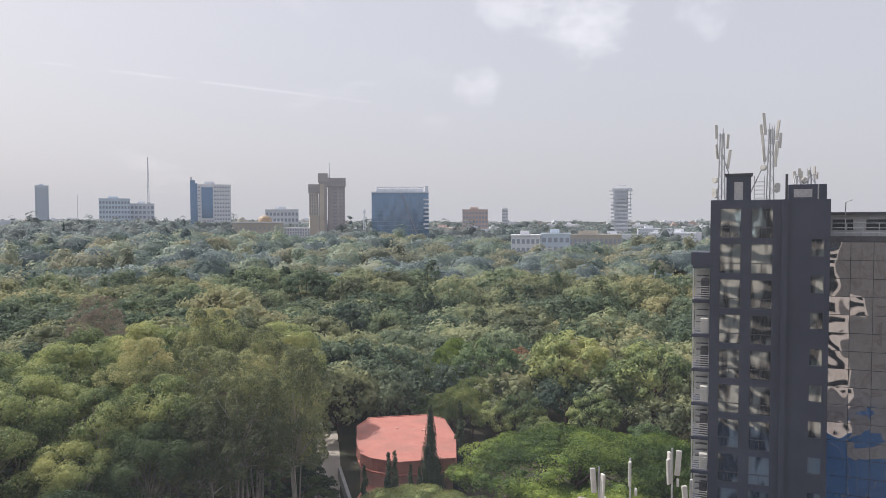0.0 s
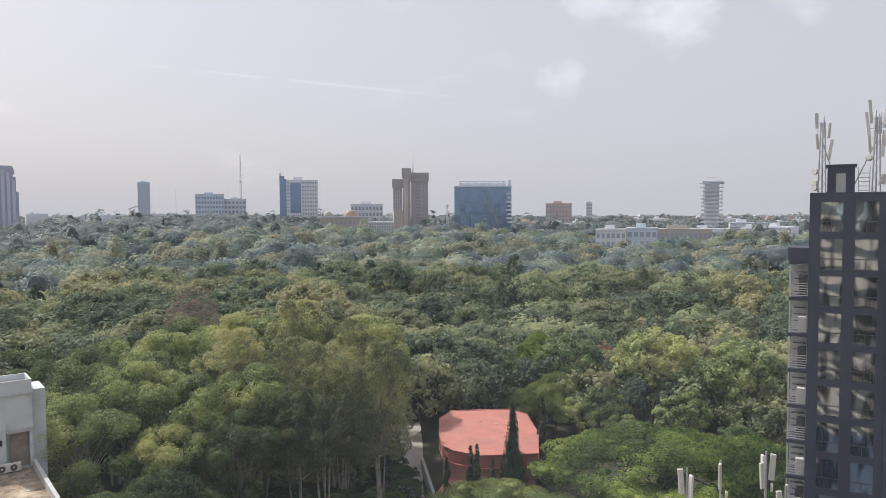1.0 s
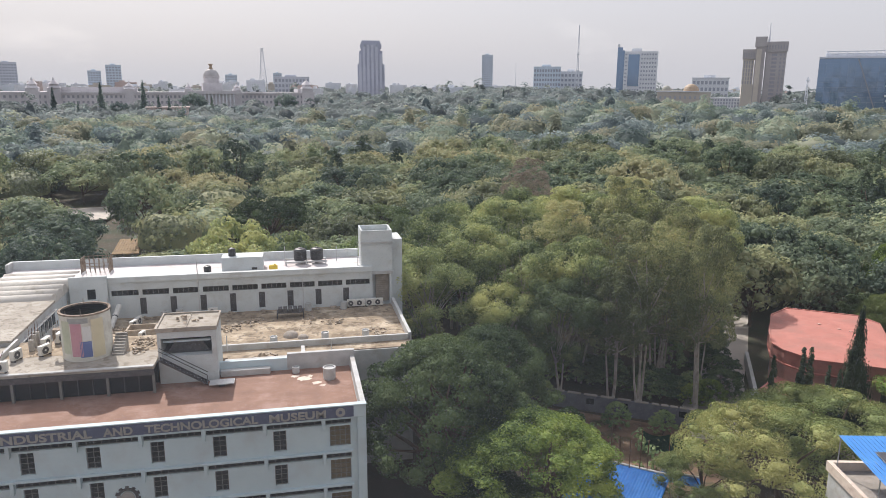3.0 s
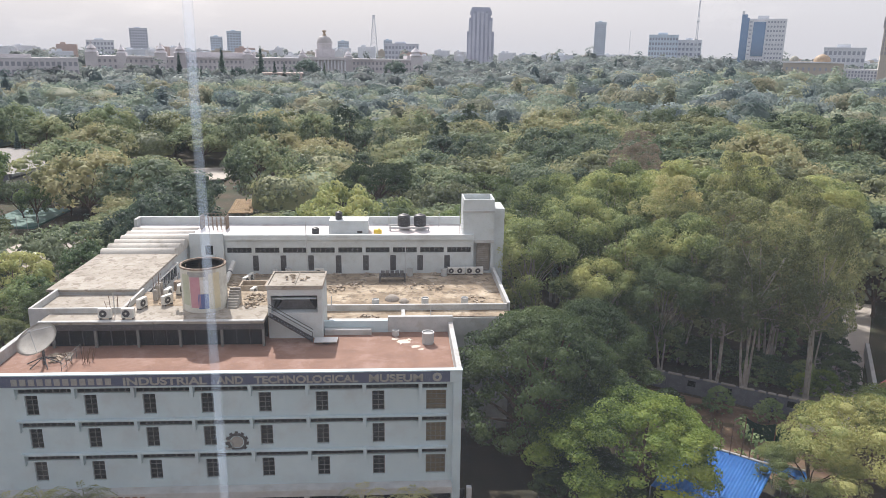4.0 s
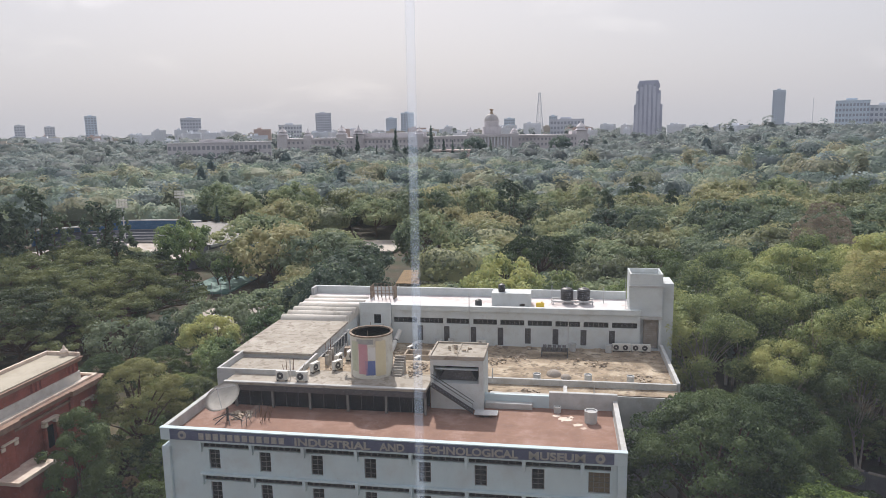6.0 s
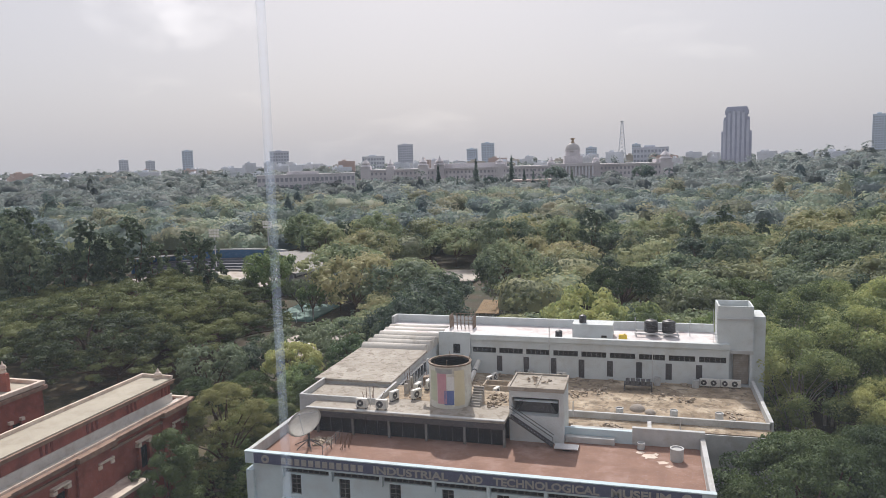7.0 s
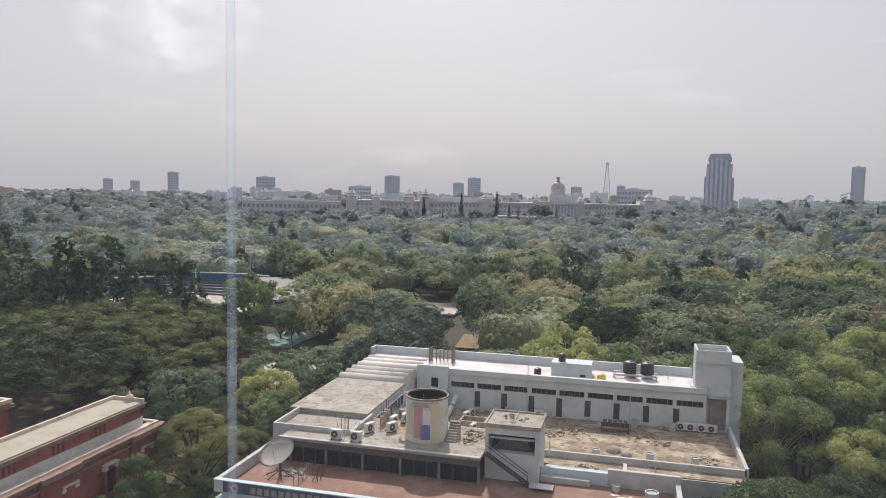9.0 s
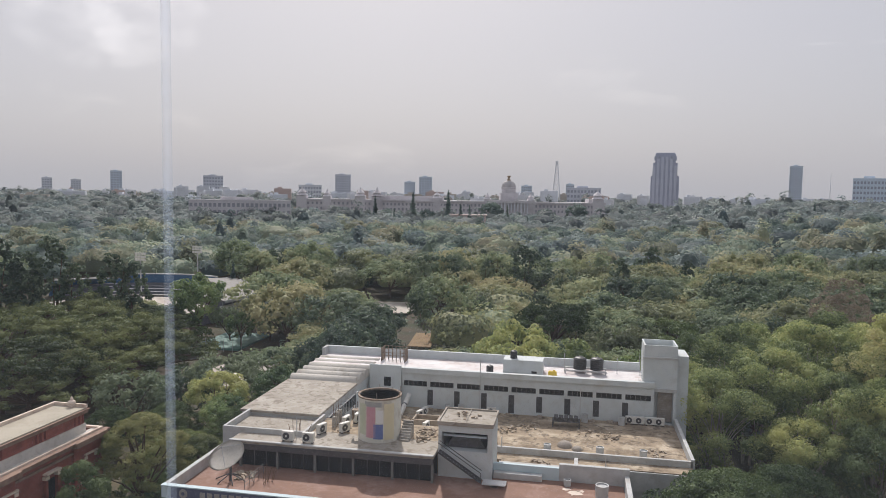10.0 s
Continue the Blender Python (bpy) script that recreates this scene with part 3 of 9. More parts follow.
    nt.links.new(n.outputs["Fac"], mr.inputs["Value"])
    mx = nt.nodes.new("ShaderNodeMixShader")
    nt.links.new(mr.outputs["Result"], mx.inputs["Fac"])
    nt.links.new(clear.outputs[0], mx.inputs[1])
    nt.links.new(film.outputs[0], mx.inputs[2])
    nt.links.new(mx.outputs[0], nt.nodes["Material Output"].inputs["Surface"])
    ob = part("joint", boxes((-0.0125, -0.001, 41.4, -0.0095, 0.001, 45.2)), j, win, "thin whitish strip imitating a light streak on the glass")
    ob.visible_shadow = False


build_room()

# ================= museum =================
museum = thing("museum_building", pose(-15, 75, 0), "white four-storey museum with terracotta front roof and blue sign band", "museum")
FX0, FX1, FY = -35.5, 5.5, 56.0
BAY = 4.82
RIBS = [-31.8 + BAY * k for k in range(8)]
FLOORS = [15.72, 12.61, 9.47]                        # heads of the strip windows


def text_mesh(name, body, size, depth):
    cu = bpy.data.curves.new(name, "FONT")
    cu.body, cu.size, cu.extrude, cu.align_x = body, size, depth, 'LEFT'
    cu.offset = 0.03
    ob = bpy.data.objects.new(name, cu)
    scene.collection.objects.link(ob)
    me = bpy.data.meshes.new_from_object(ob.evaluated_get(bpy.context.evaluated_depsgraph_get()))
    bpy.data.objects.remove(ob)
    return me


def museum_front():
    holes, wins, strips = [], [], []
    for head in FLOORS:
        for k, x in enumerate(RIBS):
            end = RIBS[k + 1] - 0.16 if k < 7 else 4.25
            strips.append((x + 0.16, end, head - 0.58, head))
            wide = 1.75 if k == 7 else 1.06
            x0 = x + (0.50 if k == 7 else 0.66)
            wins.append((x0, x0 + wide, head - 2.60, head - 0.73))
    holes = strips + wins
    wall = wall_with_openings(FX0 + 0.6, FX1 - 0.3, 5.6, 15.9, 56.35, 56.75, holes)
    part("wall", wall, M["white"], museum)
    part("interior", boxes((FX0 + 0.7, 57.3, 0.2, FX1 - 0.4, 57.5, 15.6), (FX0 + 0.7, 56.8, 12.75, FX1 - 0.4, 66, 12.95), (FX0 + 0.7, 56.8, 9.6, FX1 - 0.4, 66, 9.8), (FX0 + 0.7, 56.8, 6.2, FX1 - 0.4, 66, 6.4)), M["opening_shade"], museum)
    # end piers, sides and rear of the front block
    part("pier", boxes((FX0, 56.0, 0, FX0 + 0.75, 57.2, 15.2), bevel=0.03), M["white"], museum)
    part("pier", boxes((FX1 - 0.75, 56.0, 0, FX1, 57.2, 15.85), bevel=0.03), M["white"], museum)
    part("side_wall", boxes((FX0 + 0.1, 57.2, 0, FX0 + 0.5, 67.3, 15.9)), M["white_dirty"], museum)
    part("side_wall", boxes((FX1 - 0.5, 57.2, 0, FX1 - 0.1, 67.3, 15.9)), M["white_dirty"], museum)
    # ledges, sunshades and brackets
    for head in FLOORS:
        for k, x in enumerate(RIBS):
            end = RIBS[k + 1] if k < 7 else 4.5
            part("sunshade", boxes((x + 0.1, 56.02, head + 0.0, end - 0.1, 56.35, head + 0.16), bevel=0.015), M["white"], museum)
            part("bracket", boxes((x - 0.14, 55.98, head - 0.95, x + 0.14, 56.36, head + 0.2), bevel=0.02), M["white"], museum)
    # windows
    bars = {}
    for i, (x0, x1, z0, z1) in enumerate(wins):
        w = x1 - x0
        key = round(w, 2)
        if key not in bars:
            nx = 4 if w > 1.2 else 2
            specs = [(0, 0, 0, 0.06, 0.06, 1.87), (w - 0.06, 0, 0, w, 0.06, 1.87), (0, 0, 0, w, 0.06, 0.06), (0, 0, 1.81, w, 0.06, 1.87)]
            specs += [(w * k / nx - 0.025, 0.005, 0, w * k / nx + 0.025, 0.05, 1.87) for k in range(1, nx)]
            specs += [(0, 0.005, 1.87 * k / 4 - 0.02, w, 0.05, 1.87 * k / 4 + 0.02) for k in range(1, 4)]
            bars[key] = (mesh_of("window", boxes(*specs), M["frame"]), mesh_of("pane", boxes((0, 0, 0, w, 0.012, 1.87)), M["pane_warm" if w > 1.2 else "pane"]))
        fr = shared("window", bars[key][0], museum, (x0, 56.52, z0), "small-paned window in a grey frame")
        pn = new("pane", bars[key][1])
        pn.parent, pn.location = fr, (0, 0.055, 0)
    strip_mesh = {}
    for x0, x1, z0, z1 in strips:
        w = round(x1 - x0, 2)
        if w not in strip_mesh:
            n = max(3, round(w / 0.55))
            specs = [(0, 0, 0, w, 0.06, 0.05), (0, 0, 0.53, w, 0.06, 0.58)] + [(w * k / n - 0.02, 0, 0, w * k / n + 0.02, 0.06, 0.58) for k in range(n + 1)]
            strip_mesh[w] = (mesh_of("strip_window", boxes(*specs), M["frame"]), mesh_of("pane", boxes((0, 0, 0, w, 0.012, 0.58)), M["pane"]))
        fr = shared("strip_window", strip_mesh[w][0], museum, (x0, 56.5, z0), "low strip of panes under the sunshade")
        pn = new("pane", strip_mesh[w][1])
        pn.parent, pn.location = fr, (0, 0.06, 0)
    # sign band
    part("fascia", boxes((FX0, 55.95, 15.86, FX1, 56.35, 16.93), bevel=0.02), M["white"], museum)
    part("coping", boxes((FX0 - 0.04, 55.88, 16.93, FX1 + 0.04, 56.45, 17.03), bevel=0.02), M["white"], museum)
    part("sign_panel", boxes((-34.55, 55.90, 15.95, 4.45, 55.95, 16.90)), M["sign_blue"], museum, "long blue sign panel")
    # first word: plain bars, one for each letter
    for k in range(12):
        x = -31.75 + k * 0.685
        part("letter_bar", boxes((x, 55.85, 16.10, x + 0.48, 55.90, 16.68)), M["letter"], museum)
    for body, x0, x1 in (("INDUSTRIAL", -22.75, -15.95), ("AND", -15.15, -12.95), ("TECHNOLOGICAL", -12.05, -3.35), ("MUSEUM", -2.45, 2.15)):
        me = text_mesh("lettering", body, 1.0, 0.03)
        xs = [v.co.x for v in me.vertices]
        ys = [v.co.y for v in me.vertices]
        lo, hi = min(xs), max(xs)
        for v in me.vertices:
            v.co = Vector(((v.co.x - lo) / (hi - lo) * (x1 - x0) + x0, 55.86 - v.co.z, 16.08 + v.co.y / max(ys) * 0.66))
        link("lettering", me, M["letter"], museum, "raised pale metal capitals")
    for x in (-33.35, 3.35):
        bm = bmesh.new()
        tube([(x, 55.90, 16.42), (x, 55.85, 16.42)], 0.40, 24, bm)
        em = part("roundel", bm, M["letter"], museum, "round pale emblem")
        part("mark", tube([(x, 55.85, 16.42), (x, 55.83, 16.42)], 0.16, 16), M["sign_blue"], em)
    # gear emblem
    bm = bmesh.new()
    n = 22
    for k in range(n):
        a0, a1 = k * math.tau / n, (k + 1) * math.tau / n
        r = 1.0 if k % 2 else 0.84
        q = [(math.cos(a) * rr, math.sin(a) * rr) for a, rr in ((a0, 0.62), (a0, r), (a1, r), (a1, 0.62))]
        f = [bm.verts.new((-13.9 + u, 56.27, 10.35 + w)) for u, w in q]
        b = [bm.verts.new((-13.9 + u, 56.35, 10.35 + w)) for u, w in q]
        bm.faces.new(f)
        for i in range(4):
            bm.faces.new((f[i], b[i], b[(i + 1) % 4], f[(i + 1) % 4]))
    part("gear_emblem", bm, M["steel_dark"], museum, "dark toothed ring emblem")
    part("emblem_disc", tube([(-13.9, 56.28, 10.35), (-13.9, 56.35, 10.35)], 0.52, 24), M["letter"], museum)
    arc = [(-14.65 + 0.42 * math.cos(a), 56.30, 10.1 + 0.42 * math.sin(a)) for a in [math.pi * (0.55 - 1.3 * i / 9) for i in range(10)]]
    part("emblem_curve", tube(arc, 0.10, 6), M["letter"], museum)
    # first-floor ledge, its unreadable notice, ground floor
    part("ledge", boxes((FX0 + 0.75, 55.3, 5.45, FX1 - 0.75, 56.6, 6.1), bevel=0.03), M["white_dirty"], museum)
    for k in range(16):
        x = -31.5 + k * 0.62
        part("notice_bar", boxes((x, 55.27, 5.6, x + 0.42, 55.30, 5.85)), M["cornice"], museum)
    for k in range(9):
        x = -32.2 + k * BAY
        part("column", boxes((x - 0.22, 56.0, 0, x + 0.22, 56.5, 5.45), bevel=0.02), M["white_dirty"], museum)
        if k < 8:
            part("shopfront", boxes((x + 0.3, 57.2, 0, x + BAY - 0.3, 57.28, 4.6)), M["pane"], museum)
    part("porch_roof", boxes((-24.5, 50.5, 4.3, -7.5, 55.3, 4.75), bevel=0.04), M["concrete"], museum, "flat concrete porch roof")
    for x in (-24.0, -16.0, -8.0):
        part("porch_post", boxes((x - 0.2, 50.8, 0, x + 0.2, 51.2, 4.3)), M["white_dirty"], museum)


museum_front()


def museum_roofs():
    # front deck with low parapets
    part("roof_deck", boxes((FX0 + 0.5, 56.4, 15.7, FX1 - 0.5, 67.3, 15.97)), M["terracotta"], museum, "terracotta-coloured roof deck")
    part("parapet", boxes((FX0, 56.45, 15.9, FX0 + 0.45, 66.6, 17.0), bevel=0.02), M["white_dirty"], museum)
    part("parapet", boxes((FX1 - 0.45, 56.45, 15.9, FX1, 67.7, 17.0), bevel=0.02), M["white_dirty"], museum)
    part("parapet", boxes((-7.3, 67.3, 14.0, -1.0, 67.7, 17.2), bevel=0.02), M["white"], museum)
    part("parapet", boxes((-1.0, 67.3, 14.0, FX1, 67.75, 17.6), bevel=0.02), M["white_dirty"], museum)
    part("pipe_ledge", boxes((-7.2, 66.6, 15.97, -2.6, 67.25, 16.55), bevel=0.03), M["white_dirty"], museum)
    # glazed rooftop gallery
    part("gallery_roof", boxes((-33.2, 64.0, 18.2, -12.6, 68.5, 18.5), bevel=0.03), M["wing_roof"], museum, "stained slab over the glazed gallery")
    part("gallery_fascia", boxes((-33.2, 63.9, 17.75, -12.6, 64.1, 18.3)), M["steel_dark"], museum)
    for k in range(6):
        x = -32.0 + k * 3.86
        part("gallery_post", boxes((x - 0.11, 64.05, 15.97, x + 0.11, 64.3, 17.8)), M["frame"], museum)
        if k < 5:
            part("mullion", boxes((x + 1.25, 64.5, 15.97, x + 1.31, 64.58, 17.8)), M["steel_dark"], museum)
            part("mullion", boxes((x + 2.5, 64.5, 15.97, x + 2.56, 64.58, 17.8)), M["steel_dark"], museum)
    part("gallery_glazing", boxes((-32.8, 64.6, 15.97, -12.7, 64.65, 17.8)), M["pane"], museum)
    part("gallery_back", boxes((-32.8, 66.5, 15.97, -12.7, 66.7, 18.2)), M["opening_shade"], museum)
    part("deck", boxes((-26.25, 68.5, 15.0, -12.6, 73.0, 18.46)), M["terrace"], museum, "stained upper deck")
    part("deck_step", boxes((-22.8, 73.0, 14.0, -12.6, 75.4, 16.2)), M["white_back"], museum)
    part("gallery_lip", boxes((-33.2, 63.95, 18.5, -12.6, 64.35, 18.62), bevel=0.02), M["white_dirty"], museum)
    # stair house
    part("stair_house", boxes((-12.5, 66.0, 15.97, -12.2, 70.5, 21.0), (-7.75, 66.0, 15.97, -7.3, 70.5, 21.0), (-12.2, 66.0, 15.97, -7.75, 66.3, 18.6), (-12.2, 66.0, 20.35, -7.75, 66.3, 21.0), (-12.2, 70.2, 14.2, -7.75, 70.5, 21.0), (-12.2, 66.3, 18.3, -7.75, 70.2, 18.6)), M["white_back"], museum, "white stair house with an open front")
    part("stair_roof", boxes((-12.6, 65.85, 21.0, -7.2, 70.65, 21.25), bevel=0.03), M["wing_roof"], museum)
    part("stair_kerb", boxes((-12.6, 65.85, 21.25, -7.2, 66.0, 21.4), (-12.6, 70.5, 21.25, -7.2, 70.65, 21.4), (-12.6, 66.0, 21.25, -12.45, 70.5, 21.4), (-7.35, 66.0, 21.25, -7.2, 70.5, 21.4), (-10.0, 66.0, 21.25, -9.9, 70.5, 21.34)), M["wing_roof"], museum)
    bm = bmesh.new()
    prof = [(-11.9, 18.62), (-8.0, 18.62), (-8.7, 19.75), (-11.1, 19.75)]
    a, b = [bm.verts.new((x, 66.9, z)) for x, z in prof], [bm.verts.new((x, 70.1, z)) for x, z in prof]
    bm.faces.new(a)
    bm.faces.new(b[::-1])
    for i in range(4):
        bm.faces.new((a[(i + 1) % 4], a[i], b[i], b[(i + 1) % 4]))
    part("stair_hood", bm, M["steel_dark"], museum, "dark sloped hood over the stair well")
    part("hood_rim", boxes((-12.1, 66.5, 19.78, -7.9, 66.8, 19.98), bevel=0.02), M["white"], museum)
    # steel stair down to the front deck
    st = part("steel_stair", tube([(-12.3, 65.6, 18.7), (-8.2, 65.6, 16.1)], 0.09, 4), M["steel_dark"], museum, "dark steel stair with handrails")
    part("stringer", tube([(-12.3, 64.9, 18.7), (-8.2, 64.9, 16.1)], 0.09, 4), M["steel_dark"], st)
    part("handrail", tube([(-12.3, 64.9, 19.6), (-8.2, 64.9, 17.0), (-8.2, 64.9, 16.0)], 0.04, 5), M["steel_dark"], st)
    part("handrail", tube([(-12.3, 65.6, 19.6), (-8.2, 65.6, 17.0)], 0.04, 5), M["steel_dark"], st)
    tread = mesh_of("tread", boxes((-0.14, 64.9, -0.02, 0.14, 65.6, 0.02)), M["steel_dark"])
    for k in range(14):
        t = (k + 0.5) / 14
        ob = new("tread", tread)
        ob.parent = st
        ob.location = (-12.3 + 4.1 * t, 0, 18.7 - 2.6 * t)
    # sunken strip and middle terrace
    part("low_roof", boxes((-7.3, 67.7, 12.0, 5.4, 76.0, 14.6)), M["terrace"], museum)
    part("cross_wall", boxes((-7.3, 76.0, 12.0, 5.3, 76.4, 14.3), (5.3, 76.2, 12.0, 13.1, 76.4, 14.1)), M["white_dirty"], museum)
    part("low_wall", boxes((-7.3, 72.4, 14.0, 0.8, 72.8, 15.4), (0.4, 72.8, 14.0, 0.8, 76.0, 15.2)), M["white_dirty"], museum)
    part("terrace_slab", boxes((-22.8, 76.4, 13.8, 12.9, 93.0, 14.2)), M["terrace"], museum, "brown patchy weathered terrace")
    part("terrace_front", boxes((-22.8, 78.4, 14.2, 12.9, 78.75, 14.9), bevel=0.02), M["white_dirty"], museum)
    part("parapet", boxes((12.7, 78.4, 12.0, 13.1, 92.9, 15.1), bevel=0.02), M["white_dirty"], museum)
    part("body", boxes((-22.8, 67.8, 0, 5.3, 76.4, 12.0), (-22.8, 76.4, 0, 12.9, 93.0, 13.8)), M["white_dirty"], museum)
    part("body", boxes((-36.0, 67.3, 0, -22.8, 100.8, 15.0)), M["white_dirty"], museum)


museum_roofs()


def museum_back():
    pitch = 3.65
    strips, doors = [], []
    for k in range(9):
        x = -22.55 + pitch * k
        strips.append((x, x + 3.2, 17.1, 17.84))
        if x + 4.2 < 10.2:
            doors.append((x + 3.28, x + 4.05, 14.25 if k in (3, 7) else 14.6, 16.75))
    wall = wall_with_openings(-22.8, 10.2, 14.2, 19.0, 93.0, 93.3, strips + doors)
    part("back_wall", wall, M["white_back"], museum)
    part("eave", boxes((-22.9, 92.7, 18.9, 10.2, 93.4, 19.6), bevel=0.02), M["white_back"], museum)
    part("back_interior", boxes((-22.6, 94.4, 14.2, 8.8, 94.6, 18.9)), M["opening_shade"], museum)
    for x0, x1, z0, z1 in strips:
        fr = part("strip_window", boxes((x0, 93.12, z0, x1, 93.18, z0 + 0.05), (x0, 93.12, z1 - 0.05, x1, 93.18, z1), *[(x0 + (x1 - x0) * k / 5 - 0.025, 93.12, z0, x0 + (x1 - x0) * k / 5 + 0.025, 93.18, z1) for k in range(6)]), M["frame"], museum)
        part("pane", boxes((x0, 93.19, z0, x1, 93.2, z1)), M["pane"], fr)
    for k, (x0, x1, z0, z1) in enumerate(doors):
        part("door" if z0 < 14.5 else "tall_window", boxes((x0, 93.15, z0, x1, 93.2, z1)), M["steel_dark"], museum)
    part("roof_deck", boxes((-36.2, 93.4, 18.9, 8.84, 100.8, 19.2), (8.84, 97.5, 18.9, 12.9, 100.8, 19.2)), M["roof_white"], museum, "white-coated roof with pink stains")
    part("back_body", boxes((-36.2, 94.6, 0, 8.8, 100.8, 18.9), (8.8, 97.5, 0, 12.9, 100.8, 18.9), (8.8, 93.4, 0, 12.9, 97.5, 14.2)), M["white_back"], museum)
    part("parapet", boxes((-36.4, 100.6, 18.9, 9.0, 101.0, 20.3), bevel=0.02), M["white_back"], museum)
    part("parapet", boxes((-36.4, 99.0, 18.9, -36.0, 100.6, 20.3), bevel=0.02), M["white_dirty"], museum)
    # wall of the left corner with one window
    cw = wall_with_openings(-27.2, -22.8, 14.2, 19.9, 92.4, 92.7, [(-25.2, -24.2, 17.0, 18.3)])
    part("corner_wall", cw, M["white_back"], museum)
    part("corner_window", boxes((-25.2, 92.55, 17.0, -24.2, 92.6, 18.3)), M["pane"], museum)
    # lift tower
    part("lift_tower", boxes((8.84, 93.35, 18.7, 12.95, 97.5, 23.6), (8.84, 94.3, 14.2, 12.95, 97.5, 18.7), (12.6, 93.35, 14.2, 12.95, 94.3, 18.7)), M["white_back"], museum, "plain white lift tower")
    part("lift_rim", boxes((8.84, 93.35, 23.6, 12.95, 93.5, 24.3), (8.84, 97.3, 23.6, 12.95, 97.5, 24.3), (8.84, 93.5, 23.6, 9.04, 97.3, 24.3), (12.75, 93.5, 23.6, 12.95, 97.3, 24.3)), M["white_back"], museum)
    part("lift_band", boxes((8.72, 93.2, 22.55, 13.02, 93.35, 22.8), (10.2, 93.15, 18.35, 12.98, 93.35, 18.75)), M["white_dirty"], museum)
    part("lift_panel", boxes((10.75, 94.1, 14.3, 12.55, 94.3, 18.2), *[(10.75, 94.05, 14.4 + 0.28 * k, 12.55, 94.1, 14.52 + 0.28 * k) for k in range(13)]), M["roof_grey"], museum, "grey-brown rolling shutter")
    part("fin_wall", boxes((12.97, 94.2, 0, 14.45, 98.5, 22.9), bevel=0.02), M["white_back"], museum)
    part("cat_ladder", boxes(*[(8.3, 93.6, 19.2 + 0.35 * k, 8.8, 93.64, 19.24 + 0.35 * k) for k in range(12)], (8.28, 93.6, 19.2, 8.33, 93.64, 23.8), (8.77, 93.6, 19.2, 8.82, 93.64, 23.8)), M["steel"], museum)
    # white plant box on the roof
    part("plant_box", boxes((-9.3, 95.0, 19.2, -4.0, 97.5, 21.0), bevel=0.02), M["white_back"], museum)
    # Flat dark panel painted as the shade of an opening.
    part("box_opening", boxes((-5.5, 94.98, 19.3, -4.8, 95.01, 19.6)), M["opening_shade"], museum)


museum_back()


def museum_wing():
    # front flat roof, raised flat roof, barrel vaults
    part("wing_roof", boxes((-35.2, 66.6, 15.0, -26.3, 72.6, 18.35)), M["white_dirty"], museum)
    part("wing_deck", boxes((-34.9, 66.9, 18.35, -26.6, 72.4, 18.37)), M["wing_roof"], museum)
    part("wing_kerb", boxes((-35.2, 66.6, 18.36, -26.3, 66.85, 19.0), (-35.2, 66.85, 18.36, -34.95, 72.6, 19.0), (-26.55, 66.85, 18.36, -26.3, 72.6, 19.0)), M["white_dirty"], museum)
    part("wing_roof", boxes((-36.0, 72.6, 15.0, -27.0, 86.0, 18.7)), M["white_dirty"], museum)
    part("wing_slab", boxes((-36.2, 72.4, 18.7, -26.9, 86.0, 18.95), bevel=0.03), M["wing_roof"], museum, "stained raised roof slab")
    for k in range(6):
        y0 = 86.2 + 2.15 * k
        bm = bmesh.new()
        n, r = 10, 1.02
        prof = [(y0 + r - r * math.cos(math.pi * i / n), 18.15 + 1.25 * math.sin(math.pi * i / n)) for i in range(n + 1)]
        a, b = [bm.verts.new((-36.2, y, z)) for y, z in prof], [bm.verts.new((-27.4, y, z)) for y, z in prof]
        for i in range(n):
            f = bm.faces.new((a[i], b[i], b[i + 1], a[i + 1]))
            f.smooth = True
        bm.faces.new(a)
        bm.faces.new(b[::-1])
        part("barrel_vault", bm, M["vault_white"], museum)
    part("wing_body", boxes((-36.0, 86.0, 15.0, -27.6, 99.0, 18.25)), M["white_back"], museum)
    part("valley", boxes((-36.1, 86.0, 18.0, -27.5, 99.0, 18.3)), M["white_dirty"], museum)
    # courtyard face of the wing
    for k in range(10):
        y = 73.4 + 1.25 * k
        w = part("wing_window", boxes((-27.0, y, 16.4, -26.93, y + 0.85, 17.9)), M["pane"], museum)
        part("window_hood", boxes((-27.0, y - 0.1, 17.95, -26.6, y + 0.95, 18.05)), M["white_dirty"], w)
    part("court_floor", boxes((-27.0, 76.5, 13.8, -22.8, 93.0, 14.6)), M["terrace"], museum)


museum_wing()


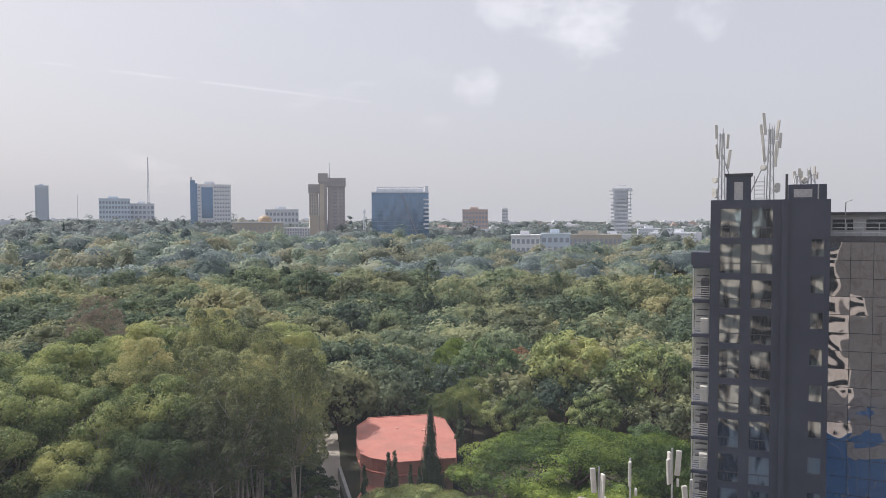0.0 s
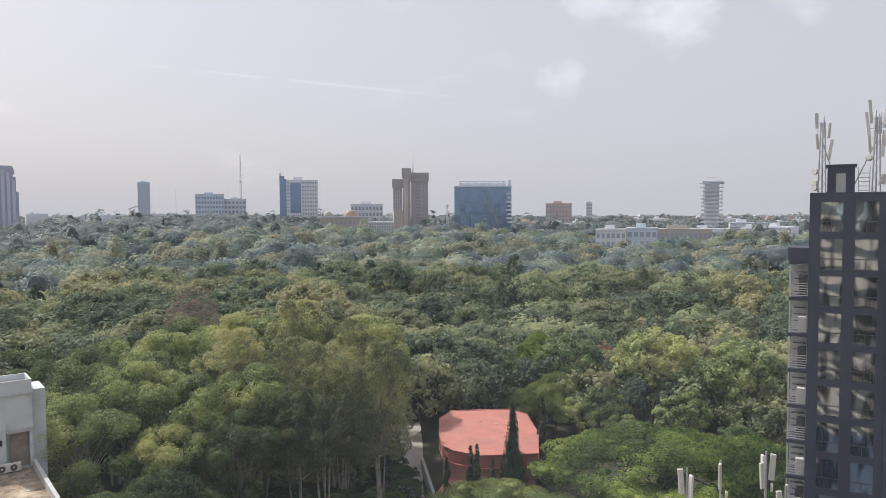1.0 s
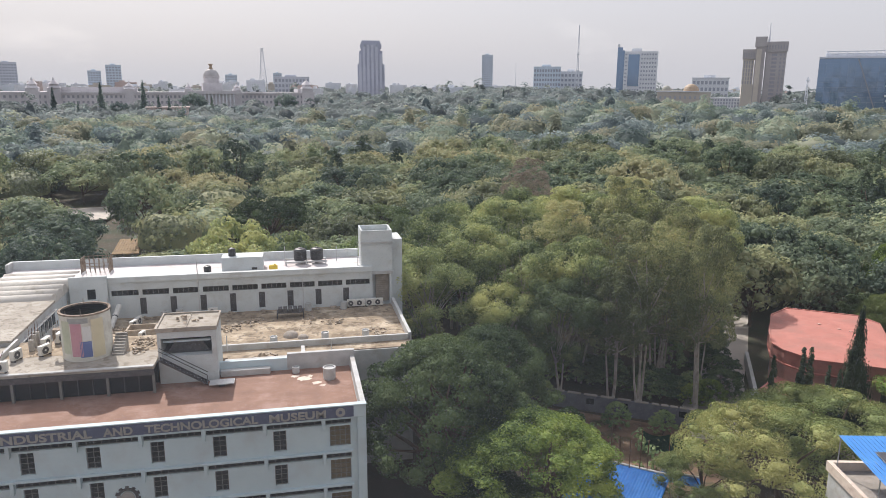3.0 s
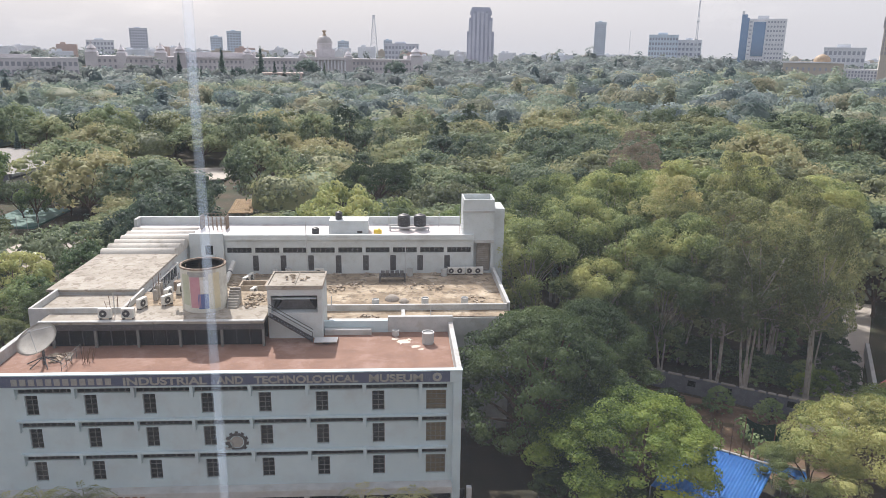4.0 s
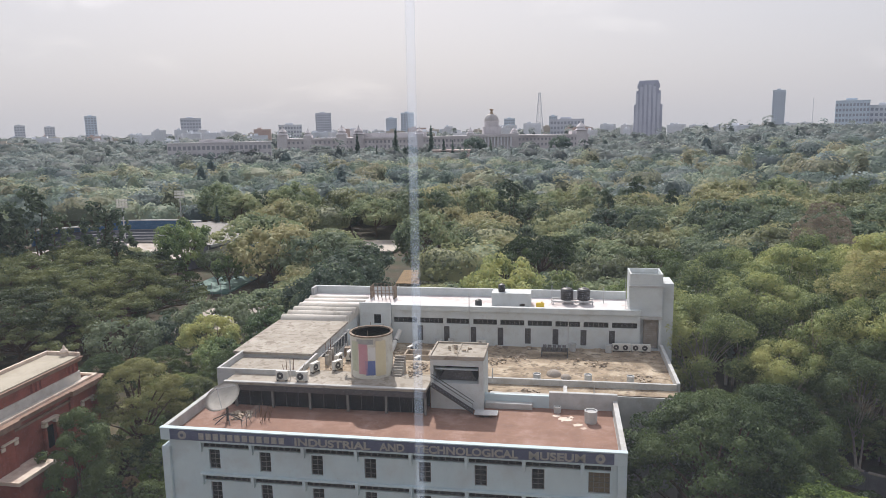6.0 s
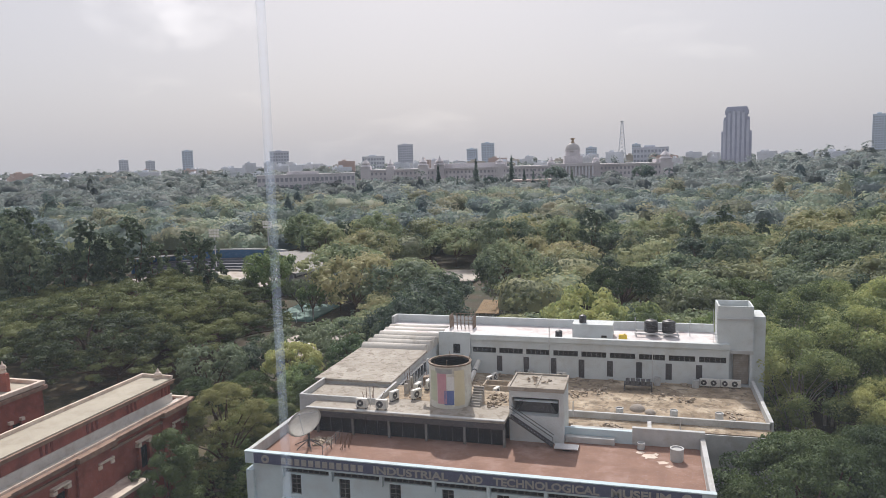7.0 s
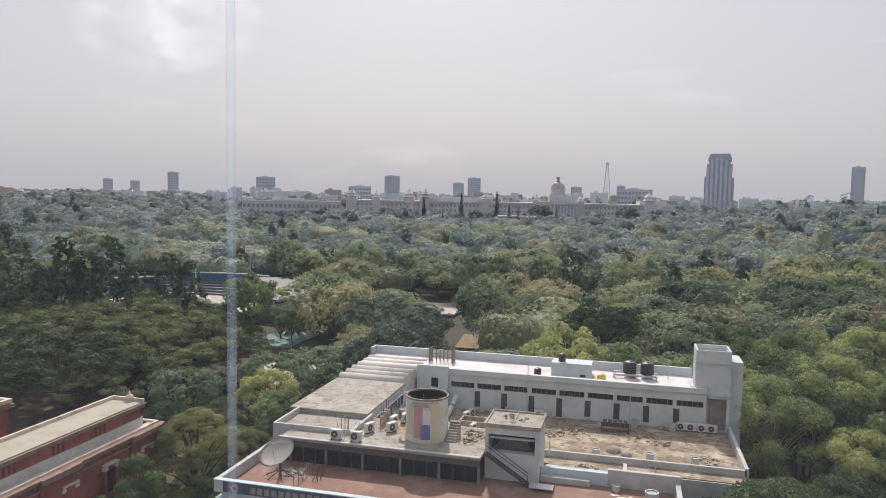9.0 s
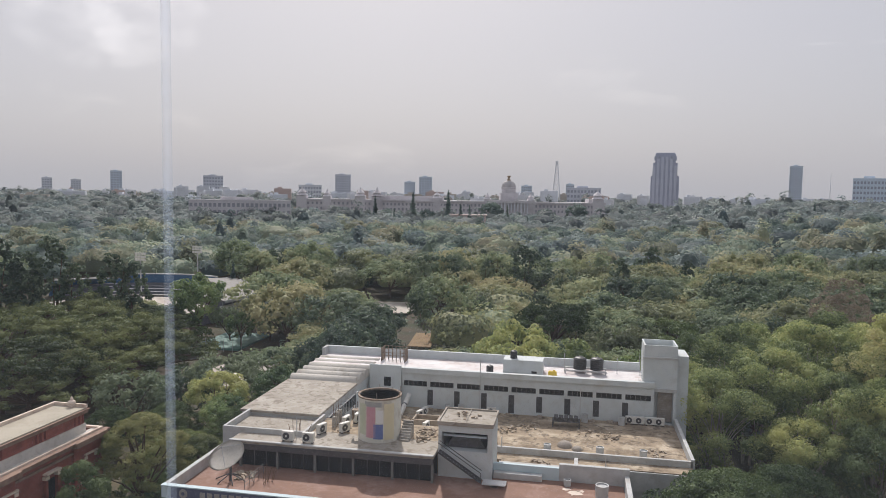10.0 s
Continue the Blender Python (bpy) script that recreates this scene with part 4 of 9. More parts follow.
# ---------------- things on the museum roofs ----------------
def drum():
    d = thing("water_drum", pose(-19.05, 68.55, 18.47), "round painted concrete water drum with faded coloured patches", "water tank")
    part("shell", lathe([(2.15, 18.47), (2.15, 22.75), (2.03, 22.75), (2.03, 21.6)], (-19.05, 68.55), 40), M["drum_paint"], d)
    part("rim", lathe([(2.15, 22.75), (2.22, 22.77), (2.22, 22.92), (2.0, 22.92), (2.0, 22.75)], (-19.05, 68.55), 40), M["rim_brown"], d, "rusty brown rim")
    for a0, a1, z0, z1, key in ((-112, -86, 19.0, 22.1, "patch_pink"), (-92, -66, 18.9, 20.4, "patch_blue"), (-84, -66, 20.5, 21.8, "drum_white"), (-140, -114, 19.2, 22.3, "leaf_patch"), (-64, -34, 18.8, 22.4, "patch_yellow"), (-118, -70, 22.1, 22.6, "patch_grey")):
        bm = bmesh.new()
        n = 8
        for i in range(n):
            aa, ab = radians(a0 + (a1 - a0) * i / n), radians(a0 + (a1 - a0) * (i + 1) / n)
            v = [bm.verts.new((-19.05 + 2.155 * math.cos(a), 68.55 + 2.155 * math.sin(a), z)) for a, z in ((aa, z0), (ab, z0), (ab, z1), (aa, z1))]
            bm.faces.new(v)
        part("painted_patch", bm, M[key], d)
    part("inner_tank", lathe([(0.7, 21.6), (0.7, 22.5), (0.3, 22.7)], (-18.7, 68.9), 16), M["white_dirty"], d)
    for k in range(9):
        g = radians(200 + 38 * k)
        part("rod_stub", tube([(-19.05 + 2.1 * math.cos(g), 68.55 + 2.1 * math.sin(g), 22.9), (-19.05 + 2.15 * math.cos(g), 68.55 + 2.1 * math.sin(g), 23.1 + 0.2 * (k % 3))], 0.03, 4), M["rim_brown"], d)
    part("bracket", boxes((-21.9, 68.2, 21.0, -21.2, 68.9, 21.1), (-21.9, 68.2, 20.1, -21.82, 68.9, 21.0)), M["rim_brown"], d, "rusty side platform")
    steps = thing("concrete_steps", pose(-16.4, 69.2, 18.46), "worn concrete steps beside the painted drum", "steps")
    for k in range(8):
        part("step", boxes((-16.85, 67.6 + 0.28 * k, 18.5 if k < 4 else 18.46, -15.8, 67.88 + 0.28 * k, 18.66 + 0.19 * k)), M["concrete"], steps)


M["rim_brown"] = surface("rusty_rim", (0.16, 0.11, 0.075), (0.36, 0.30, 0.24), 2.5, 0.9, 0.2)
M["patch_pink"] = surface("faded_pink_paint", (0.50, 0.25, 0.30), (0.58, 0.33, 0.36), 1.0, 0.8, 0.05)
M["patch_blue"] = surface("faded_blue_paint", (0.10, 0.14, 0.33), (0.16, 0.20, 0.40), 1.0, 0.8, 0.05)
M["drum_paint"] = surface("faded_white_paint", (0.58, 0.57, 0.50), (0.70, 0.69, 0.62), 0.9, 0.8, 0.1, stain=(0.44, 0.40, 0.34), stain_scale=0.6)
M["drum_white"] = surface("bright_white_paint", (0.66, 0.66, 0.64), (0.74, 0.74, 0.72), 1.0, 0.8, 0.05)
M["patch_yellow"] = surface("faded_yellow_paint", (0.60, 0.54, 0.36), (0.68, 0.62, 0.44), 1.0, 0.8, 0.05)
M["patch_grey"] = surface("grey_weathered_paint", (0.30, 0.31, 0.30), (0.42, 0.43, 0.42), 1.2, 0.8, 0.05)
M["leaf_patch"] = surface("faded_green_paint", (0.42, 0.45, 0.33), (0.55, 0.56, 0.42), 1.0, 0.8, 0.05)
drum()


def dish():
    d = thing("satellite_dish", pose(-31.2, 60.4, 15.97), "large white satellite dish on a steel mount", "satellite dish")
    axis = Vector((-0.16, -0.52, 0.84)).normalized()
    c = Vector((-31.3, 60.2, 18.25))
    a = axis.orthogonal().normalized()
    b = axis.cross(a)
    bm = bmesh.new()
    rings = []
    for i in range(7):
        r = 1.75 * i / 6
        h = 0.42 * (i / 6) ** 2
        if i == 0:
            rings.append([bm.verts.new(c)])
        else:
            rings.append([bm.verts.new(c + axis * h + (a * math.cos(k * math.tau / 32) + b * math.sin(k * math.tau / 32)) * r) for k in range(32)])
    for k in range(32):
        bm.faces.new((rings[0][0], rings[1][k], rings[1][(k + 1) % 32]))
        for i in range(1, 6):
            bm.faces.new((rings[i][k], rings[i + 1][k], rings[i + 1][(k + 1) % 32], rings[i][(k + 1) % 32]))
    for f in bm.faces:
        f.smooth = True
    bmesh.ops.solidify(bm, geom=bm.faces[:], thickness=0.04)
    part("reflector", bm, M["ac_white"], d)
    for k in range(3):
        g = k * math.tau / 3
        part("feed_strut", tube([c + axis * 0.4 + (a * math.cos(g) + b * math.sin(g)) * 1.6, c + axis * 1.5], 0.03, 5), M["steel"], d)
    part("feed_horn", tube([c + axis * 1.4, c + axis * 1.62], 0.09, 10), M["steel"], d)
    part("post", tube([(-31.2, 60.5, 15.97), (-31.2, 60.5, 17.6), c - axis * 0.1], [0.12, 0.12, 0.16], 8), M["steel_dark"], d)
    for k in range(6):
        g = k * math.tau / 6
        part("base_beam", tube([(-31.2, 60.5, 16.7), (-31.2 + 1.5 * math.cos(g), 60.5 + 1.3 * math.sin(g), 16.02)], 0.05, 5), M["steel_dark"], d)
    r = thing("steel_rail", pose(-29.2, 60.5, 15.97), "thin steel guard rail round the dish base", "railing")
    for k in range(5):
        part("post", tube([(-28.9, 58.6 + k, 15.97), (-28.9, 58.6 + k, 17.0)], 0.025, 5), M["steel_dark"], r)
    for z in (16.35, 16.7, 17.0):
        part("rail", tube([(-28.9, 58.6, z), (-28.9, 62.6, z)], 0.022, 5), M["steel_dark"], r)


dish()


def ac_unit(name, x, y, z, rz, label):
    u = thing(name, pose(0, 0, 0), label, "air conditioner", "air conditioners on the roof")
    part("casing", boxes((-0.48, -0.18, 0.12, 0.48, 0.18, 0.85), bevel=0.03), M["ac_white"], u)
    part("fan_ring", lathe([(0.28, 0.0), (0.28, 0.03), (0.23, 0.03), (0.23, 0.0)], (0, 0), 20), M["steel_dark"], u).matrix_basis = pose(-0.1, -0.18, 0.48, 90)
    part("grille", tube([(-0.1, -0.182, 0.48), (-0.1, -0.20, 0.48)], 0.225, 18), M["steel_dark"], u)
    part("hub", tube([(-0.1, -0.18, 0.48), (-0.1, -0.215, 0.48)], 0.08, 10), M["ac_white"], u)
    for k in (-0.35, 0.35):
        part("foot", boxes((k - 0.04, -0.18, 0, k + 0.04, 0.18, 0.12)), M["steel_dark"], u)
    u.matrix_basis = pose(x, y, z, 0, 0, rz) @ Matrix.Scale(1.25, 4)
    return u


first_ac = ac_unit("air_conditioner", -27.4, 65.0, 18.5, 0, "white outdoor air conditioner with a round fan grille")
for x, y, z, rz in ((-25.3, 65.0, 18.5, 0), (-25.0, 67.9, 18.5, 70), (-22.9, 68.9, 18.46, 60), (-23.4, 71.0, 18.46, 80), (-22.6, 72.3, 18.46, 80), (-17.5, 84.0, 14.2, 75), (7.3, 92.3, 14.2, 0), (8.45, 92.3, 14.2, 0), (9.75, 92.3, 14.2, 0), (10.9, 92.3, 14.2, 0)):
    copy_thing(first_ac, pose(x, y, z, 0, 0, rz))


def tank(x, y, z, r, h):
    t = thing("water_tank", pose(x, y, z), "ribbed black plastic water tank on the white roof", "water tank", "black water tanks")
    prof = [(r * 0.97, z)]
    for k in range(5):
        prof += [(r, z + h * (k + 0.2) / 6), (r, z + h * (k + 0.7) / 6), (r * 0.95, z + h * (k + 0.85) / 6)]
    prof += [(r * 0.8, z + h * 0.9), (r * 0.3, z + h * 0.97)]
    part("shell", lathe(prof, (x, y), 24), M["black_tank"], t)
    part("lid", lathe([(r * 0.32, z + h * 0.96), (r * 0.32, z + h), (r * 0.1, z + h * 1.02)], (x, y), 14), M["black_tank"], t)


for x, y, r, h in ((3.1, 97.6, 0.88, 1.7), (-11.0, 94.2, 0.48, 1.15)):
    tank(x, y, 19.75 if r > 0.6 else 19.2, r, h)
tank(0.85, 97.6, 19.75, 0.88, 1.7)
tank(-8.0, 96.2, 21.0, 0.48, 1.1)
stand = thing("tank_stand", pose(1.6, 97.6, 19.2), "low steel stand under the black tanks", "stand")
part("beam", boxes((-1.2, 96.7, 19.55, 4.4, 96.9, 19.74)), M["steel"], stand)
part("beam", boxes((-1.2, 98.3, 19.55, 4.4, 98.5, 19.74)), M["steel"], stand)
for x in (-1.1, 1.6, 4.2):
    part("leg", boxes((x, 96.7, 19.2, x + 0.14, 96.9, 19.55)), M["steel"], stand)
    part("leg", boxes((x, 98.3, 19.2, x + 0.14, 98.5, 19.55)), M["steel"], stand)
can = thing("jerry_can", pose(-2.7, 94.4, 19.2), "yellow plastic water can on the roof", "can")
part("body", boxes((-3.25, 94.1, 19.2, -2.15, 94.8, 19.95), bevel=0.12), M["yellow"], can)
part("cap", lathe([(0.12, 19.95), (0.12, 20.1)], (-2.5, 94.4), 10), M["yellow"], can)


def round_tank(x, y, z, r, h, key, label):
    t = thing("roof_drum", pose(x, y, z), label, "drum")
    part("shell", lathe([(r * 0.96, z), (r, z + 0.1), (r, z + h - 0.1), (r * 1.04, z + h - 0.08), (r * 1.04, z + h), (r * 0.85, z + h), (r * 0.85, z + h - 0.12)], (x, y), 24), M[key], t)


round_tank(2.9, 64.4, 15.97, 0.58, 1.15, "white_dirty", "white concrete tank on the terracotta roof")
round_tank(-0.2, 66.4, 15.97, 0.34, 0.6, "white_dirty", "small white drum by the parapet")
for k, (x, y) in enumerate(((-16.2, 91.8), (-2.6, 79.6), (3.2, 80.0), (7.9, 80.0), (-14.5, 92.2), (1.6, 91.9), (-9.0, 82.0), (6.2, 91.8))):
    round_tank(x, y, 14.2, 0.42, 1.0, "white_dirty", "small white painted drum on the terrace")
rack = thing("equipment_rack", pose(-0.7, 89.6, 14.2), "dark steel equipment frame on the brown terrace", "rack")
part("frame", boxes((-2.4, 88.9, 14.9, 1.0, 90.3, 15.05), (-2.4, 88.9, 14.2, -2.25, 89.05, 14.9), (0.85, 88.9, 14.2, 1.0, 89.05, 14.9), (-2.4, 90.15, 14.2, -2.25, 90.3, 14.9), (0.85, 90.15, 14.2, 1.0, 90.3, 14.9)), M["steel_dark"], rack)
for k in range(5):
    part("unit", boxes((-2.2 + 0.62 * k, 89.0, 15.05, -1.72 + 0.62 * k, 90.1, 15.5), bevel=0.03), M["steel_dark"], rack)
for x, y, s in ((-0.7, 82.2, 0.85), (0.7, 81.3, 0.6)):
    sk = thing("skylight_dome", pose(x, y, 14.2), "grey weathered skylight dome on the terrace", "skylight")
    part("dome", lathe([(1.05 * s * math.cos(a), 14.2 + 0.75 * s * math.sin(a)) for a in [0, 0.3, 0.6, 0.9, 1.2, 1.45]], (x, y), 20), M["roof_grey"], sk)
for x, y, z, h in ((-12.0, 92.0, 14.2, 7.5), (1.0, 91.0, 14.2, 4.6), (-26.9, 66.0, 18.5, 2.2), (-1.2, 97.0, 19.2, 2.6), (-7.4, 76.2, 15.0, 1.8), (3.6, 74.0, 14.6, 1.9), (5.8, 98.0, 19.2, 2.2)):
    p = thing("pipe_mast", pose(x, y, z), "thin grey steel pipe standing on the roof", "mast")
    part("pipe", tube([(x, y, z), (x, y, z + h)], 0.055, 6), M["steel"], p)
for x0, y0, x1, y1 in ((-26.9, 99.0, -23.5, 99.0), (-26.9, 97.2, -23.5, 97.2), (-23.5, 97.2, -23.5, 99.0), (-26.9, 97.2, -26.9, 99.0)):
    fe = thing("roof_railing", pose(x0, y0, 19.2), "rusty steel cage railing on the white roof", "railing")
    n = 6
    for k in range(n + 1):
        px, py = x0 + (x1 - x0) * k / n, y0 + (y1 - y0) * k / n
        part("post", tube([(px, py, 19.2), (px, py, 21.1)], 0.045, 5), M["rim_brown"], fe)
    for z in (20.1, 21.1):
        part("rail", tube([(x0, y0, z), (x1, y1, z)], 0.04, 5), M["rim_brown"], fe)
panel = thing("leaning_panel", pose(-6.6, 64.9, 15.97), "flat white panel lying on the roof", "panel")
part("sheet", boxes((-8.0, 64.1, 16.25, -5.8, 65.3, 16.33)), M["alu"], panel)
part("prop", boxes((-7.2, 64.4, 15.97, -6.6, 65.0, 16.25)), M["steel_dark"], panel)


# ================= clutter on the museum roofs =================
CL = random.Random(31)


def rubble(x, y, z, r, n, key="rubble", label="heap of broken masonry and dust on the roof"):
    """A low heap of broken pieces."""
    h = thing("rubble_heap", pose(x, y, z), label, "rubble")
    bm = bmesh.new()
    for _ in range(n):
        a, q = CL.uniform(0, math.tau), r * CL.random() ** 0.6
        s = CL.uniform(0.08, 0.30)
        lift = max(0.0, (1 - q / r)) * r * 0.14
        m = pose(x + q * math.cos(a), y + q * math.sin(a), z + lift + s * 0.25, CL.uniform(-25, 25), CL.uniform(-25, 25), CL.uniform(0, 360))
        got = bmesh.ops.create_cube(bm, size=1.0)["verts"]
        for v in got:
            v.co = m @ Vector((v.co.x * s * CL.uniform(0.9, 2.0), v.co.y * s, v.co.z * s * 0.6))
    part("pieces", bm, M[key], h)


M["rubble"] = surface("broken_masonry", (0.27, 0.215, 0.16), (0.50, 0.43, 0.34), 1.6, 0.95, 0.3)
M["rust"] = surface("rusty_steel", (0.10, 0.058, 0.036), (0.20, 0.115, 0.07), 4.0, 0.85, 0.15)
for x, y, z, r, n in ((-14.3, 71.0, 18.46, 1.5, 40), (-20.6, 71.9, 18.46, 0.9, 26), (-14.6, 68.6, 18.46, 0.9, 18), (-23.2, 70.0, 18.46, 0.8, 16), (-4.0, 92.3, 14.2, 0.6, 14), (-8.2, 92.4, 14.2, 0.5, 12), (2.8, 92.4, 14.2, 0.5, 12), (5.0, 92.3, 14.2, 0.6, 12), (-18.6, 91.9, 14.2, 0.8, 16), (4.6, 86.8, 14.2, 1.6, 20), (9.5, 82.0, 14.2, 1.2, 14), (-8.0, 86.5, 14.2, 1.6, 20), (1.5, 87.5, 14.2, 1.5, 16), (-5.3, 88.2, 14.2, 1.4, 24), (-3.4, 74.4, 14.6, 1.6, 34), (-30.6, 61.8, 15.97, 1.1, 34), (-10.2, 68.6, 21.25, 1.3, 16), (-17.2, 84.6, 14.2, 1.8, 36),
                      (-21.0, 88.0, 14.2, 1.1, 22), (2.6, 74.2, 14.6, 1.2, 20), (-20.5, 78.6, 14.2, 1.3, 24), (-12.0, 90.8, 14.2, 1.0, 18)):
    rubble(x, y, z, r, n)
# rusty column stubs along the court
for x, y, z in ((-24.5, 70.4, 18.46), (-24.55, 71.4, 18.46), (-24.6, 72.4, 18.46), (-24.6, 77.6, 14.6), (-24.65, 79.2, 14.6), (-24.7, 80.8, 14.6), (-24.7, 82.6, 14.6)):
    s = thing("column_stub", pose(x, y, z), "short rough concrete stub with rusty rods", "column stub", "column stubs in the court")
    part("stub", boxes((x - 0.2, y - 0.2, z, x + 0.2, y + 0.2, z + CL.uniform(0.9, 1.5) + (2.0 if z < 15 else 0)), bevel=0.03), M["concrete"], s)
    for dx in (-0.1, 0.1):
        part("rod", tube([(x + dx, y, z + 0.8), (x + dx * 1.3, y + 0.05, z + CL.uniform(1.8, 2.4) + (2.0 if z < 15 else 0))], 0.025, 4), M["rust"], s)
# further outdoor units in the court and by the back wall
for x, y, z, rz in ((-26.3, 77.6, 14.6, 90), (-26.3, 79.4, 14.6, 90), (-26.3, 81.3, 14.6, 90), (-26.3, 83.4, 14.6, 90), (-26.8, 87.4, 14.6, 90), (-26.8, 89.6, 14.6, 90), (-19.3, 88.4, 14.2, 70), (-19.0, 89.8, 14.2, 75), (-10.4, 91.9, 14.2, 5), (-21.2, 70.9, 18.46, 75)):
    copy_thing(first_ac, pose(x, y, z, 0, 0, rz))
# low brown tank wall in the court
b = thing("brick_trough", pose(-17.9, 85.6, 14.2), "low open brown masonry trough on the terrace", "trough")
part("side", boxes((-19.5, 84.9, 14.2, -16.2, 85.1, 15.15)), M["rubble"], b)
part("side", boxes((-19.5, 87.0, 14.2, -16.2, 87.2, 15.15)), M["rubble"], b)
part("end", boxes((-19.5, 85.1, 14.2, -19.3, 87.0, 15.15)), M["rubble"], b)
part("end", boxes((-16.4, 85.1, 14.2, -16.2, 87.0, 15.15)), M["rubble"], b)
# sloping duct by the corner
b = thing("air_duct", pose(-21.6, 90.5, 14.2), "pale sheet-metal duct leaning along the corner wall", "duct")
part("trunk", tube([(-21.9, 88.4, 14.45), (-21.7, 90.6, 15.4), (-21.6, 92.2, 16.1)], 0.32, 8), M["ac_white"], b)
part("strap", tube([(-21.75, 90.2, 15.2), (-21.72, 90.4, 15.29)], 0.35, 8), M["steel_dark"], b)
# boards and slabs lying about
for x, y, z, w, d, rz, key in ((3.9, 85.2, 14.2, 3.0, 0.9, 28, "roof_white"), (4.6, 82.6, 14.2, 2.2, 0.5, -20, "cream"), (-2.0, 86.0, 14.2, 2.6, 0.3, 60, "cream"), (-5.4, 74.4, 14.6, 2.8, 0.35, 4, "rubble"), (-1.6, 73.9, 14.6, 2.4, 0.3, -8, "rubble"),
                               (-14.6, 70.0, 18.46, 1.8, 0.8, 15, "ac_white"), (-13.5, 72.2, 18.46, 1.2, 0.9, 50, "steel_dark"), (-8.6, 69.2, 21.25, 1.6, 0.25, 20, "rust"), (-23.4, 64.9, 18.5, 2.0, 0.3, 5, "rust"), (-16.0, 65.2, 18.5, 1.6, 0.4, -12, "concrete"), (-20.4, 80.6, 14.2, 2.5, 0.4, 35, "rust"), (-3.2, 62.0, 15.97, 1.1, 0.5, 12, "concrete"), (-23.0, 62.4, 15.97, 0.6, 0.4, 12, "rust"), (0.4, 92.0, 14.2, 2.2, 0.6, 4, "steel_dark")):
    o = thing("board", pose(x, y, z, 0, 0, rz), "weathered board or slab lying on the roof", "board", "loose boards")
    part("plank", boxes((-w / 2, -d / 2, 0.0, w / 2, d / 2, 0.09), (-w / 2 + 0.1, -d / 2 + 0.04, 0.09, w / 2 - 0.2, d / 2 - 0.05, 0.15), bevel=0.01), M[key], o)
    o.children[0].matrix_basis = pose(0, 0, 0)
    o.matrix_basis = pose(x, y, z, 0, 0, rz)
# bundle of rods beside the dish and poles at the wing's edge
for cx, cy, z, n, h in ((-28.0, 60.6, 15.97, 9, 1.7), (-26.6, 66.3, 18.5, 5, 2.4), (-33.4, 63.2, 15.97, 6, 2.2)):
    o = thing("rod_bundle", pose(cx, cy, z), "loose rusty steel rods and poles", "steel rods")
    for k in range(n):
        x0, y0 = cx + CL.uniform(-0.8, 0.8), cy + CL.uniform(-0.6, 0.6)
        part("rod", tube([(x0, y0, z), (x0 + CL.uniform(-0.7, 0.7), y0 + CL.uniform(0, 0.7), z + h * CL.uniform(0.5, 1.0))], 0.032, 4), M["rust"], o)
# flat frames on the white roof
for x, y, rz in ((-19.4, 96.6, 10), (-17.6, 95.6, -6), (-21.6, 95.2, 30)):
    o = thing("flat_frame", pose(x, y, 19.2, 0, 0, rz), "grey metal frame lying on the white roof", "frame")
    f = part("frame", boxes((-0.9, -0.6, 0, 0.9, -0.5, 0.12), (-0.9, 0.5, 0, 0.9, 0.6, 0.12), (-0.9, -0.5, 0, -0.8, 0.5, 0.12), (0.8, -0.5, 0, 0.9, 0.5, 0.12), (-0.05, -0.5, 0, 0.05, 0.5, 0.10)), M["steel_dark"], o)
    f.matrix_basis = pose(0, 0, 0)
    o.matrix_basis = pose(x, y, 19.2, 0, 0, rz)
# pale splash on the terracotta deck
bm = bmesh.new()
for cx, cy, r in ((0.6, 64.7, 0.75), (1.7, 63.6, 0.5), (-0.3, 65.5, 0.4), (1.1, 65.3, 0.35), (2.2, 62.9, 0.3)):
    bm.faces.new([bm.verts.new((cx + r * CL.uniform(0.5, 1.3) * math.cos(k * math.tau / 14), cy + r * CL.uniform(0.4, 1.1) * math.sin(k * math.tau / 14), 15.976)) for k in range(14)])
part("lime_stain", bm, M["cream"], museum)

# ================= dark tower and glass block =================
RT = pose(0.36, -0.25, 0, 0, 0, -66.5)


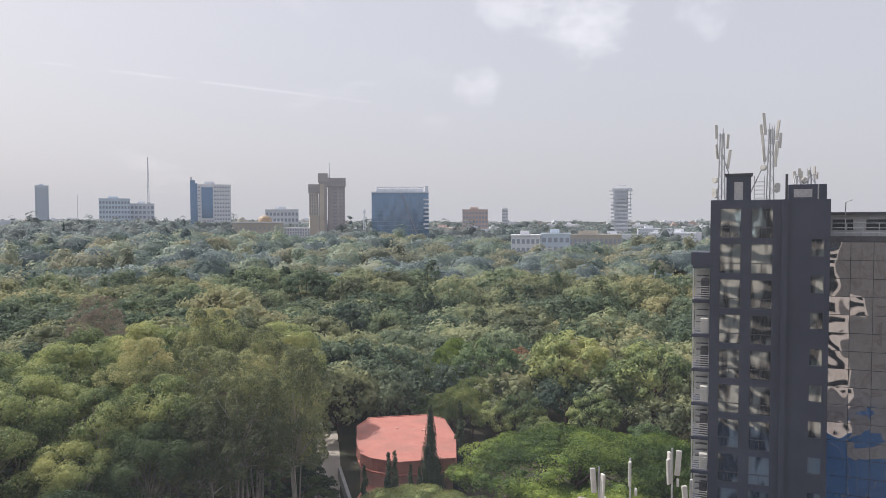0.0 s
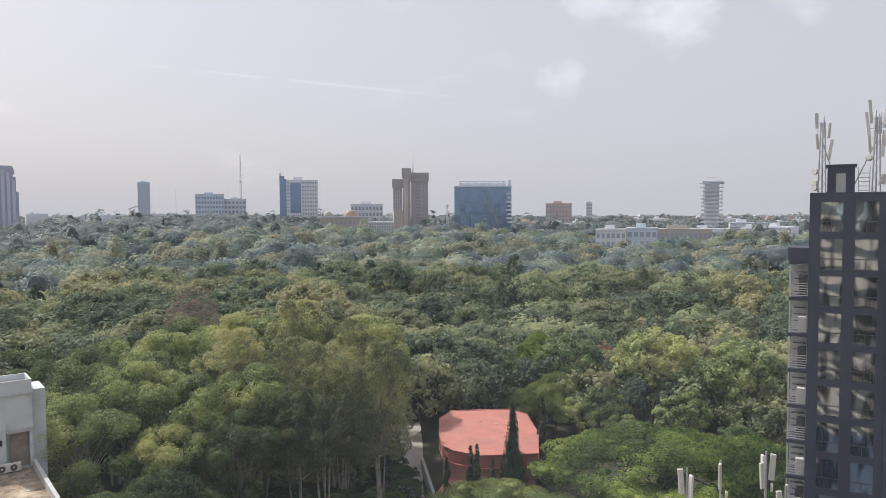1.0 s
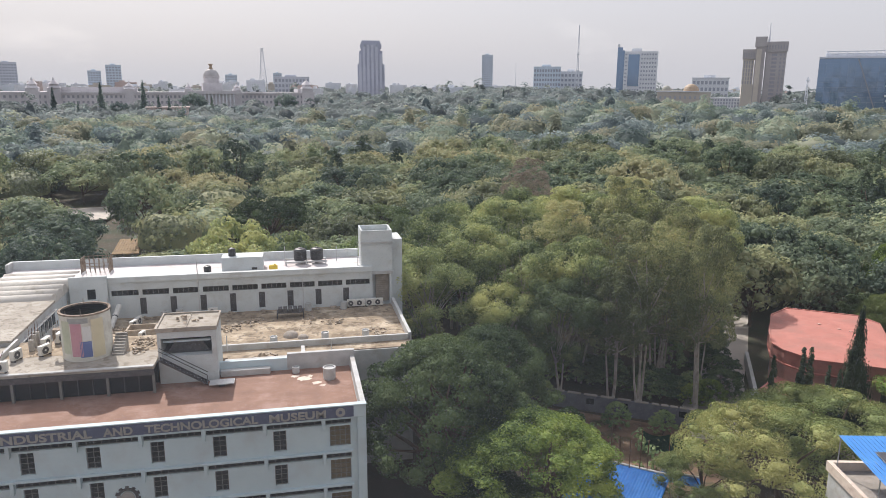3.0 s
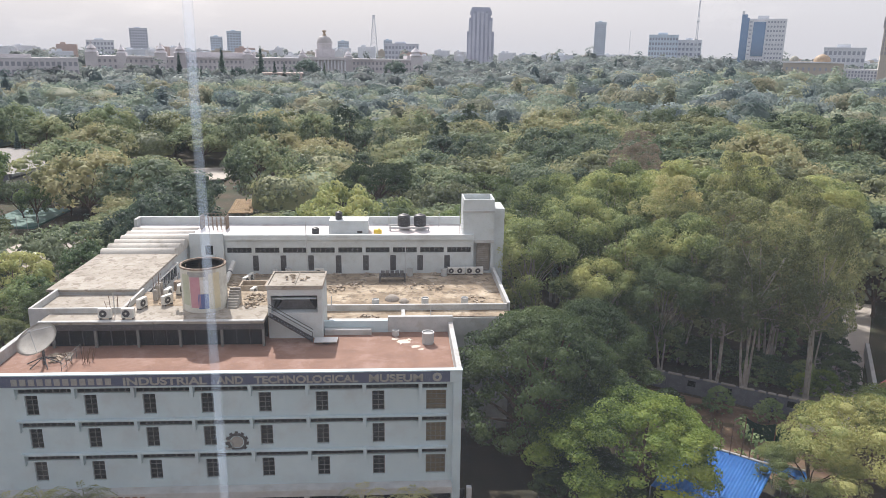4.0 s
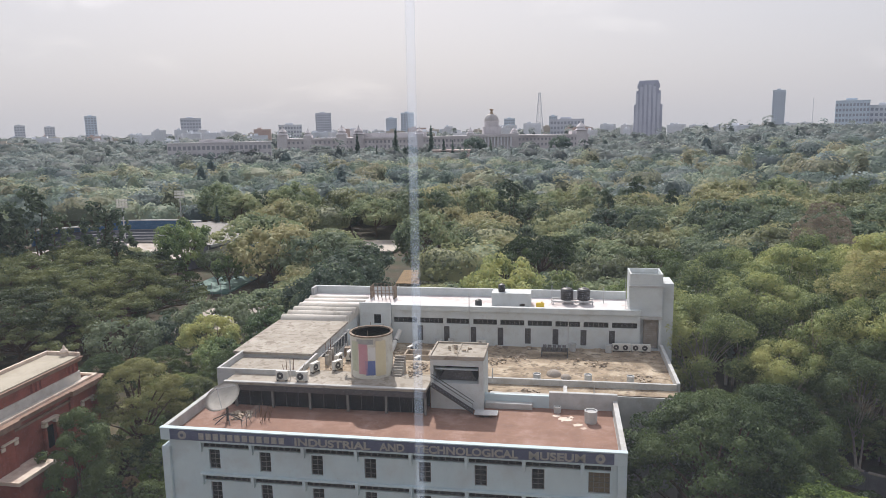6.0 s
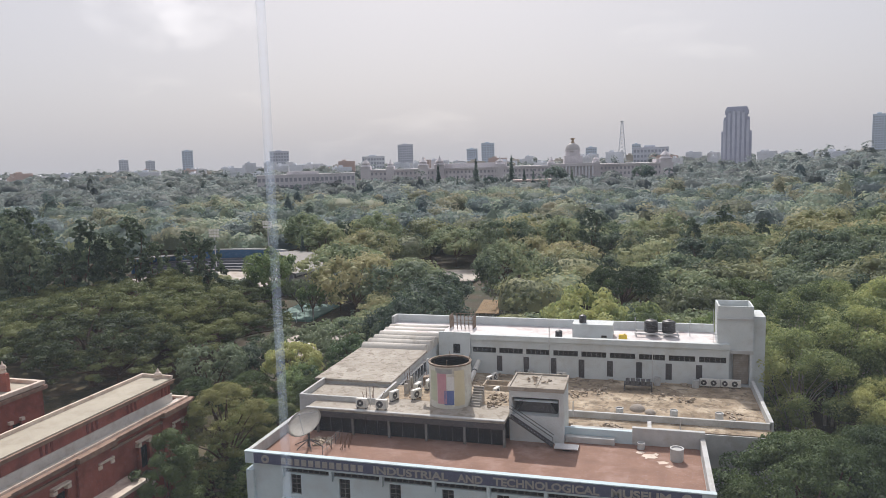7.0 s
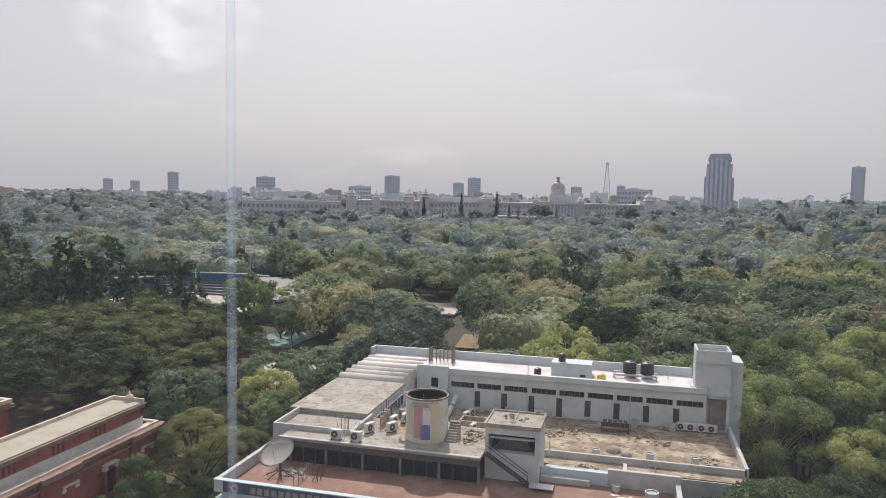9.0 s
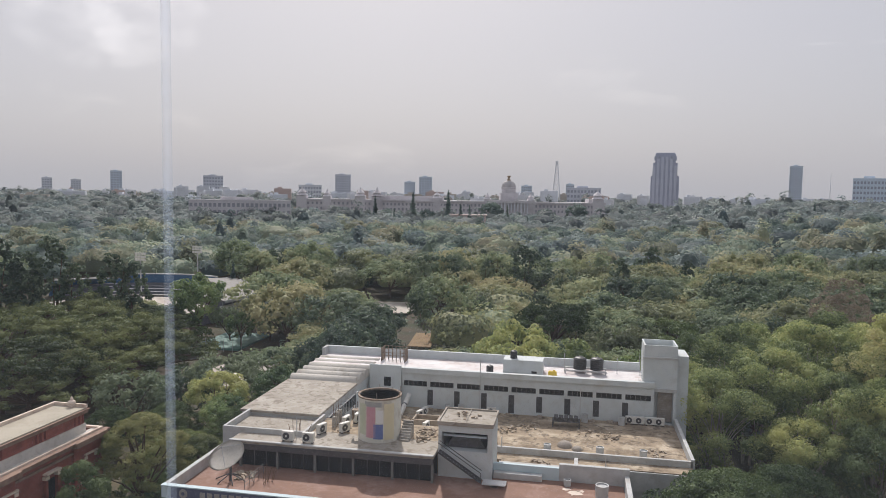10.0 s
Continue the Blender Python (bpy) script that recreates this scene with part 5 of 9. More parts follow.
def dark_tower():
    t = thing("apartment_tower", RT @ pose(2.6, 66, 0), "charcoal apartment tower with mirrored windows and stacked balconies", "tower")

    def tp(name, bm, key, parent=None, label=""):
        ob = part(name, bm, M[key], parent or t, label)
        if parent is None:
            ob.matrix_basis = RT
        return ob

    H, ST, Y = 44.5, 3.02, 66.0
    floors = [H - 0.75 - ST * k for k in range(14)]     # heads of the windows
    holes = []
    for z in floors:
        holes += [(-1.20, 0.50, z - 2.45, z), (1.27, 2.92, z - 2.45, z), (5.83, 6.78, z - 3.95, z - 2.55)]
    holes = [h for h in holes if h[2] > 0.2]
    tp("wall", wall_with_openings(-1.96, 7.2, 0, H, Y, Y + 0.4, holes), "black_clad")
    tp("pier", boxes((3.6, Y - 0.35, 0, 4.06, Y, H)), "black_clad")
    tp("body", boxes((-1.9, Y + 1.0, 0, 7.15, Y + 12, H - 0.3), (-1.96, Y + 0.4, 0, -1.6, Y + 1.0, H), (6.9, Y + 0.4, 0, 7.2, Y + 1.0, H)), "black_clad")
    tp("parapet", boxes((-1.96, Y + 11.6, H - 0.3, 7.2, Y + 12, H), (-1.96, Y + 1.0, H - 0.3, -1.66, Y + 11.6, H), (6.9, Y + 1.0, H - 0.3, 7.2, Y + 11.6, H)), "black_clad")
    gl = mesh_of("window", boxes((0, 0, 0, 1.7, 0.03, 2.45)), M["tower_glass"])
    gs = mesh_of("window", boxes((0, 0, 0, 0.95, 0.03, 1.4)), M["tower_glass"])
    fr = mesh_of("frame", boxes((0, -0.04, 0.80, 1.7, 0.0, 0.87), (0.80, -0.04, 0, 0.86, 0.0, 0.80), (0, -0.04, 0, 0.05, 0, 2.45), (1.65, -0.04, 0, 1.7, 0, 2.45)), M["steel_dark"])
    rng = random.Random(4)
    for x0, x1, z0, z1 in holes:
        w = shared("window", gl if x1 - x0 > 1.2 else gs, t, (0, 0, 0), "mirrored window pane")
        w.matrix_basis = RT @ pose(x0, Y + 0.2, z0, rng.uniform(-1.2, 1.2), 0, rng.uniform(-1.5, 1.5))
        if x1 - x0 > 1.2:
            f = new("frame", fr)
            f.parent = w
    # balconies on the park side
    for k in range(13):
        z = H - 5.6 - ST * k
        bl = part("balcony", boxes((-3.4, Y + 0.3, z - 0.3, -1.96, Y + 3.5, z), bevel=0.02), M["black_clad"], t, "balcony with pale louvred screen")
        bl.matrix_basis = RT
        if k == 0:
            part("planter", boxes((-3.5, Y + 0.2, z, -1.96, Y + 3.5, z + 1.1)), M["black_clad"], bl)
            continue
        part("back_panel", boxes((-3.3, Y + 2.9, z, -1.96, Y + 3.0, z + 2.5)), M["ac_white"], bl)
        for j in range(6):
            part("louvre", boxes((-3.35, Y + 0.35, z + 0.1 + 0.2 * j, -2.0, Y + 0.40, z + 0.17 + 0.2 * j)), M["ac_white" if k != 8 else "pink_wall"], bl)
        part("side_screen", boxes((-3.38, Y + 0.32, z, -3.26, Y + 0.45, z + 2.7)), M["ac_white"], bl)
        for j in range(4):
            part("shelf", boxes((-3.1, Y + 1.6, z + 0.3 + 0.55 * j, -2.1, Y + 2.0, z + 0.36 + 0.55 * j)), M["steel_dark"], bl)
        part("unit", boxes((-2.7, Y + 0.8, z, -2.05, Y + 1.4, z + 1.3 + 0.5 * (k % 2)), bevel=0.03), M["steel_dark" if k % 2 else "ac_white"], bl)
    # roof rooms
    tp("roof_room", boxes((-0.75, Y + 2, H - 0.3, 1.25, Y + 5, H + 2.2), bevel=0.02), "black_clad")
    tp("room_slab", boxes((-0.9, Y + 1.9, H + 2.2, 1.4, Y + 5.1, H + 2.35)), "steel_dark")
    tp("room_panel", boxes((-0.1, Y + 1.95, H, 0.6, Y + 1.99, H + 1.6)), "steel")
    tp("roof_room", boxes((4.2, Y + 2, H - 0.3, 7.1, Y + 6, H + 1.3), bevel=0.02), "black_clad")
    tp("chimney", boxes((3.95, Y + 2, H - 0.3, 4.15, Y + 2.3, H + 2.2)), "steel_dark")
    tp("room_vent", boxes((4.6, Y + 1.95, H + 0.2, 6.0, Y + 1.99, H + 0.9)), "steel")
    tp("room_post", boxes((6.4, Y + 1.9, H, 6.5, Y + 2.0, H + 1.3)), "steel")

    def mast(x, y, z, h, panels, spread, lean):
        a = thing("antenna_mast", RT @ pose(x, y, z), "lattice antenna mast with pale panel antennas and cables", "antenna mast", "roof antennas")

        def ap(name, bm, key):
            ob = part(name, bm, M[key], a)
            ob.matrix_basis = RT
        for dx, dy in ((-0.3, -0.3), (0.3, -0.3), (0, 0.3)):
            ap("leg", tube([(x + dx, y + dy, z), (x + dx * 0.5, y + dy * 0.5, z + h)], 0.06, 5), "steel")
        n = int(h / 0.5)
        for k in range(n):
            t0, t1 = k / n, (k + 1) / n
            w0, w1 = 0.3 * (1 - 0.5 * t0), 0.3 * (1 - 0.5 * t1)
            sgn = 1 if k % 2 else -1
            ap("lacing", tube([(x - sgn * w0, y - w0, z + h * t0), (x + sgn * w1, y - w1, z + h * t1)], 0.035, 4), "steel")
        for k in range(panels):
            side = -1 if k % 2 else 1
            r = spread * rng.uniform(0.35, 1)
            zz = z + h * (0.50 + 0.42 * k / max(1, panels - 1))
            px, py = x + side * r, y + rng.uniform(-0.4, 0.4)
            ln = rng.uniform(1.2, 2.0) if h > 2 else rng.uniform(0.5, 0.8)
            ap("panel_antenna", boxes((-0.12, -0.07, 0, 0.12, 0.07, ln), bevel=0.02), "ac_white")
            a.children[-1].matrix_basis = RT @ pose(px, py, zz, 0, lean * side + rng.uniform(-3, 3), rng.uniform(-40, 40))
            ap("arm", tube([(px, py, zz + 0.4), (x, y, zz + 0.3)], 0.03, 4), "steel")
        for k in range(3 if h > 2 else 1):
            zz = z + h * rng.uniform(0.1, 0.5)
            sx = rng.choice((-0.5, 0.5))
            ap("dish_antenna", tube([(x + sx, y - 0.4, zz), (x + sx * 1.2, y - 0.55, zz)], [0.28, 0.25], 12), "ac_white")
        if h > 2:
            ap("brace", tube([(x, y, z + h * 0.72), (x + (1.2 if x < 1 else -1.6), y + 0.4, z + 0.8)], 0.05, 5), "steel")
        for k in range(3):
            wx = x + rng.uniform(-0.4, 0.4)
            ap("whip", tube([(wx, y, z + h * 0.8), (wx, y, z + h + rng.uniform(0.1, 0.8))], 0.03, 4), "steel")

    mast(-1.15, Y + 2.2, H - 0.3, 6.2, 4, 0.75, 6)
    mast(2.75, Y + 2.2, H - 0.3, 6.4, 8, 0.75, 4)
    mast(4.9, Y + 3, H + 1.3, 0.8, 3, 0.35, 0)
    mast(6.0, Y + 3, H + 1.3, 0.9, 3, 0.45, 0)
    lad = thing("roof_ladder", RT @ pose(1.9, Y + 2, H), "small steel roof ladder", "ladder")
    for k in range(6):
        part("rung", boxes((1.5, Y + 2, H - 0.2 + 0.35 * k, 2.3, Y + 2.05, H - 0.14 + 0.35 * k)), M["steel"], lad).matrix_basis = RT
    for x in (1.5, 2.3):
        part("stile", boxes((x - 0.03, Y + 2, H - 0.3, x + 0.03, Y + 2.05, H + 2.1)), M["steel"], lad).matrix_basis = RT


dark_tower()


def glass_block():
    g = thing("office_block", RT @ pose(18, 69, 0), "dark curtain-wall office block with wavy mirrored glass", "office building")

    def gp(name, bm, key, label=""):
        ob = part(name, bm, M[key], g, label)
        ob.matrix_basis = RT
        return ob
    gp("body", boxes((7.4, 69.3, 0, 32, 85, 41.3)), "steel_dark")
    pane = mesh_of("pane", boxes((0.02, 0, 0.02, 1.68, 0.04, 1.53)), M["curtain_glass"])
    for i in range(8):
        for j in range(26):
            w = shared("pane", pane, g, (0, 0, 0))
            w.matrix_basis = RT @ pose(7.4 + 1.7 * i, 69.22, 40.9 - 1.55 * (j + 1), 0.5 * math.sin(i * 2.1 + j * 1.3), 0, 0.8 * math.sin(i * 1.7 + j))
    gp("top_band", boxes((7.4, 69.2, 40.9, 32, 69.6, 41.4)), "steel_dark")
    gp("penthouse", boxes((7.4, 72, 41.3, 32, 82, 43.2)), "white_dirty")
    gp("penthouse_roof", boxes((7.2, 71.6, 43.2, 32, 82.4, 43.45)), "steel_dark")
    for k in range(8):
        gp("penthouse_window", boxes((8.0 + 2.6 * k, 71.93, 41.9, 9.6 + 2.6 * k, 71.99, 42.8)), "pane")
    for k in range(14):
        x = 7.6 + 1.2 * k
        gp("rail_post", tube([(x, 69.6, 41.3), (x, 69.6, 42.5)], 0.04, 5), "steel")
        if k % 3 == 1:
            gp("lamp_post", tube([(x, 70.4, 41.3), (x, 70.4, 44.3), (x + 0.5, 70.4, 44.5)], 0.05, 5), "steel")
    for z in (41.7, 42.1, 42.5):
        gp("rail", tube([(7.4, 69.6, z), (26, 69.6, z)], 0.035, 5), "steel")


glass_block()


def own_building():
    """The building the camera stands in, seen only in reflections."""
    h = thing("hotel_building", pose(0, -14, 0), "pale high-rise with window bands round the camera's room", "building")
    part("body", boxes((-34, -26, 0, 34, -0.6, 39.5), (-34, -26, 39.5, -6.6, -0.6, 62), (6.6, -26, 39.5, 34, -0.6, 62), (-6.6, -26, 46.6, 6.6, -0.6, 62)), M["cream"], h)
    for k in range(18):
        z = 1.5 + 3.3 * k
        if 38.5 < z < 46:
            part("window_band", boxes((-33, -0.6, z, -6.8, -0.45, z + 1.7), (6.8, -0.6, z, 33, -0.45, z + 1.7)), M["pane"], h)
        else:
            part("window_band", boxes((-33, -0.6, z, 33, -0.45, z + 1.7)), M["pane"], h)


own_building()


def site_hoarding():
    """Blue sheet fence of the building site across the street, mirrored in the towers."""
    h = thing("site_hoarding", RT @ pose(12, 36, 0), "blue sheet-metal hoarding of a building site", "hoarding")
    for k in range(16):
        o = part("sheet", boxes((-6 + 2.4 * k, 36.0, 0, -3.66 + 2.4 * k, 36.06, 15.5 + 0.5 * math.sin(3 * k)), (-5.9 + 2.4 * k, 35.9, 0, -5.75 + 2.4 * k, 36.0, 15.0)), M["hoarding_blue"], h)
        o.matrix_basis = RT


M["hoarding_blue"] = surface("blue_sheet_metal", (0.05, 0.17, 0.42), (0.08, 0.23, 0.52), 0.6, 0.5, 0.05)
site_hoarding()


# ================= hall with the pink roof =================
def hall():
    h = thing("assembly_hall", pose(74, 84, 0), "low hall with a many-sided pink coated roof", "hall")
    roof = [(73.8, 95.7), (78.5, 98.3), (87.0, 92.6), (87.3, 88.5), (81.2, 79.6), (74.2, 72.7), (66.9, 77.3), (65.4, 81.3), (65.5, 84.0), (68.2, 88.4)]
    c = Vector((76.4, 85.8))

    def scaled(k):
        return [tuple(c + (Vector(p) - c) * k) for p in roof]

    part("wall", prism(scaled(0.94), 0, 6.0), M["pink_wall"], h)
    part("fascia", prism(scaled(0.995), 6.15, 7.95), M["pink_fascia"], h, "deep pink fascia below the roof edge")
    part("ledge", prism(scaled(1.02), 5.95, 6.15), M["pink_roof"], h)
    bm = bmesh.new()
    rim = [bm.verts.new((x, y, 7.98)) for x, y in scaled(1.0)]
    inner = [bm.verts.new((x, y, 8.2)) for x, y in scaled(0.6)]
    top = bm.verts.new((c.x, c.y, 8.3))
    for i in range(len(roof)):
        j = (i + 1) % len(roof)
        bm.faces.new((rim[i], inner[i], inner[j], rim[j]))
        bm.faces.new((inner[i], top, inner[j]))
    bmesh.ops.recalc_face_normals(bm, faces=bm.faces)
    part("roof", bm, M["pink_roof"], h, "smooth pink roof with faint stains")
    bm = bmesh.new()
    for (x0, y0), (x1, y1), (u0, w0), (u1, w1) in zip(scaled(1.008), scaled(1.008)[1:] + scaled(1.008)[:1], scaled(0.988), scaled(0.988)[1:] + scaled(0.988)[:1]):
        prism([(x0, y0), (x1, y1), (u1, w1), (u0, w0)], 7.93, 8.09, bm)
    part("kerb", bm, M["pink_roof"], h)
    for x, y in ((77.2, 89.3), (78.4, 86.6), (79.4, 85.4)):
        part("roof_drain", boxes((x, y, 8.1, x + 0.5, y + 0.35, 8.34)), M["pink_wall"], h)
    # lower porch and its forecourt slab
    low = [(60.6, 79.0), (63.0, 75.2), (67.0, 77.6), (65.6, 82.4)]
    part("porch_wall", prism(low, 0, 3.2), M["pink_wall"], h)
    lc = Vector((64.0, 78.6))
    part("porch_roof", prism([tuple(lc + (Vector(p) - lc) * 1.1) for p in low], 3.2, 3.6), M["pink_roof"], h)
    sw = thing("boundary_wall", pose(62, 88, 0), "white-topped wall along the park road", "wall")
    part("wall", prism([(60.2, 79.0), (60.6, 78.7), (70.4, 95.7), (70.0, 96.0)], 0, 2.0), M["white_dirty"], sw)


hall()

# front of a long low shed under the tall trees, built only as a wall
# Blue-grey darkened so that it holds the shade in its colour.
M["shaded_blue_grey"] = surface("shaded_blue_grey_paint", (0.10, 0.105, 0.125), (0.16, 0.165, 0.185), 0.8, 0.8, 0.1)


def compound_wall():
    cw = thing("compound_wall", pose(35, 84, 0), "front of a long low grey shed with a pale roof edge, built as a thin wall", "wall")
    pts = [(17.0, 99.0), (26.5, 93.0), (36.0, 86.0), (45.5, 80.2), (50.5, 77.2)]
    for (xa, ya), (xb, yb) in zip(pts, pts[1:]):
        d = Vector((xb - xa, yb - ya)).normalized()
        n = Vector((-d.y, d.x)) * 0.18
        q = [(xa - n.x, ya - n.y), (xb - n.x, yb - n.y), (xb + n.x, yb + n.y), (xa + n.x, ya + n.y)]
        part("panel", prism(q, 0, 2.3), M["shaded_blue_grey"], cw)
        for k in range(5):
            a = Vector((xa, ya)).lerp(Vector((xb, yb)), k / 5)
            b = Vector((xa, ya)).lerp(Vector((xb, yb)), (k + 0.8) / 5)
            q = [(a.x - n.x * 1.4, a.y - n.y * 1.4), (b.x - n.x * 1.4, b.y - n.y * 1.4), (b.x + n.x * 1.4, b.y + n.y * 1.4), (a.x + n.x * 1.4, a.y + n.y * 1.4)]
            part("coping", prism(q, 2.3, 2.42), M["roof_grey"], cw)
            if k % 2:
                c = a.lerp(b, 0.5)
                q = [(c.x - d.x * 0.5 - n.x * 1.2, c.y - d.y * 0.5 - n.y * 1.2), (c.x + d.x * 0.5 - n.x * 1.2, c.y + d.y * 0.5 - n.y * 1.2), (c.x + d.x * 0.5, c.y + d.y * 0.5), (c.x - d.x * 0.5, c.y - d.y * 0.5)]
                part("window", prism(q, 1.1, 1.9), M["pane"], cw, "small dark window")


compound_wall()


def blue_shed():
    b = thing("blue_tarpaulin_roof", pose(32, 62, 0), "bright blue sheet roof over a building plot", "shed")
    for a0, a1, b0, b1, n in (((31.4, 68.6, 2.5), (38.6, 62.9, 2.5), (25.0, 61.0, 1.9), (32.2, 55.4, 1.9), 60), ((38.4, 64.6, 2.2), (41.8, 62.2, 2.2), (37.4, 63.2, 2.0), (40.8, 60.8, 2.0), 10)):
        a0, a1, b0, b1 = Vector(a0), Vector(a1), Vector(b0), Vector(b1)
        bm = bmesh.new()
        top = [[bm.verts.new(p.lerp(q, k / n) + Vector((0, 0, 0.04 * (k % 2)))) for k in range(n + 1)] for p, q in ((a0, a1), (b0, b1))]
        for k in range(n):
            bm.faces.new((top[1][k], top[1][k + 1], top[0][k + 1], top[0][k]))
        bmesh.ops.solidify(bm, geom=bm.faces[:], thickness=0.05)
        part("sheet", bm, M["blue_sheet"], b)
        part("ridge", tube([a0 + Vector((0, 0, 0.1)), a1 + Vector((0, 0, 0.1))], 0.13, 6), M["ac_white"], b, "pale ridge capping")
        for p in (a0, a1, b0, b1, a0.lerp(a1, 0.5), b0.lerp(b1, 0.5)):
            part("post", tube([(p.x, p.y, 0), (p.x, p.y, p.z)], 0.06, 5), M["steel"], b)
    for k, (x, y) in enumerate(((34.2, 66.2), (35.0, 65.4), (35.9, 64.9), (34.7, 66.9), (36.6, 64.4), (33.6, 67.4))):
        p = thing("scaffold_pole", pose(x, y, 0), "rusty upright pole beside the blue sheet", "pole", "poles on the plot")
        part("pole", tube([(x, y, 0), (x + 0.15 * (k % 3 - 1), y, 5.6 + 0.5 * (k % 3))], 0.06, 6), M["scaffold_rust"], p)
    g = thing("netting_fence", pose(44, 70, 0), "dark green netting sagging between poles", "fence")
    pts = [(40.6, 73.2), (43.4, 71.6), (46.2, 69.4), (48.8, 66.8)]
    for k, (x, y) in enumerate(pts):
        part("pole", tube([(x, y, 0), (x, y, 2.6)], 0.06, 6), M["scaffold_rust"], g)
    for (xa, ya), (xb, yb) in zip(pts, pts[1:]):
        bm = bmesh.new()
        rows = [[bm.verts.new((xa + (xb - xa) * u / 8 + 0.22 * v * (k - 1) * math.sin(u), ya + (yb - ya) * u / 8, (0.1, 1.2, 2.5 - 0.5 * math.sin(math.pi * u / 8))[v])) for u in range(9)] for v, k in ((0, 0), (1, 2), (2, 1))]
        for r0, r1 in zip(rows, rows[1:]):
            for u in range(8):
                bm.faces.new((r0[u], r0[u + 1], r1[u + 1], r1[u]))
        bmesh.ops.solidify(bm, geom=bm.faces[:], thickness=0.03)
        part("net", bm, M["green_net"], g)


M["scaffold_rust"] = surface("rusty_pole", (0.10, 0.058, 0.036), (0.20, 0.115, 0.07), 4.0, 0.85, 0.15)
flat_patch("ground", [(26, 70), (46, 61), (52, 73), (49.5, 76.5), (36, 85), (22, 92), (20, 84)], 0.03, M["red_earth"], "bare reddish earth strewn with weeds inside the compound", "ground")
blue_shed()


# ================= solar roof =================
def solar_house():
    base = pose(45.0, 45.9, 0, 0, 0, -13.0)
    s = thing("solar_house", base, "flat-roofed house with solar panels on a blue sheet canopy", "house")

    def sp(name, bm, key, parent=None, label=""):
        ob = part(name, bm, M[key], parent or s, label)
        if parent is None:
            ob.matrix_basis = base
        return ob
    sp("wall", boxes((1.0, -9, 0, 14, 5.3, 9.0)), "white_dirty")
    sp("parapet", boxes((0.8, -9.2, 9.0, 1.2, 5.5, 9.9), (1.2, 5.1, 9.0, 14.2, 5.5, 9.9), (13.8, -9.2, 9.0, 14.2, 5.1, 9.9)), "cream")
    sp("deck", boxes((1.2, -9, 9.0, 13.8, 5.1, 9.05)), "roof_grey")
    tilt = lambda y: 12.1 + 0.08 * (y + 1.5)
    bm = bmesh.new()
    n = 21
    for k in range(n):
        x0, x1 = 1.3 + 8.2 * k / n, 1.3 + 8.2 * (k + 0.5) / n
        x2 = 1.3 + 8.2 * (k + 1) / n
        for xa, xb, lift in ((x0, x1, 0.0), (x1, x2, 0.035)):
            v = [bm.verts.new((x, y, tilt(y) + lift)) for x, y in ((xa, -8), (xb, -8), (xb, 5), (xa, 5))]
            bm.faces.new(v)
    sp("canopy", bm, "blue_sheet", None, "ribbed bright blue canopy sheet")
    for x in (1.4, 5.4, 9.4):
        for y in (-7.8, -1.5, 4.8):
            sp("post", tube([(x, y, 9.0), (x, y, tilt(y))], 0.06, 6), "steel")
    for y in (-7.8, -1.5, 4.8):
        sp("purlin", tube([(1.3, y, tilt(y) - 0.1), (9.5, y, tilt(y) - 0.1)], 0.06, 5), "steel")
    for row, (y0, xa, count) in enumerate(((3.0, 5.2, 2), (0.4, 2.9, 6), (-2.3, 2.7, 6), (-5.0, 2.7, 6))):
        for k in range(count):
            x = xa + 1.12 * k
            bm = bmesh.new()
            v = [bm.verts.new((px, py, tilt(py) + 0.18 + (0.02 if 0 else 0))) for px, py in ((x, y0), (x + 1.06, y0), (x + 1.06, y0 + 1.75), (x, y0 + 1.75))]
            bm.faces.new(v)
            bmesh.ops.solidify(bm, geom=bm.faces[:], thickness=0.04)
            ob = sp("solar_panel", bm, "alu")
            bm = bmesh.new()
            v = [bm.verts.new((px, py, tilt(py) + 0.205)) for px, py in ((x + 0.045, y0 + 0.05), (x + 1.015, y0 + 0.05), (x + 1.015, y0 + 1.70), (x + 0.045, y0 + 1.70))]
            bm.faces.new(v)
            sp("cells", bm, "solar", ob)
    sp("side_roof", boxes((10.4, -4.0, 9.05, 13.6, 4.4, 11.6), bevel=0.05), "cream")


solar_house()


# ================= red colonial building =================
M["red_light"] = surface("faded_red_wash", (0.34, 0.10, 0.08), (0.44, 0.15, 0.12), 0.8, 0.85, 0.1)


# Darker copy of the red wash, with recess shade in its colour.
M["red_recess_shade"] = surface("red_wash_recess_shade", (0.12, 0.03, 0.025), (0.18, 0.05, 0.04), 0.8, 0.9, 0.05)


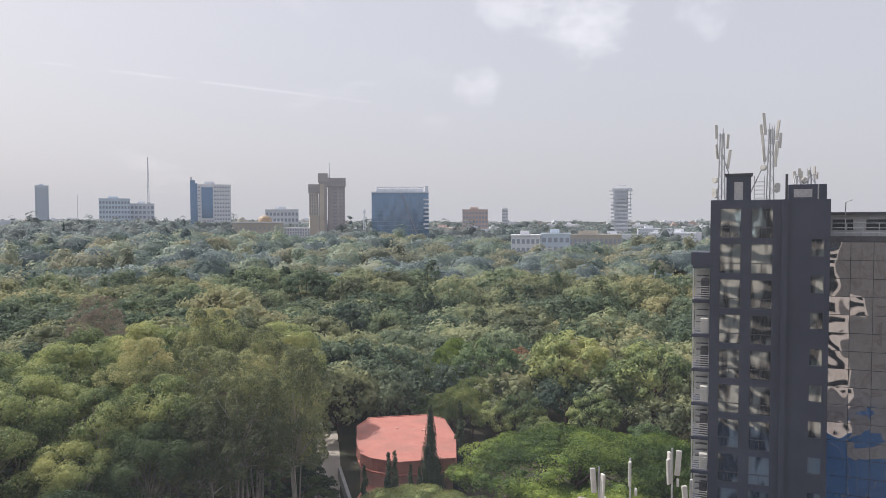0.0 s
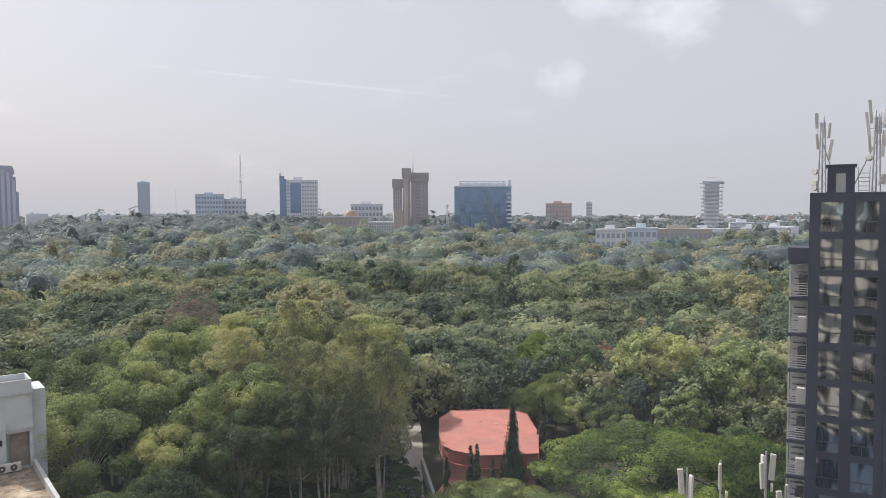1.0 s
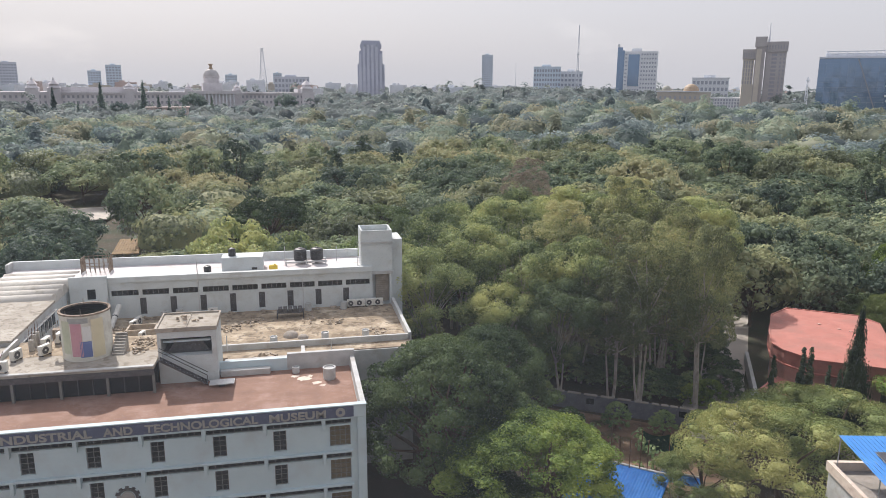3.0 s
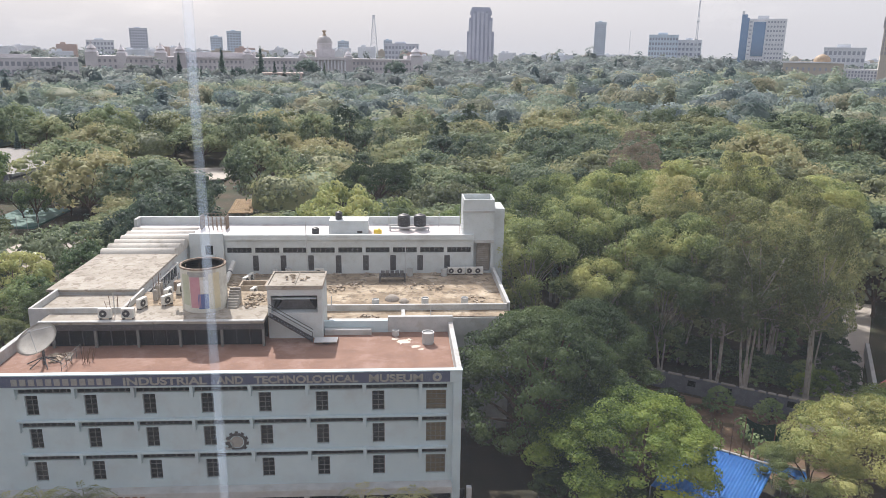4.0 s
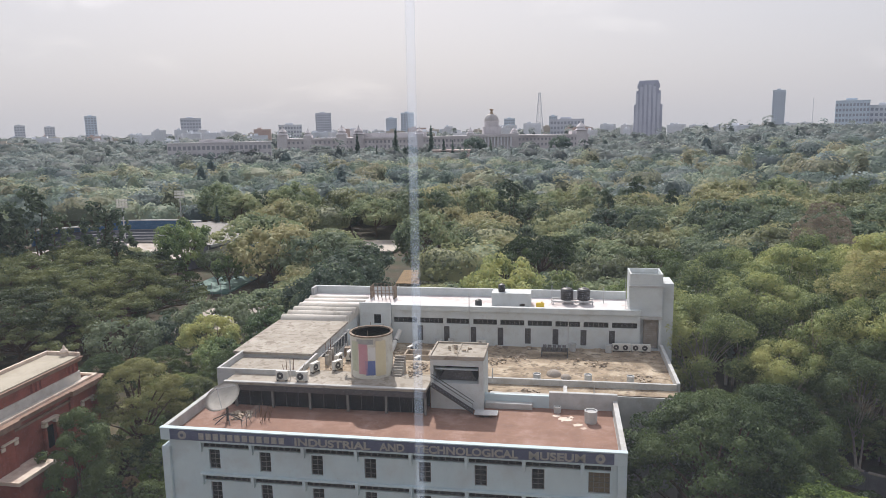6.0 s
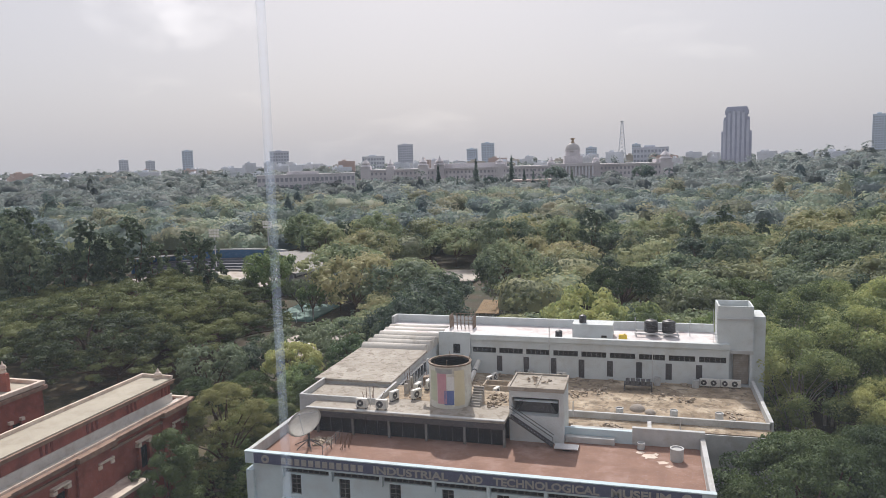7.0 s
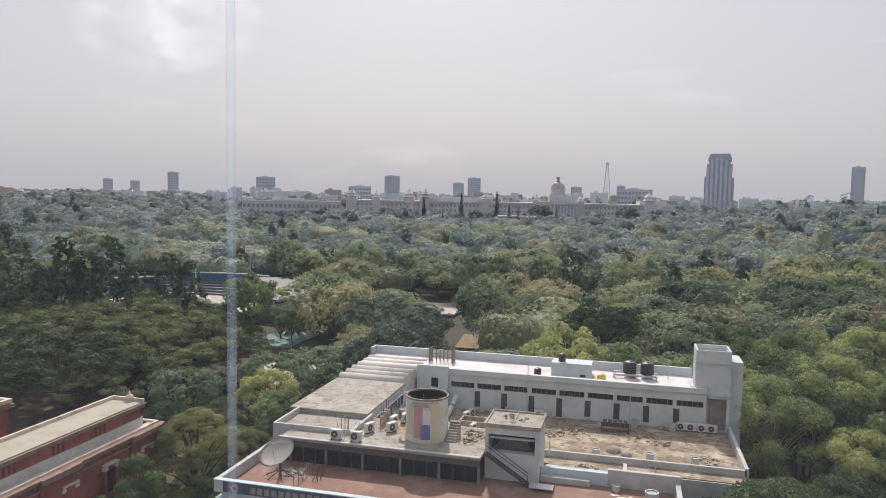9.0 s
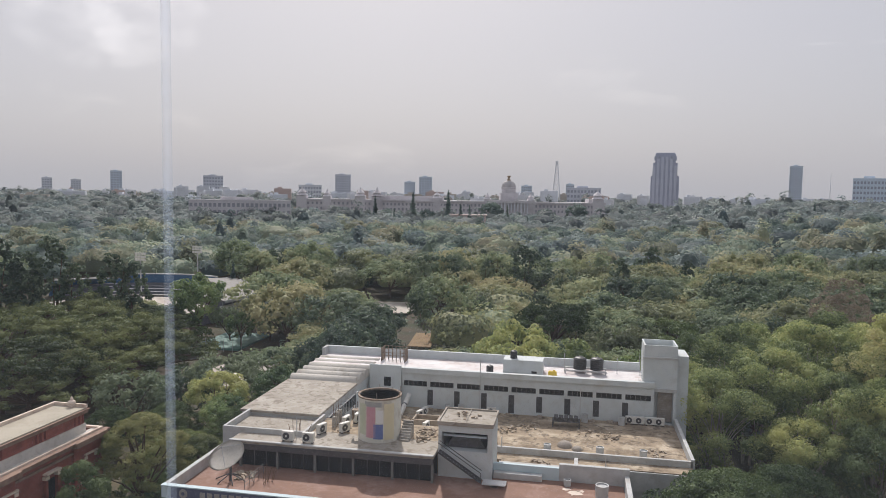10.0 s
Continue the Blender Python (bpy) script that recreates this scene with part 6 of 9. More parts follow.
def red_building():
    r = thing("red_library_building", pose(-62, 60, 0), "long red colonial building with cream cornices", "library")
    X1, X0, Y0, Y1 = -59.2, -63.3, 18.0, 77.0
    XL = X1 + 1.3
    part("upper_wall", boxes((X0, Y0, 12.5, X1, Y1, 15.8)), M["red_wall"], r)
    part("cornice", boxes((X0 - 0.35, Y0, 15.45, X1 + 0.35, Y1 + 0.35, 15.8), (X0 - 0.5, Y0, 15.8, X1 + 0.5, Y1 + 0.5, 15.95)), M["cornice"], r)
    part("roof", boxes((X0 - 0.2, Y0, 15.95, X1 + 0.2, Y1 + 0.2, 16.1)), M["pale_roof"], r, "pale flat roof")
    part("parapet", boxes((X0 - 0.3, Y0, 16.1, X0, Y1 + 0.3, 16.5), (X0, Y1, 16.1, X1 + 0.3, Y1 + 0.3, 16.5)), M["cream"], r)
    part("lower_wall", boxes((X0 - 2.4, Y0, 0, XL, Y1 + 1.6, 12.9)), M["red_wall"], r)
    part("ledge", boxes((X1, Y0, 12.9, XL, Y1 + 1.6, 13.1)), M["limewash"], r, "white sloping ledge")
    part("upstand", boxes((X1, Y0, 13.1, X1 + 0.14, Y1 + 0.15, 14.15), (X0, Y1, 13.1, X1, Y1 + 0.14, 14.15)), M["limewash"], r, "whitewashed upstand at the foot of the attic wall")
    part("string_course", boxes((XL, Y0, 11.7, XL + 0.28, Y1 + 1.85, 11.95), (XL, Y0, 6.1, XL + 0.30, Y1 + 1.85, 6.4)), M["cornice"], r)
    part("ledge_kerb", boxes((XL - 0.25, Y0, 13.1, XL + 0.05, Y1 + 1.7, 13.35), (X1 - 2, Y1 + 1.3, 13.1, XL - 0.25, Y1 + 1.7, 13.35)), M["cream"], r)
    part("cornice", boxes((XL, Y0, 12.55, XL + 0.50, Y1 + 2.1, 12.9), (XL + 0.05, Y0, 12.9, XL + 0.70, Y1 + 2.2, 13.1), (X0 - 2, Y1 + 1.6, 12.55, XL, Y1 + 2.1, 13.1)), M["cornice"], r)
    # broad piers that step the cornice forward
    for y in (31, 45, 59, 73):
        part("pier", boxes((XL, y, 0, XL + 0.35, y + 5.0, 12.6)), M["red_wall"], r)
        part("pier_cornice", boxes((XL + 0.40, y - 0.3, 12.5, XL + 1.00, y + 5.3, 13.12)), M["cornice"], r)
    for k in range(9):
        y = 24 + 6.4 * k
        for zb, hgt in ((7.6, 2.6), (1.4, 3.0)):
            w = part("window", boxes((XL - 0.04, y, zb, XL + 0.06, y + 1.3, zb + hgt)), M["pane"], r, "tall window with cream pilasters")
            for dy in (-0.45, 1.42):
                part("pilaster", boxes((XL, y + dy, zb - 0.2, XL + 0.38, y + dy + 0.34, zb + hgt + 0.2)), M["red_wall"], w)
                part("capital", boxes((XL, y + dy - 0.1, zb + hgt + 0.2, XL + 0.50, y + dy + 0.44, zb + hgt + 0.6)), M["cream"], w)
            part("hood", boxes((XL, y - 0.5, zb + hgt + 0.75, XL + 0.60, y + 1.8, zb + hgt + 0.95)), M["cream"], w)
        for dy in (0, 0.7, 1.4):
            # Flat strips; the recess shade is only their dark colour.
            part("attic_panel", boxes((X1 - 0.02, y + dy, 14.25, X1 + 0.05, y + dy + 0.3, 15.35)), M["red_recess_shade"], r)
    part("finial", lathe([(0.42, 16.1), (0.42, 16.35), (0.34, 16.4), (0.5, 16.6), (0.42, 16.85), (0.16, 17.0), (0.2, 17.1), (0.05, 17.45)], (-60.8, 76.9), 12), M["cream"], r)
    # porch by the conical tree
    part("porch", boxes((XL + 0.10, 61, 0, XL + 2.80, 66, 7.4)), M["red_wall"], r)
    part("porch_cornice", boxes((XL + 0.10, 60.7, 7.4, XL + 3.10, 66.3, 7.8)), M["cream"], r)
    # second block behind
    s = thing("red_pavilion", pose(-87.6, 71.8, 0), "red pavilion block with a curved gable and cream cornice", "pavilion")
    part("wall", boxes((-98.6, 59.8, 0, -82.2, 79.3, 12.6)), M["red_wall"], s)
    part("cornice", boxes((-99, 59.4, 12.6, -81.7, 79.8, 13.1)), M["cornice"], s)
    part("roof", boxes((-98.6, 59.8, 13.1, -82.2, 79.3, 13.3)), M["pale_roof"], s)
    part("rim", boxes((-82.5, 59.8, 13.3, -81.9, 79.6, 13.8), (-98.6, 79.1, 13.3, -82.5, 79.6, 13.8)), M["cream"], s)
    bm = bmesh.new()
    prof = [(-98.6, 13.3), (-84.1, 13.3), (-84.1, 15.8), (-85.6, 16.1), (-86.6, 15.6), (-88.6, 15.9), (-91.6, 17.4), (-94.6, 15.9), (-98.6, 15.6)]
    a, b = [bm.verts.new((x, 75.3, z)) for x, z in prof], [bm.verts.new((x, 75.9, z)) for x, z in prof]
    bm.faces.new(a)
    bm.faces.new(b[::-1])
    for i in range(len(prof)):
        j = (i + 1) % len(prof)
        bm.faces.new((a[j], a[i], b[i], b[j]))
    part("gable", bm, M["red_wall"], s)
    part("finial", lathe([(0.42, 15.9), (0.42, 16.2), (0.34, 16.3), (0.5, 16.55), (0.4, 16.9), (0.14, 17.1), (0.05, 17.5)], (-84.8, 75.6), 12), M["cream"], s)
    for k in range(3):
        y = 63.3 + 5.2 * k
        w = part("window", boxes((-82.22, y, 6.6, -82.15, y + 1.3, 9.2)), M["pane"], s)
        for dy in (-0.45, 1.42):
            part("pilaster", boxes((-82.2, y + dy, 6.4, -81.85, y + dy + 0.34, 9.5)), M["red_wall"], w)
            part("capital", boxes((-82.2, y + dy - 0.1, 9.5, -81.7, y + dy + 0.44, 9.9)), M["cream"], w)


red_building()


def garden_shelter():
    """Tiled lean-to and a shallow round pool behind the museum."""
    g = thing("garden_shelter", pose(-40.5, 185, 0), "small garden shelter with a tan tiled roof", "shelter")
    bm = bmesh.new()
    lo, hi = [(-43.0, 180.6, 3.3), (-36.8, 180.6, 3.3)], [(-42.6, 189.2, 5.2), (-37.4, 189.2, 5.2)]
    v = [bm.verts.new(p) for p in (*lo, hi[1], hi[0])] + [bm.verts.new((x, y, z - 0.18)) for x, y, z in (*lo, hi[1], hi[0])]
    for q in ((0, 1, 2, 3), (7, 6, 5, 4), (0, 4, 5, 1), (1, 5, 6, 2), (2, 6, 7, 3), (3, 7, 4, 0)):
        bm.faces.new([v[i] for i in q])
    part("roof", bm, M["shelter_tile"], g)
    for k in range(9):
        x = -42.7 + 0.7 * k
        part("roof_rib", tube([(x, 180.6, 3.36), (x * 0.86 - 5.6, 189.1, 5.26)], [0.07, 0.07], 6), M["shelter_tile"], g)
    base = land(-40, 185)
    for x, y, z in ((-42.4, 181.4, 3.3), (-37.5, 181.4, 3.3), (-42.0, 188.6, 4.9), (-38.0, 188.6, 4.9)):
        part("post", tube([(x, y, base), (x, y, z)], [0.12, 0.12], 8), M["concrete"], g)
    p = thing("garden_pool", pose(-21.5, 196, land(-21, 196)), "shallow pale blue garden pool with a concrete rim", "pool")
    z = land(-21, 196) + 0.55
    ring = [(4.6 * math.cos(k * math.tau / 28), 7.2 * math.sin(k * math.tau / 28)) for k in range(28)]
    part("basin", prism([(-21.5 + x, 196 + y) for x, y in ring], z - 0.9, z), M["concrete"], p)
    part("water", prism([(-21.5 + x * 0.93, 196 + y * 0.95) for x, y in ring], z, z + 0.02), M["pool_blue"], p, "still pale blue water")
    for y in (192.0, 196.5):
        part("pipe", tube([(-34.0, y - 8, z + 0.2), (-26.2, y - 4, z + 0.3)], [0.16, 0.16], 8), M["concrete"], p)


garden_shelter()


# ================= stadium and court =================
def ring_wall(cx, cy, a0, a1, profile, n=28, squash=1.0):
    """A closed profile of (radius, z) swept round a part of an oval."""
    bm = bmesh.new()
    rows = []
    for k in range(n + 1):
        a = radians(a0 + (a1 - a0) * k / n)
        rows.append([bm.verts.new((cx + r * math.cos(a), cy + r * math.sin(a) * squash, z)) for r, z in profile])
    m = len(profile)
    for p, q in zip(rows, rows[1:]):
        for i in range(m):
            bm.faces.new((p[i], q[i], q[(i + 1) % m], p[(i + 1) % m]))
    bm.faces.new(rows[0])
    bm.faces.new(rows[-1][::-1])
    return bm


def stadium():
    s = thing("stadium", pose(-160, 224, land(-160, 224)), "small sunken stadium with a curved grey stand roof and blue screens", "stadium")
    z = land(-150, 235)
    cx, cy = -160.0, 222.0
    part("stand_roof", ring_wall(cx, cy, -12, 68, [(35.5, z + 8.3), (50.5, z + 7.2), (50.5, z + 6.8), (35.5, z + 7.9)]), M["stand_roof"], s, "grey-brown curved stand roof")
    part("roof_edge", ring_wall(cx, cy, -12, 68, [(50.5, z + 6.5), (50.9, z + 6.5), (50.9, z + 7.35), (50.5, z + 7.35)]), M["white_dirty"], s)
    part("stand_wall", ring_wall(cx, cy, -12, 68, [(48.4, z), (49.0, z), (49.0, z + 4.0), (48.4, z + 4.0)]), M["shaded_blue_grey"], s, "blue-grey outer wall")
    part("stand_band", ring_wall(cx, cy, -12, 68, [(48.5, z + 4.0), (49.3, z + 4.0), (49.3, z + 5.3), (48.5, z + 5.3)]), M["ac_white"], s, "white band under the stand roof")
    for k in range(14):
        a = radians(-11 + 78 * k / 13)
        x, y = cx + 48.8 * math.cos(a), cy + 48.8 * math.sin(a)
        part("stand_post", tube([(x, y, z), (x, y, z + 6.9)], 0.22, 6), M["steel"], s)
    for k in range(5):
        # Steps above the first take the dark colour as painted shade.
        part("seating_step", ring_wall(cx, cy, -22, 150, [(34 + 2.6 * k, z), (36.6 + 2.6 * k, z), (36.6 + 2.6 * k, z + 1.0 + 0.8 * k), (34 + 2.6 * k, z + 1.0 + 0.8 * k)]), M["stand_roof" if k < 1 else "shaded_blue_grey"], s)
    part("blue_screen", ring_wall(cx, cy, 68.2, 118, [(47.0, z), (47.5, z), (47.5, z + 7.6), (47.0, z + 7.6)]), M["blue_screen"], s, "dark blue screen wall")
    part("screen_cap", ring_wall(cx, cy, 68.2, 118, [(46.8, z + 7.6), (47.8, z + 7.6), (47.8, z + 8.0), (46.8, z + 8.0)]), M["white_dirty"], s)
    part("blue_screen", ring_wall(cx, cy, 118.2, 152, [(47.0, z), (47.5, z), (47.5, z + 6.0), (47.0, z + 6.0)]), M["blue_screen"], s)
    part("side_roof", ring_wall(cx, cy, 126, 152, [(38.0, z + 7.6), (48.0, z + 6.6), (48.0, z + 6.2), (38.0, z + 7.2)]), M["white_dirty"], s, "pale sheet roof of the far stand")
    part("field", lathe([(33.5, z + 0.1), (33.5, z + 0.3)], (cx, cy), 40), M["pave"], s)
    for x, y in ((-158, 238), (-155, 273)):
        lz = land(x, y)
        m = thing("floodlight_mast", pose(x, y, lz), "grey floodlight mast with a rack of lamps", "floodlight", "stadium floodlights")
        part("pole", tube([(x, y, lz), (x, y, lz + 16.5)], [0.35, 0.2], 8), M["steel"], m)
        for i in range(4):
            for j in range(3):
                part("lamp", boxes((x - 2.2 + 1.15 * i, y - 0.3, lz + 16.2 + 1.1 * j, x - 1.3 + 1.15 * i, y, lz + 17.0 + 1.1 * j)), M["ac_white"], m)
    c = thing("sports_court", pose(-96, 188, land(-96, 188)), "green sports court behind a mesh fence", "court")
    z = land(-96, 188)
    part("surface", boxes((-103, 177, z, -89, 199, z + 0.5)), M["court"], c)
    for k in range(8):
        x = -105 + 18 * k / 7
        part("post", tube([(x, 175, z), (x, 175, z + 3.5)], 0.06, 5), M["steel"], c)
    k = thing("kiosk", pose(-105, 242, land(-105, 242)), "small white kiosk with a flat roof", "kiosk")
    z = land(-105, 242)
    part("wall", boxes((-110, 240, z, -99, 244, z + 3.2)), M["white"], k)
    part("roof", boxes((-111, 239, z + 3.2, -98, 245, z + 3.6)), M["white"], k)
    for i in range(3):
        # Dark panels on the solid wall give the openings' shade.
        part("opening", boxes((-109.3 + 3.6 * i, 239.9, z + 0.8, -106.9 + 3.6 * i, 240.02, z + 2.6)), M["opening_shade"], k)


M["blue_screen"] = surface("blue_screen", (0.035, 0.10, 0.20), (0.055, 0.14, 0.26), 0.6, 0.6, 0.05)
M["stand_roof"] = surface("stand_roof_sheet", (0.13, 0.122, 0.115), (0.19, 0.178, 0.165), 0.3, 0.7, 0.05)
M["court"] = surface("court_green", (0.09, 0.19, 0.165), (0.13, 0.24, 0.21), 0.5, 0.7, 0.05)
stadium()


# ================= antennas on a low roof near by =================
def low_roof_antennas():
    b = thing("low_office_building", pose(49, 27, 0), "flat-roofed low office building carrying antennas", "office building")
    part("wall", prism([(41, 31), (44, 22), (53, 24), (50, 34)], 0, 19.4), M["concrete"], b)
    part("roof", prism([(40.6, 31.3), (43.7, 21.5), (53.4, 23.7), (50.2, 34.4)], 19.4, 19.6), M["roof_grey"], b)
    for x, y, top, panels in ((46.3, 29.9, 24.2, 2), (47.6, 28.0, 25.0, 1), (49.1, 25.4, 26.0, 3), (50.6, 24.7, 23.4, 2)):
        a = thing("panel_antenna_pole", pose(x, y, 19.6), "pole with white panel antennas and a small dish", "antenna", "low roof antennas")
        part("pole", tube([(x, y, 19.6), (x, y, top)], 0.07, 6), M["steel"], a)
        for k in range(panels):
            g = 2.1 * k + x
            ob = part("panel_antenna", boxes((-0.2, -0.1, 0, 0.2, 0.1, 1.9), bevel=0.04), M["ac_white"], a)
            ob.matrix_basis = pose(x + 0.35 * math.cos(g), y + 0.35 * math.sin(g), top - 2.0 - 0.3 * k, 0, 4, math.degrees(g))
        part("dish_antenna", tube([(x + 0.3, y - 0.2, top - 2.6), (x + 0.38, y - 0.35, top - 2.6)], [0.33, 0.28], 14), M["ac_white"], a)


low_roof_antennas()


def car(x, y, z, turn, key, label):
    c = thing("parked_car", pose(0, 0, 0), label, "car", "cars parked under the trees")
    bm = bmesh.new()
    prof = [(-2.1, 0.35), (2.1, 0.35), (2.1, 0.75), (1.25, 0.88), (0.55, 1.42), (-1.25, 1.42), (-1.95, 0.92), (-2.1, 0.85)]
    l, r = [bm.verts.new((u, -0.82, w)) for u, w in prof], [bm.verts.new((u, 0.82, w)) for u, w in prof]
    bm.faces.new(l)
    bm.faces.new(r[::-1])
    for i in range(len(prof)):
        j = (i + 1) % len(prof)
        bm.faces.new((l[j], l[i], r[i], r[j]))
    part("body", bm, M[key], c)
    part("window", boxes((-1.2, -0.84, 0.95, 0.6, 0.84, 1.34)), M["pane"], c)
    for u in (-1.3, 1.3):
        for w in (-0.8, 0.8):
            part("wheel", tube([(u, w - 0.1, 0.32), (u, w + 0.1, 0.32)], 0.32, 14), M["black_tank"], c)
    c.matrix_basis = pose(x, y, z, 0, 0, turn)


for x, y, turn, key in ((-77.5, 147, 20, "ac_white"), (-78.5, 151, 20, "ac_white"), (-80, 155.5, 18, "steel_dark"), (-78.8, 163, 12, "ac_white"), (-77, 168, 15, "red_wall")):
    car(x, y, 0.08, turn, key, {"ac_white": "white hatchback parked under the trees", "steel_dark": "dark grey car parked under the trees", "red_wall": "red car parked under the trees"}[key])
for x, y, turn, key in ((66.0, 95.5, 55, "steel_dark"),):
    car(x, y, 0.05, turn, key, {"ac_white": "white car parked on the park road", "steel_dark": "dark car parked on the park road"}[key])

# ================= distant buildings =================
def at(bearing, dist):
    a = radians(bearing)
    return Vector((dist * math.sin(a), dist * math.cos(a), 0))


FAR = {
    # Grey, dark, pale blue and pane tones are lifted for distance haze.
    "far_grey": surface("far_grey_hazed_render", (0.68, 0.71, 0.76), (0.77, 0.79, 0.84), 0.05, 0.85, 0.0),
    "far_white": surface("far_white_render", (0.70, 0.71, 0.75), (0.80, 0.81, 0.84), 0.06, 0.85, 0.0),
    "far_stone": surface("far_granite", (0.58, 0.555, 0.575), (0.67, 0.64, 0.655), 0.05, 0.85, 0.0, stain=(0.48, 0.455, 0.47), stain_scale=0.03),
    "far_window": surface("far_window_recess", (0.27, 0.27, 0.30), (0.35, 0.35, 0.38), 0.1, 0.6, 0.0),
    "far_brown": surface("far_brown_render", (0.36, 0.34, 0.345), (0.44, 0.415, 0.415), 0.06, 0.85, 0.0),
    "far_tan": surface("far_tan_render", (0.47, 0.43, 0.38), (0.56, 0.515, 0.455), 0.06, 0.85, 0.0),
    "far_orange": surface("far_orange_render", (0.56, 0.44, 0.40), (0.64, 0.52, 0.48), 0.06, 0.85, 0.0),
    "far_dark": surface("far_dark_hazed_render", (0.60, 0.62, 0.69), (0.68, 0.70, 0.77), 0.05, 0.8, 0.0),
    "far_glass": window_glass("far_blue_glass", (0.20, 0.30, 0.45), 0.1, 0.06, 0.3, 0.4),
    "far_pale_blue": surface("far_blue_hazed_glass", (0.58, 0.66, 0.76), (0.68, 0.76, 0.85), 0.08, 0.4, 0.0),
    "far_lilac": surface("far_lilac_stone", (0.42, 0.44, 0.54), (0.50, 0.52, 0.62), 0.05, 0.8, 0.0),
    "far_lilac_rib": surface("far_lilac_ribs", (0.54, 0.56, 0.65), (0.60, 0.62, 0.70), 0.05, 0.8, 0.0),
    "far_pane_hazed": window_glass("far_pane_hazed", (0.37, 0.40, 0.47), 0.35),
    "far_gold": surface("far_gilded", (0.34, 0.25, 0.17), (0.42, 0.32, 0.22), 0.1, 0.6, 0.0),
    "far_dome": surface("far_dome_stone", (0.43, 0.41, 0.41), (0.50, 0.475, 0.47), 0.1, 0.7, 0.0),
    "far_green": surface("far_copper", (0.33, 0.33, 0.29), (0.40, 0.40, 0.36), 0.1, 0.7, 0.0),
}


def facing(bearing, dist, z=None):
    p = at(bearing, dist)
    p.z = land(p.x, p.y) - 1.0 if z is None else z
    return Matrix.Translation(p) @ pose(0, 0, 0, 0, 0, -bearing)


def windows_grid(b, m, name, x0, x1, z0, z1, nx, nz, w, h, y, key="far_pane_hazed"):
    me = mesh_of(name, boxes((-w / 2, -0.15, -h / 2, w / 2, 0.15, h / 2)), FAR[key])
    for i in range(nx):
        for j in range(nz):
            o = shared(name, me, b, (0, 0, 0))
            o.matrix_basis = m @ pose(x0 + (x1 - x0) * (i + 0.5) / nx, y, z0 + (z1 - z0) * (j + 0.5) / nz)


def fpart(b, m, name, bm, key, label=""):
    o = part(name, bm, FAR[key] if key in FAR else M[key], b, label)
    o.matrix_basis = m
    return o


def slab(name, label, category, bearing, dist, width, top, depth, key, nx=0, nz=0, glass="far_pane_hazed", turn=0.0, rim=True):
    """A plain far block with window rows and a parapet; front face towards the park."""
    m = facing(bearing, dist) @ pose(0, 0, 0, 0, 0, turn)
    z0 = m.translation.z
    h = top - z0
    b = thing(name, m, label, category, "skyline")
    w = width / 2
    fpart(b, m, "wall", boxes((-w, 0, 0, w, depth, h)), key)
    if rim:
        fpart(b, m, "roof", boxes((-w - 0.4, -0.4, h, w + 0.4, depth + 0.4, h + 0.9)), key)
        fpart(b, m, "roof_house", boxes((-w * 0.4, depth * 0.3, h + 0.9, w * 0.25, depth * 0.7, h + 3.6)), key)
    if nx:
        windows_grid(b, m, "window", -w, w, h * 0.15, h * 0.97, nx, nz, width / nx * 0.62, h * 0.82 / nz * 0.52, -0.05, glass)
    return b, m, h


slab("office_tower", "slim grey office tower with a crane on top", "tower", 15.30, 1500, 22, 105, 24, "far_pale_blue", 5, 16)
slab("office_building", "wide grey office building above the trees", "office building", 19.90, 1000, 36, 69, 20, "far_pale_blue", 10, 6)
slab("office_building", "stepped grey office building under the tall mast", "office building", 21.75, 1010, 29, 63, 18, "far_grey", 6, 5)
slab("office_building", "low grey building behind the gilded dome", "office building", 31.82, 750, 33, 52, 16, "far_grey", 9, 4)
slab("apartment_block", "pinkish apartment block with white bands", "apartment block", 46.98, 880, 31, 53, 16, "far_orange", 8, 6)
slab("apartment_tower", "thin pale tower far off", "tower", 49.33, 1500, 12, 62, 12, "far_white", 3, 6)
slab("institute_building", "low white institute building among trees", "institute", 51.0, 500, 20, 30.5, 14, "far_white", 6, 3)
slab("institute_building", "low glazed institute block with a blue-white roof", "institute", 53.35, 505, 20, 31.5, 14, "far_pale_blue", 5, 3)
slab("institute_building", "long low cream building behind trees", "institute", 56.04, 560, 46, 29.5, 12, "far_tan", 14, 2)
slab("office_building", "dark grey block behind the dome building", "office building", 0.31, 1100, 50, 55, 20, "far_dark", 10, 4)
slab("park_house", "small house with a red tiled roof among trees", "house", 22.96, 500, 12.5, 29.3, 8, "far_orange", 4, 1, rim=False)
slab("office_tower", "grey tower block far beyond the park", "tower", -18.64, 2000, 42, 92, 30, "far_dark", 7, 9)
slab("office_tower", "twin tower far beyond the park, tinted blue-grey for haze", "tower", -13.38, 1800, 27, 72, 24, "far_pale_blue", 5, 8)
slab("office_tower", "twin tower far beyond the park, tinted blue-grey for haze", "tower", -12.13, 1800, 32, 85, 24, "far_pale_blue", 5, 9)
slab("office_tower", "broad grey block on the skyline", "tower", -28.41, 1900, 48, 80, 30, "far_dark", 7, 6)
slab("office_tower", "slender tower on the skyline, paled for haze", "tower", -35.11, 2300, 31, 96, 26, "far_pale_blue", 4, 9)
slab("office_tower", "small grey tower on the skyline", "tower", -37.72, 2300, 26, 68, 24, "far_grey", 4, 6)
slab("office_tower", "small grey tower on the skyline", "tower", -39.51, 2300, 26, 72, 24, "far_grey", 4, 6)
slab("office_tower", "block behind the domed building, paled for haze", "tower", -4.13, 1900, 28, 68, 24, "far_pale_blue", 5, 6)
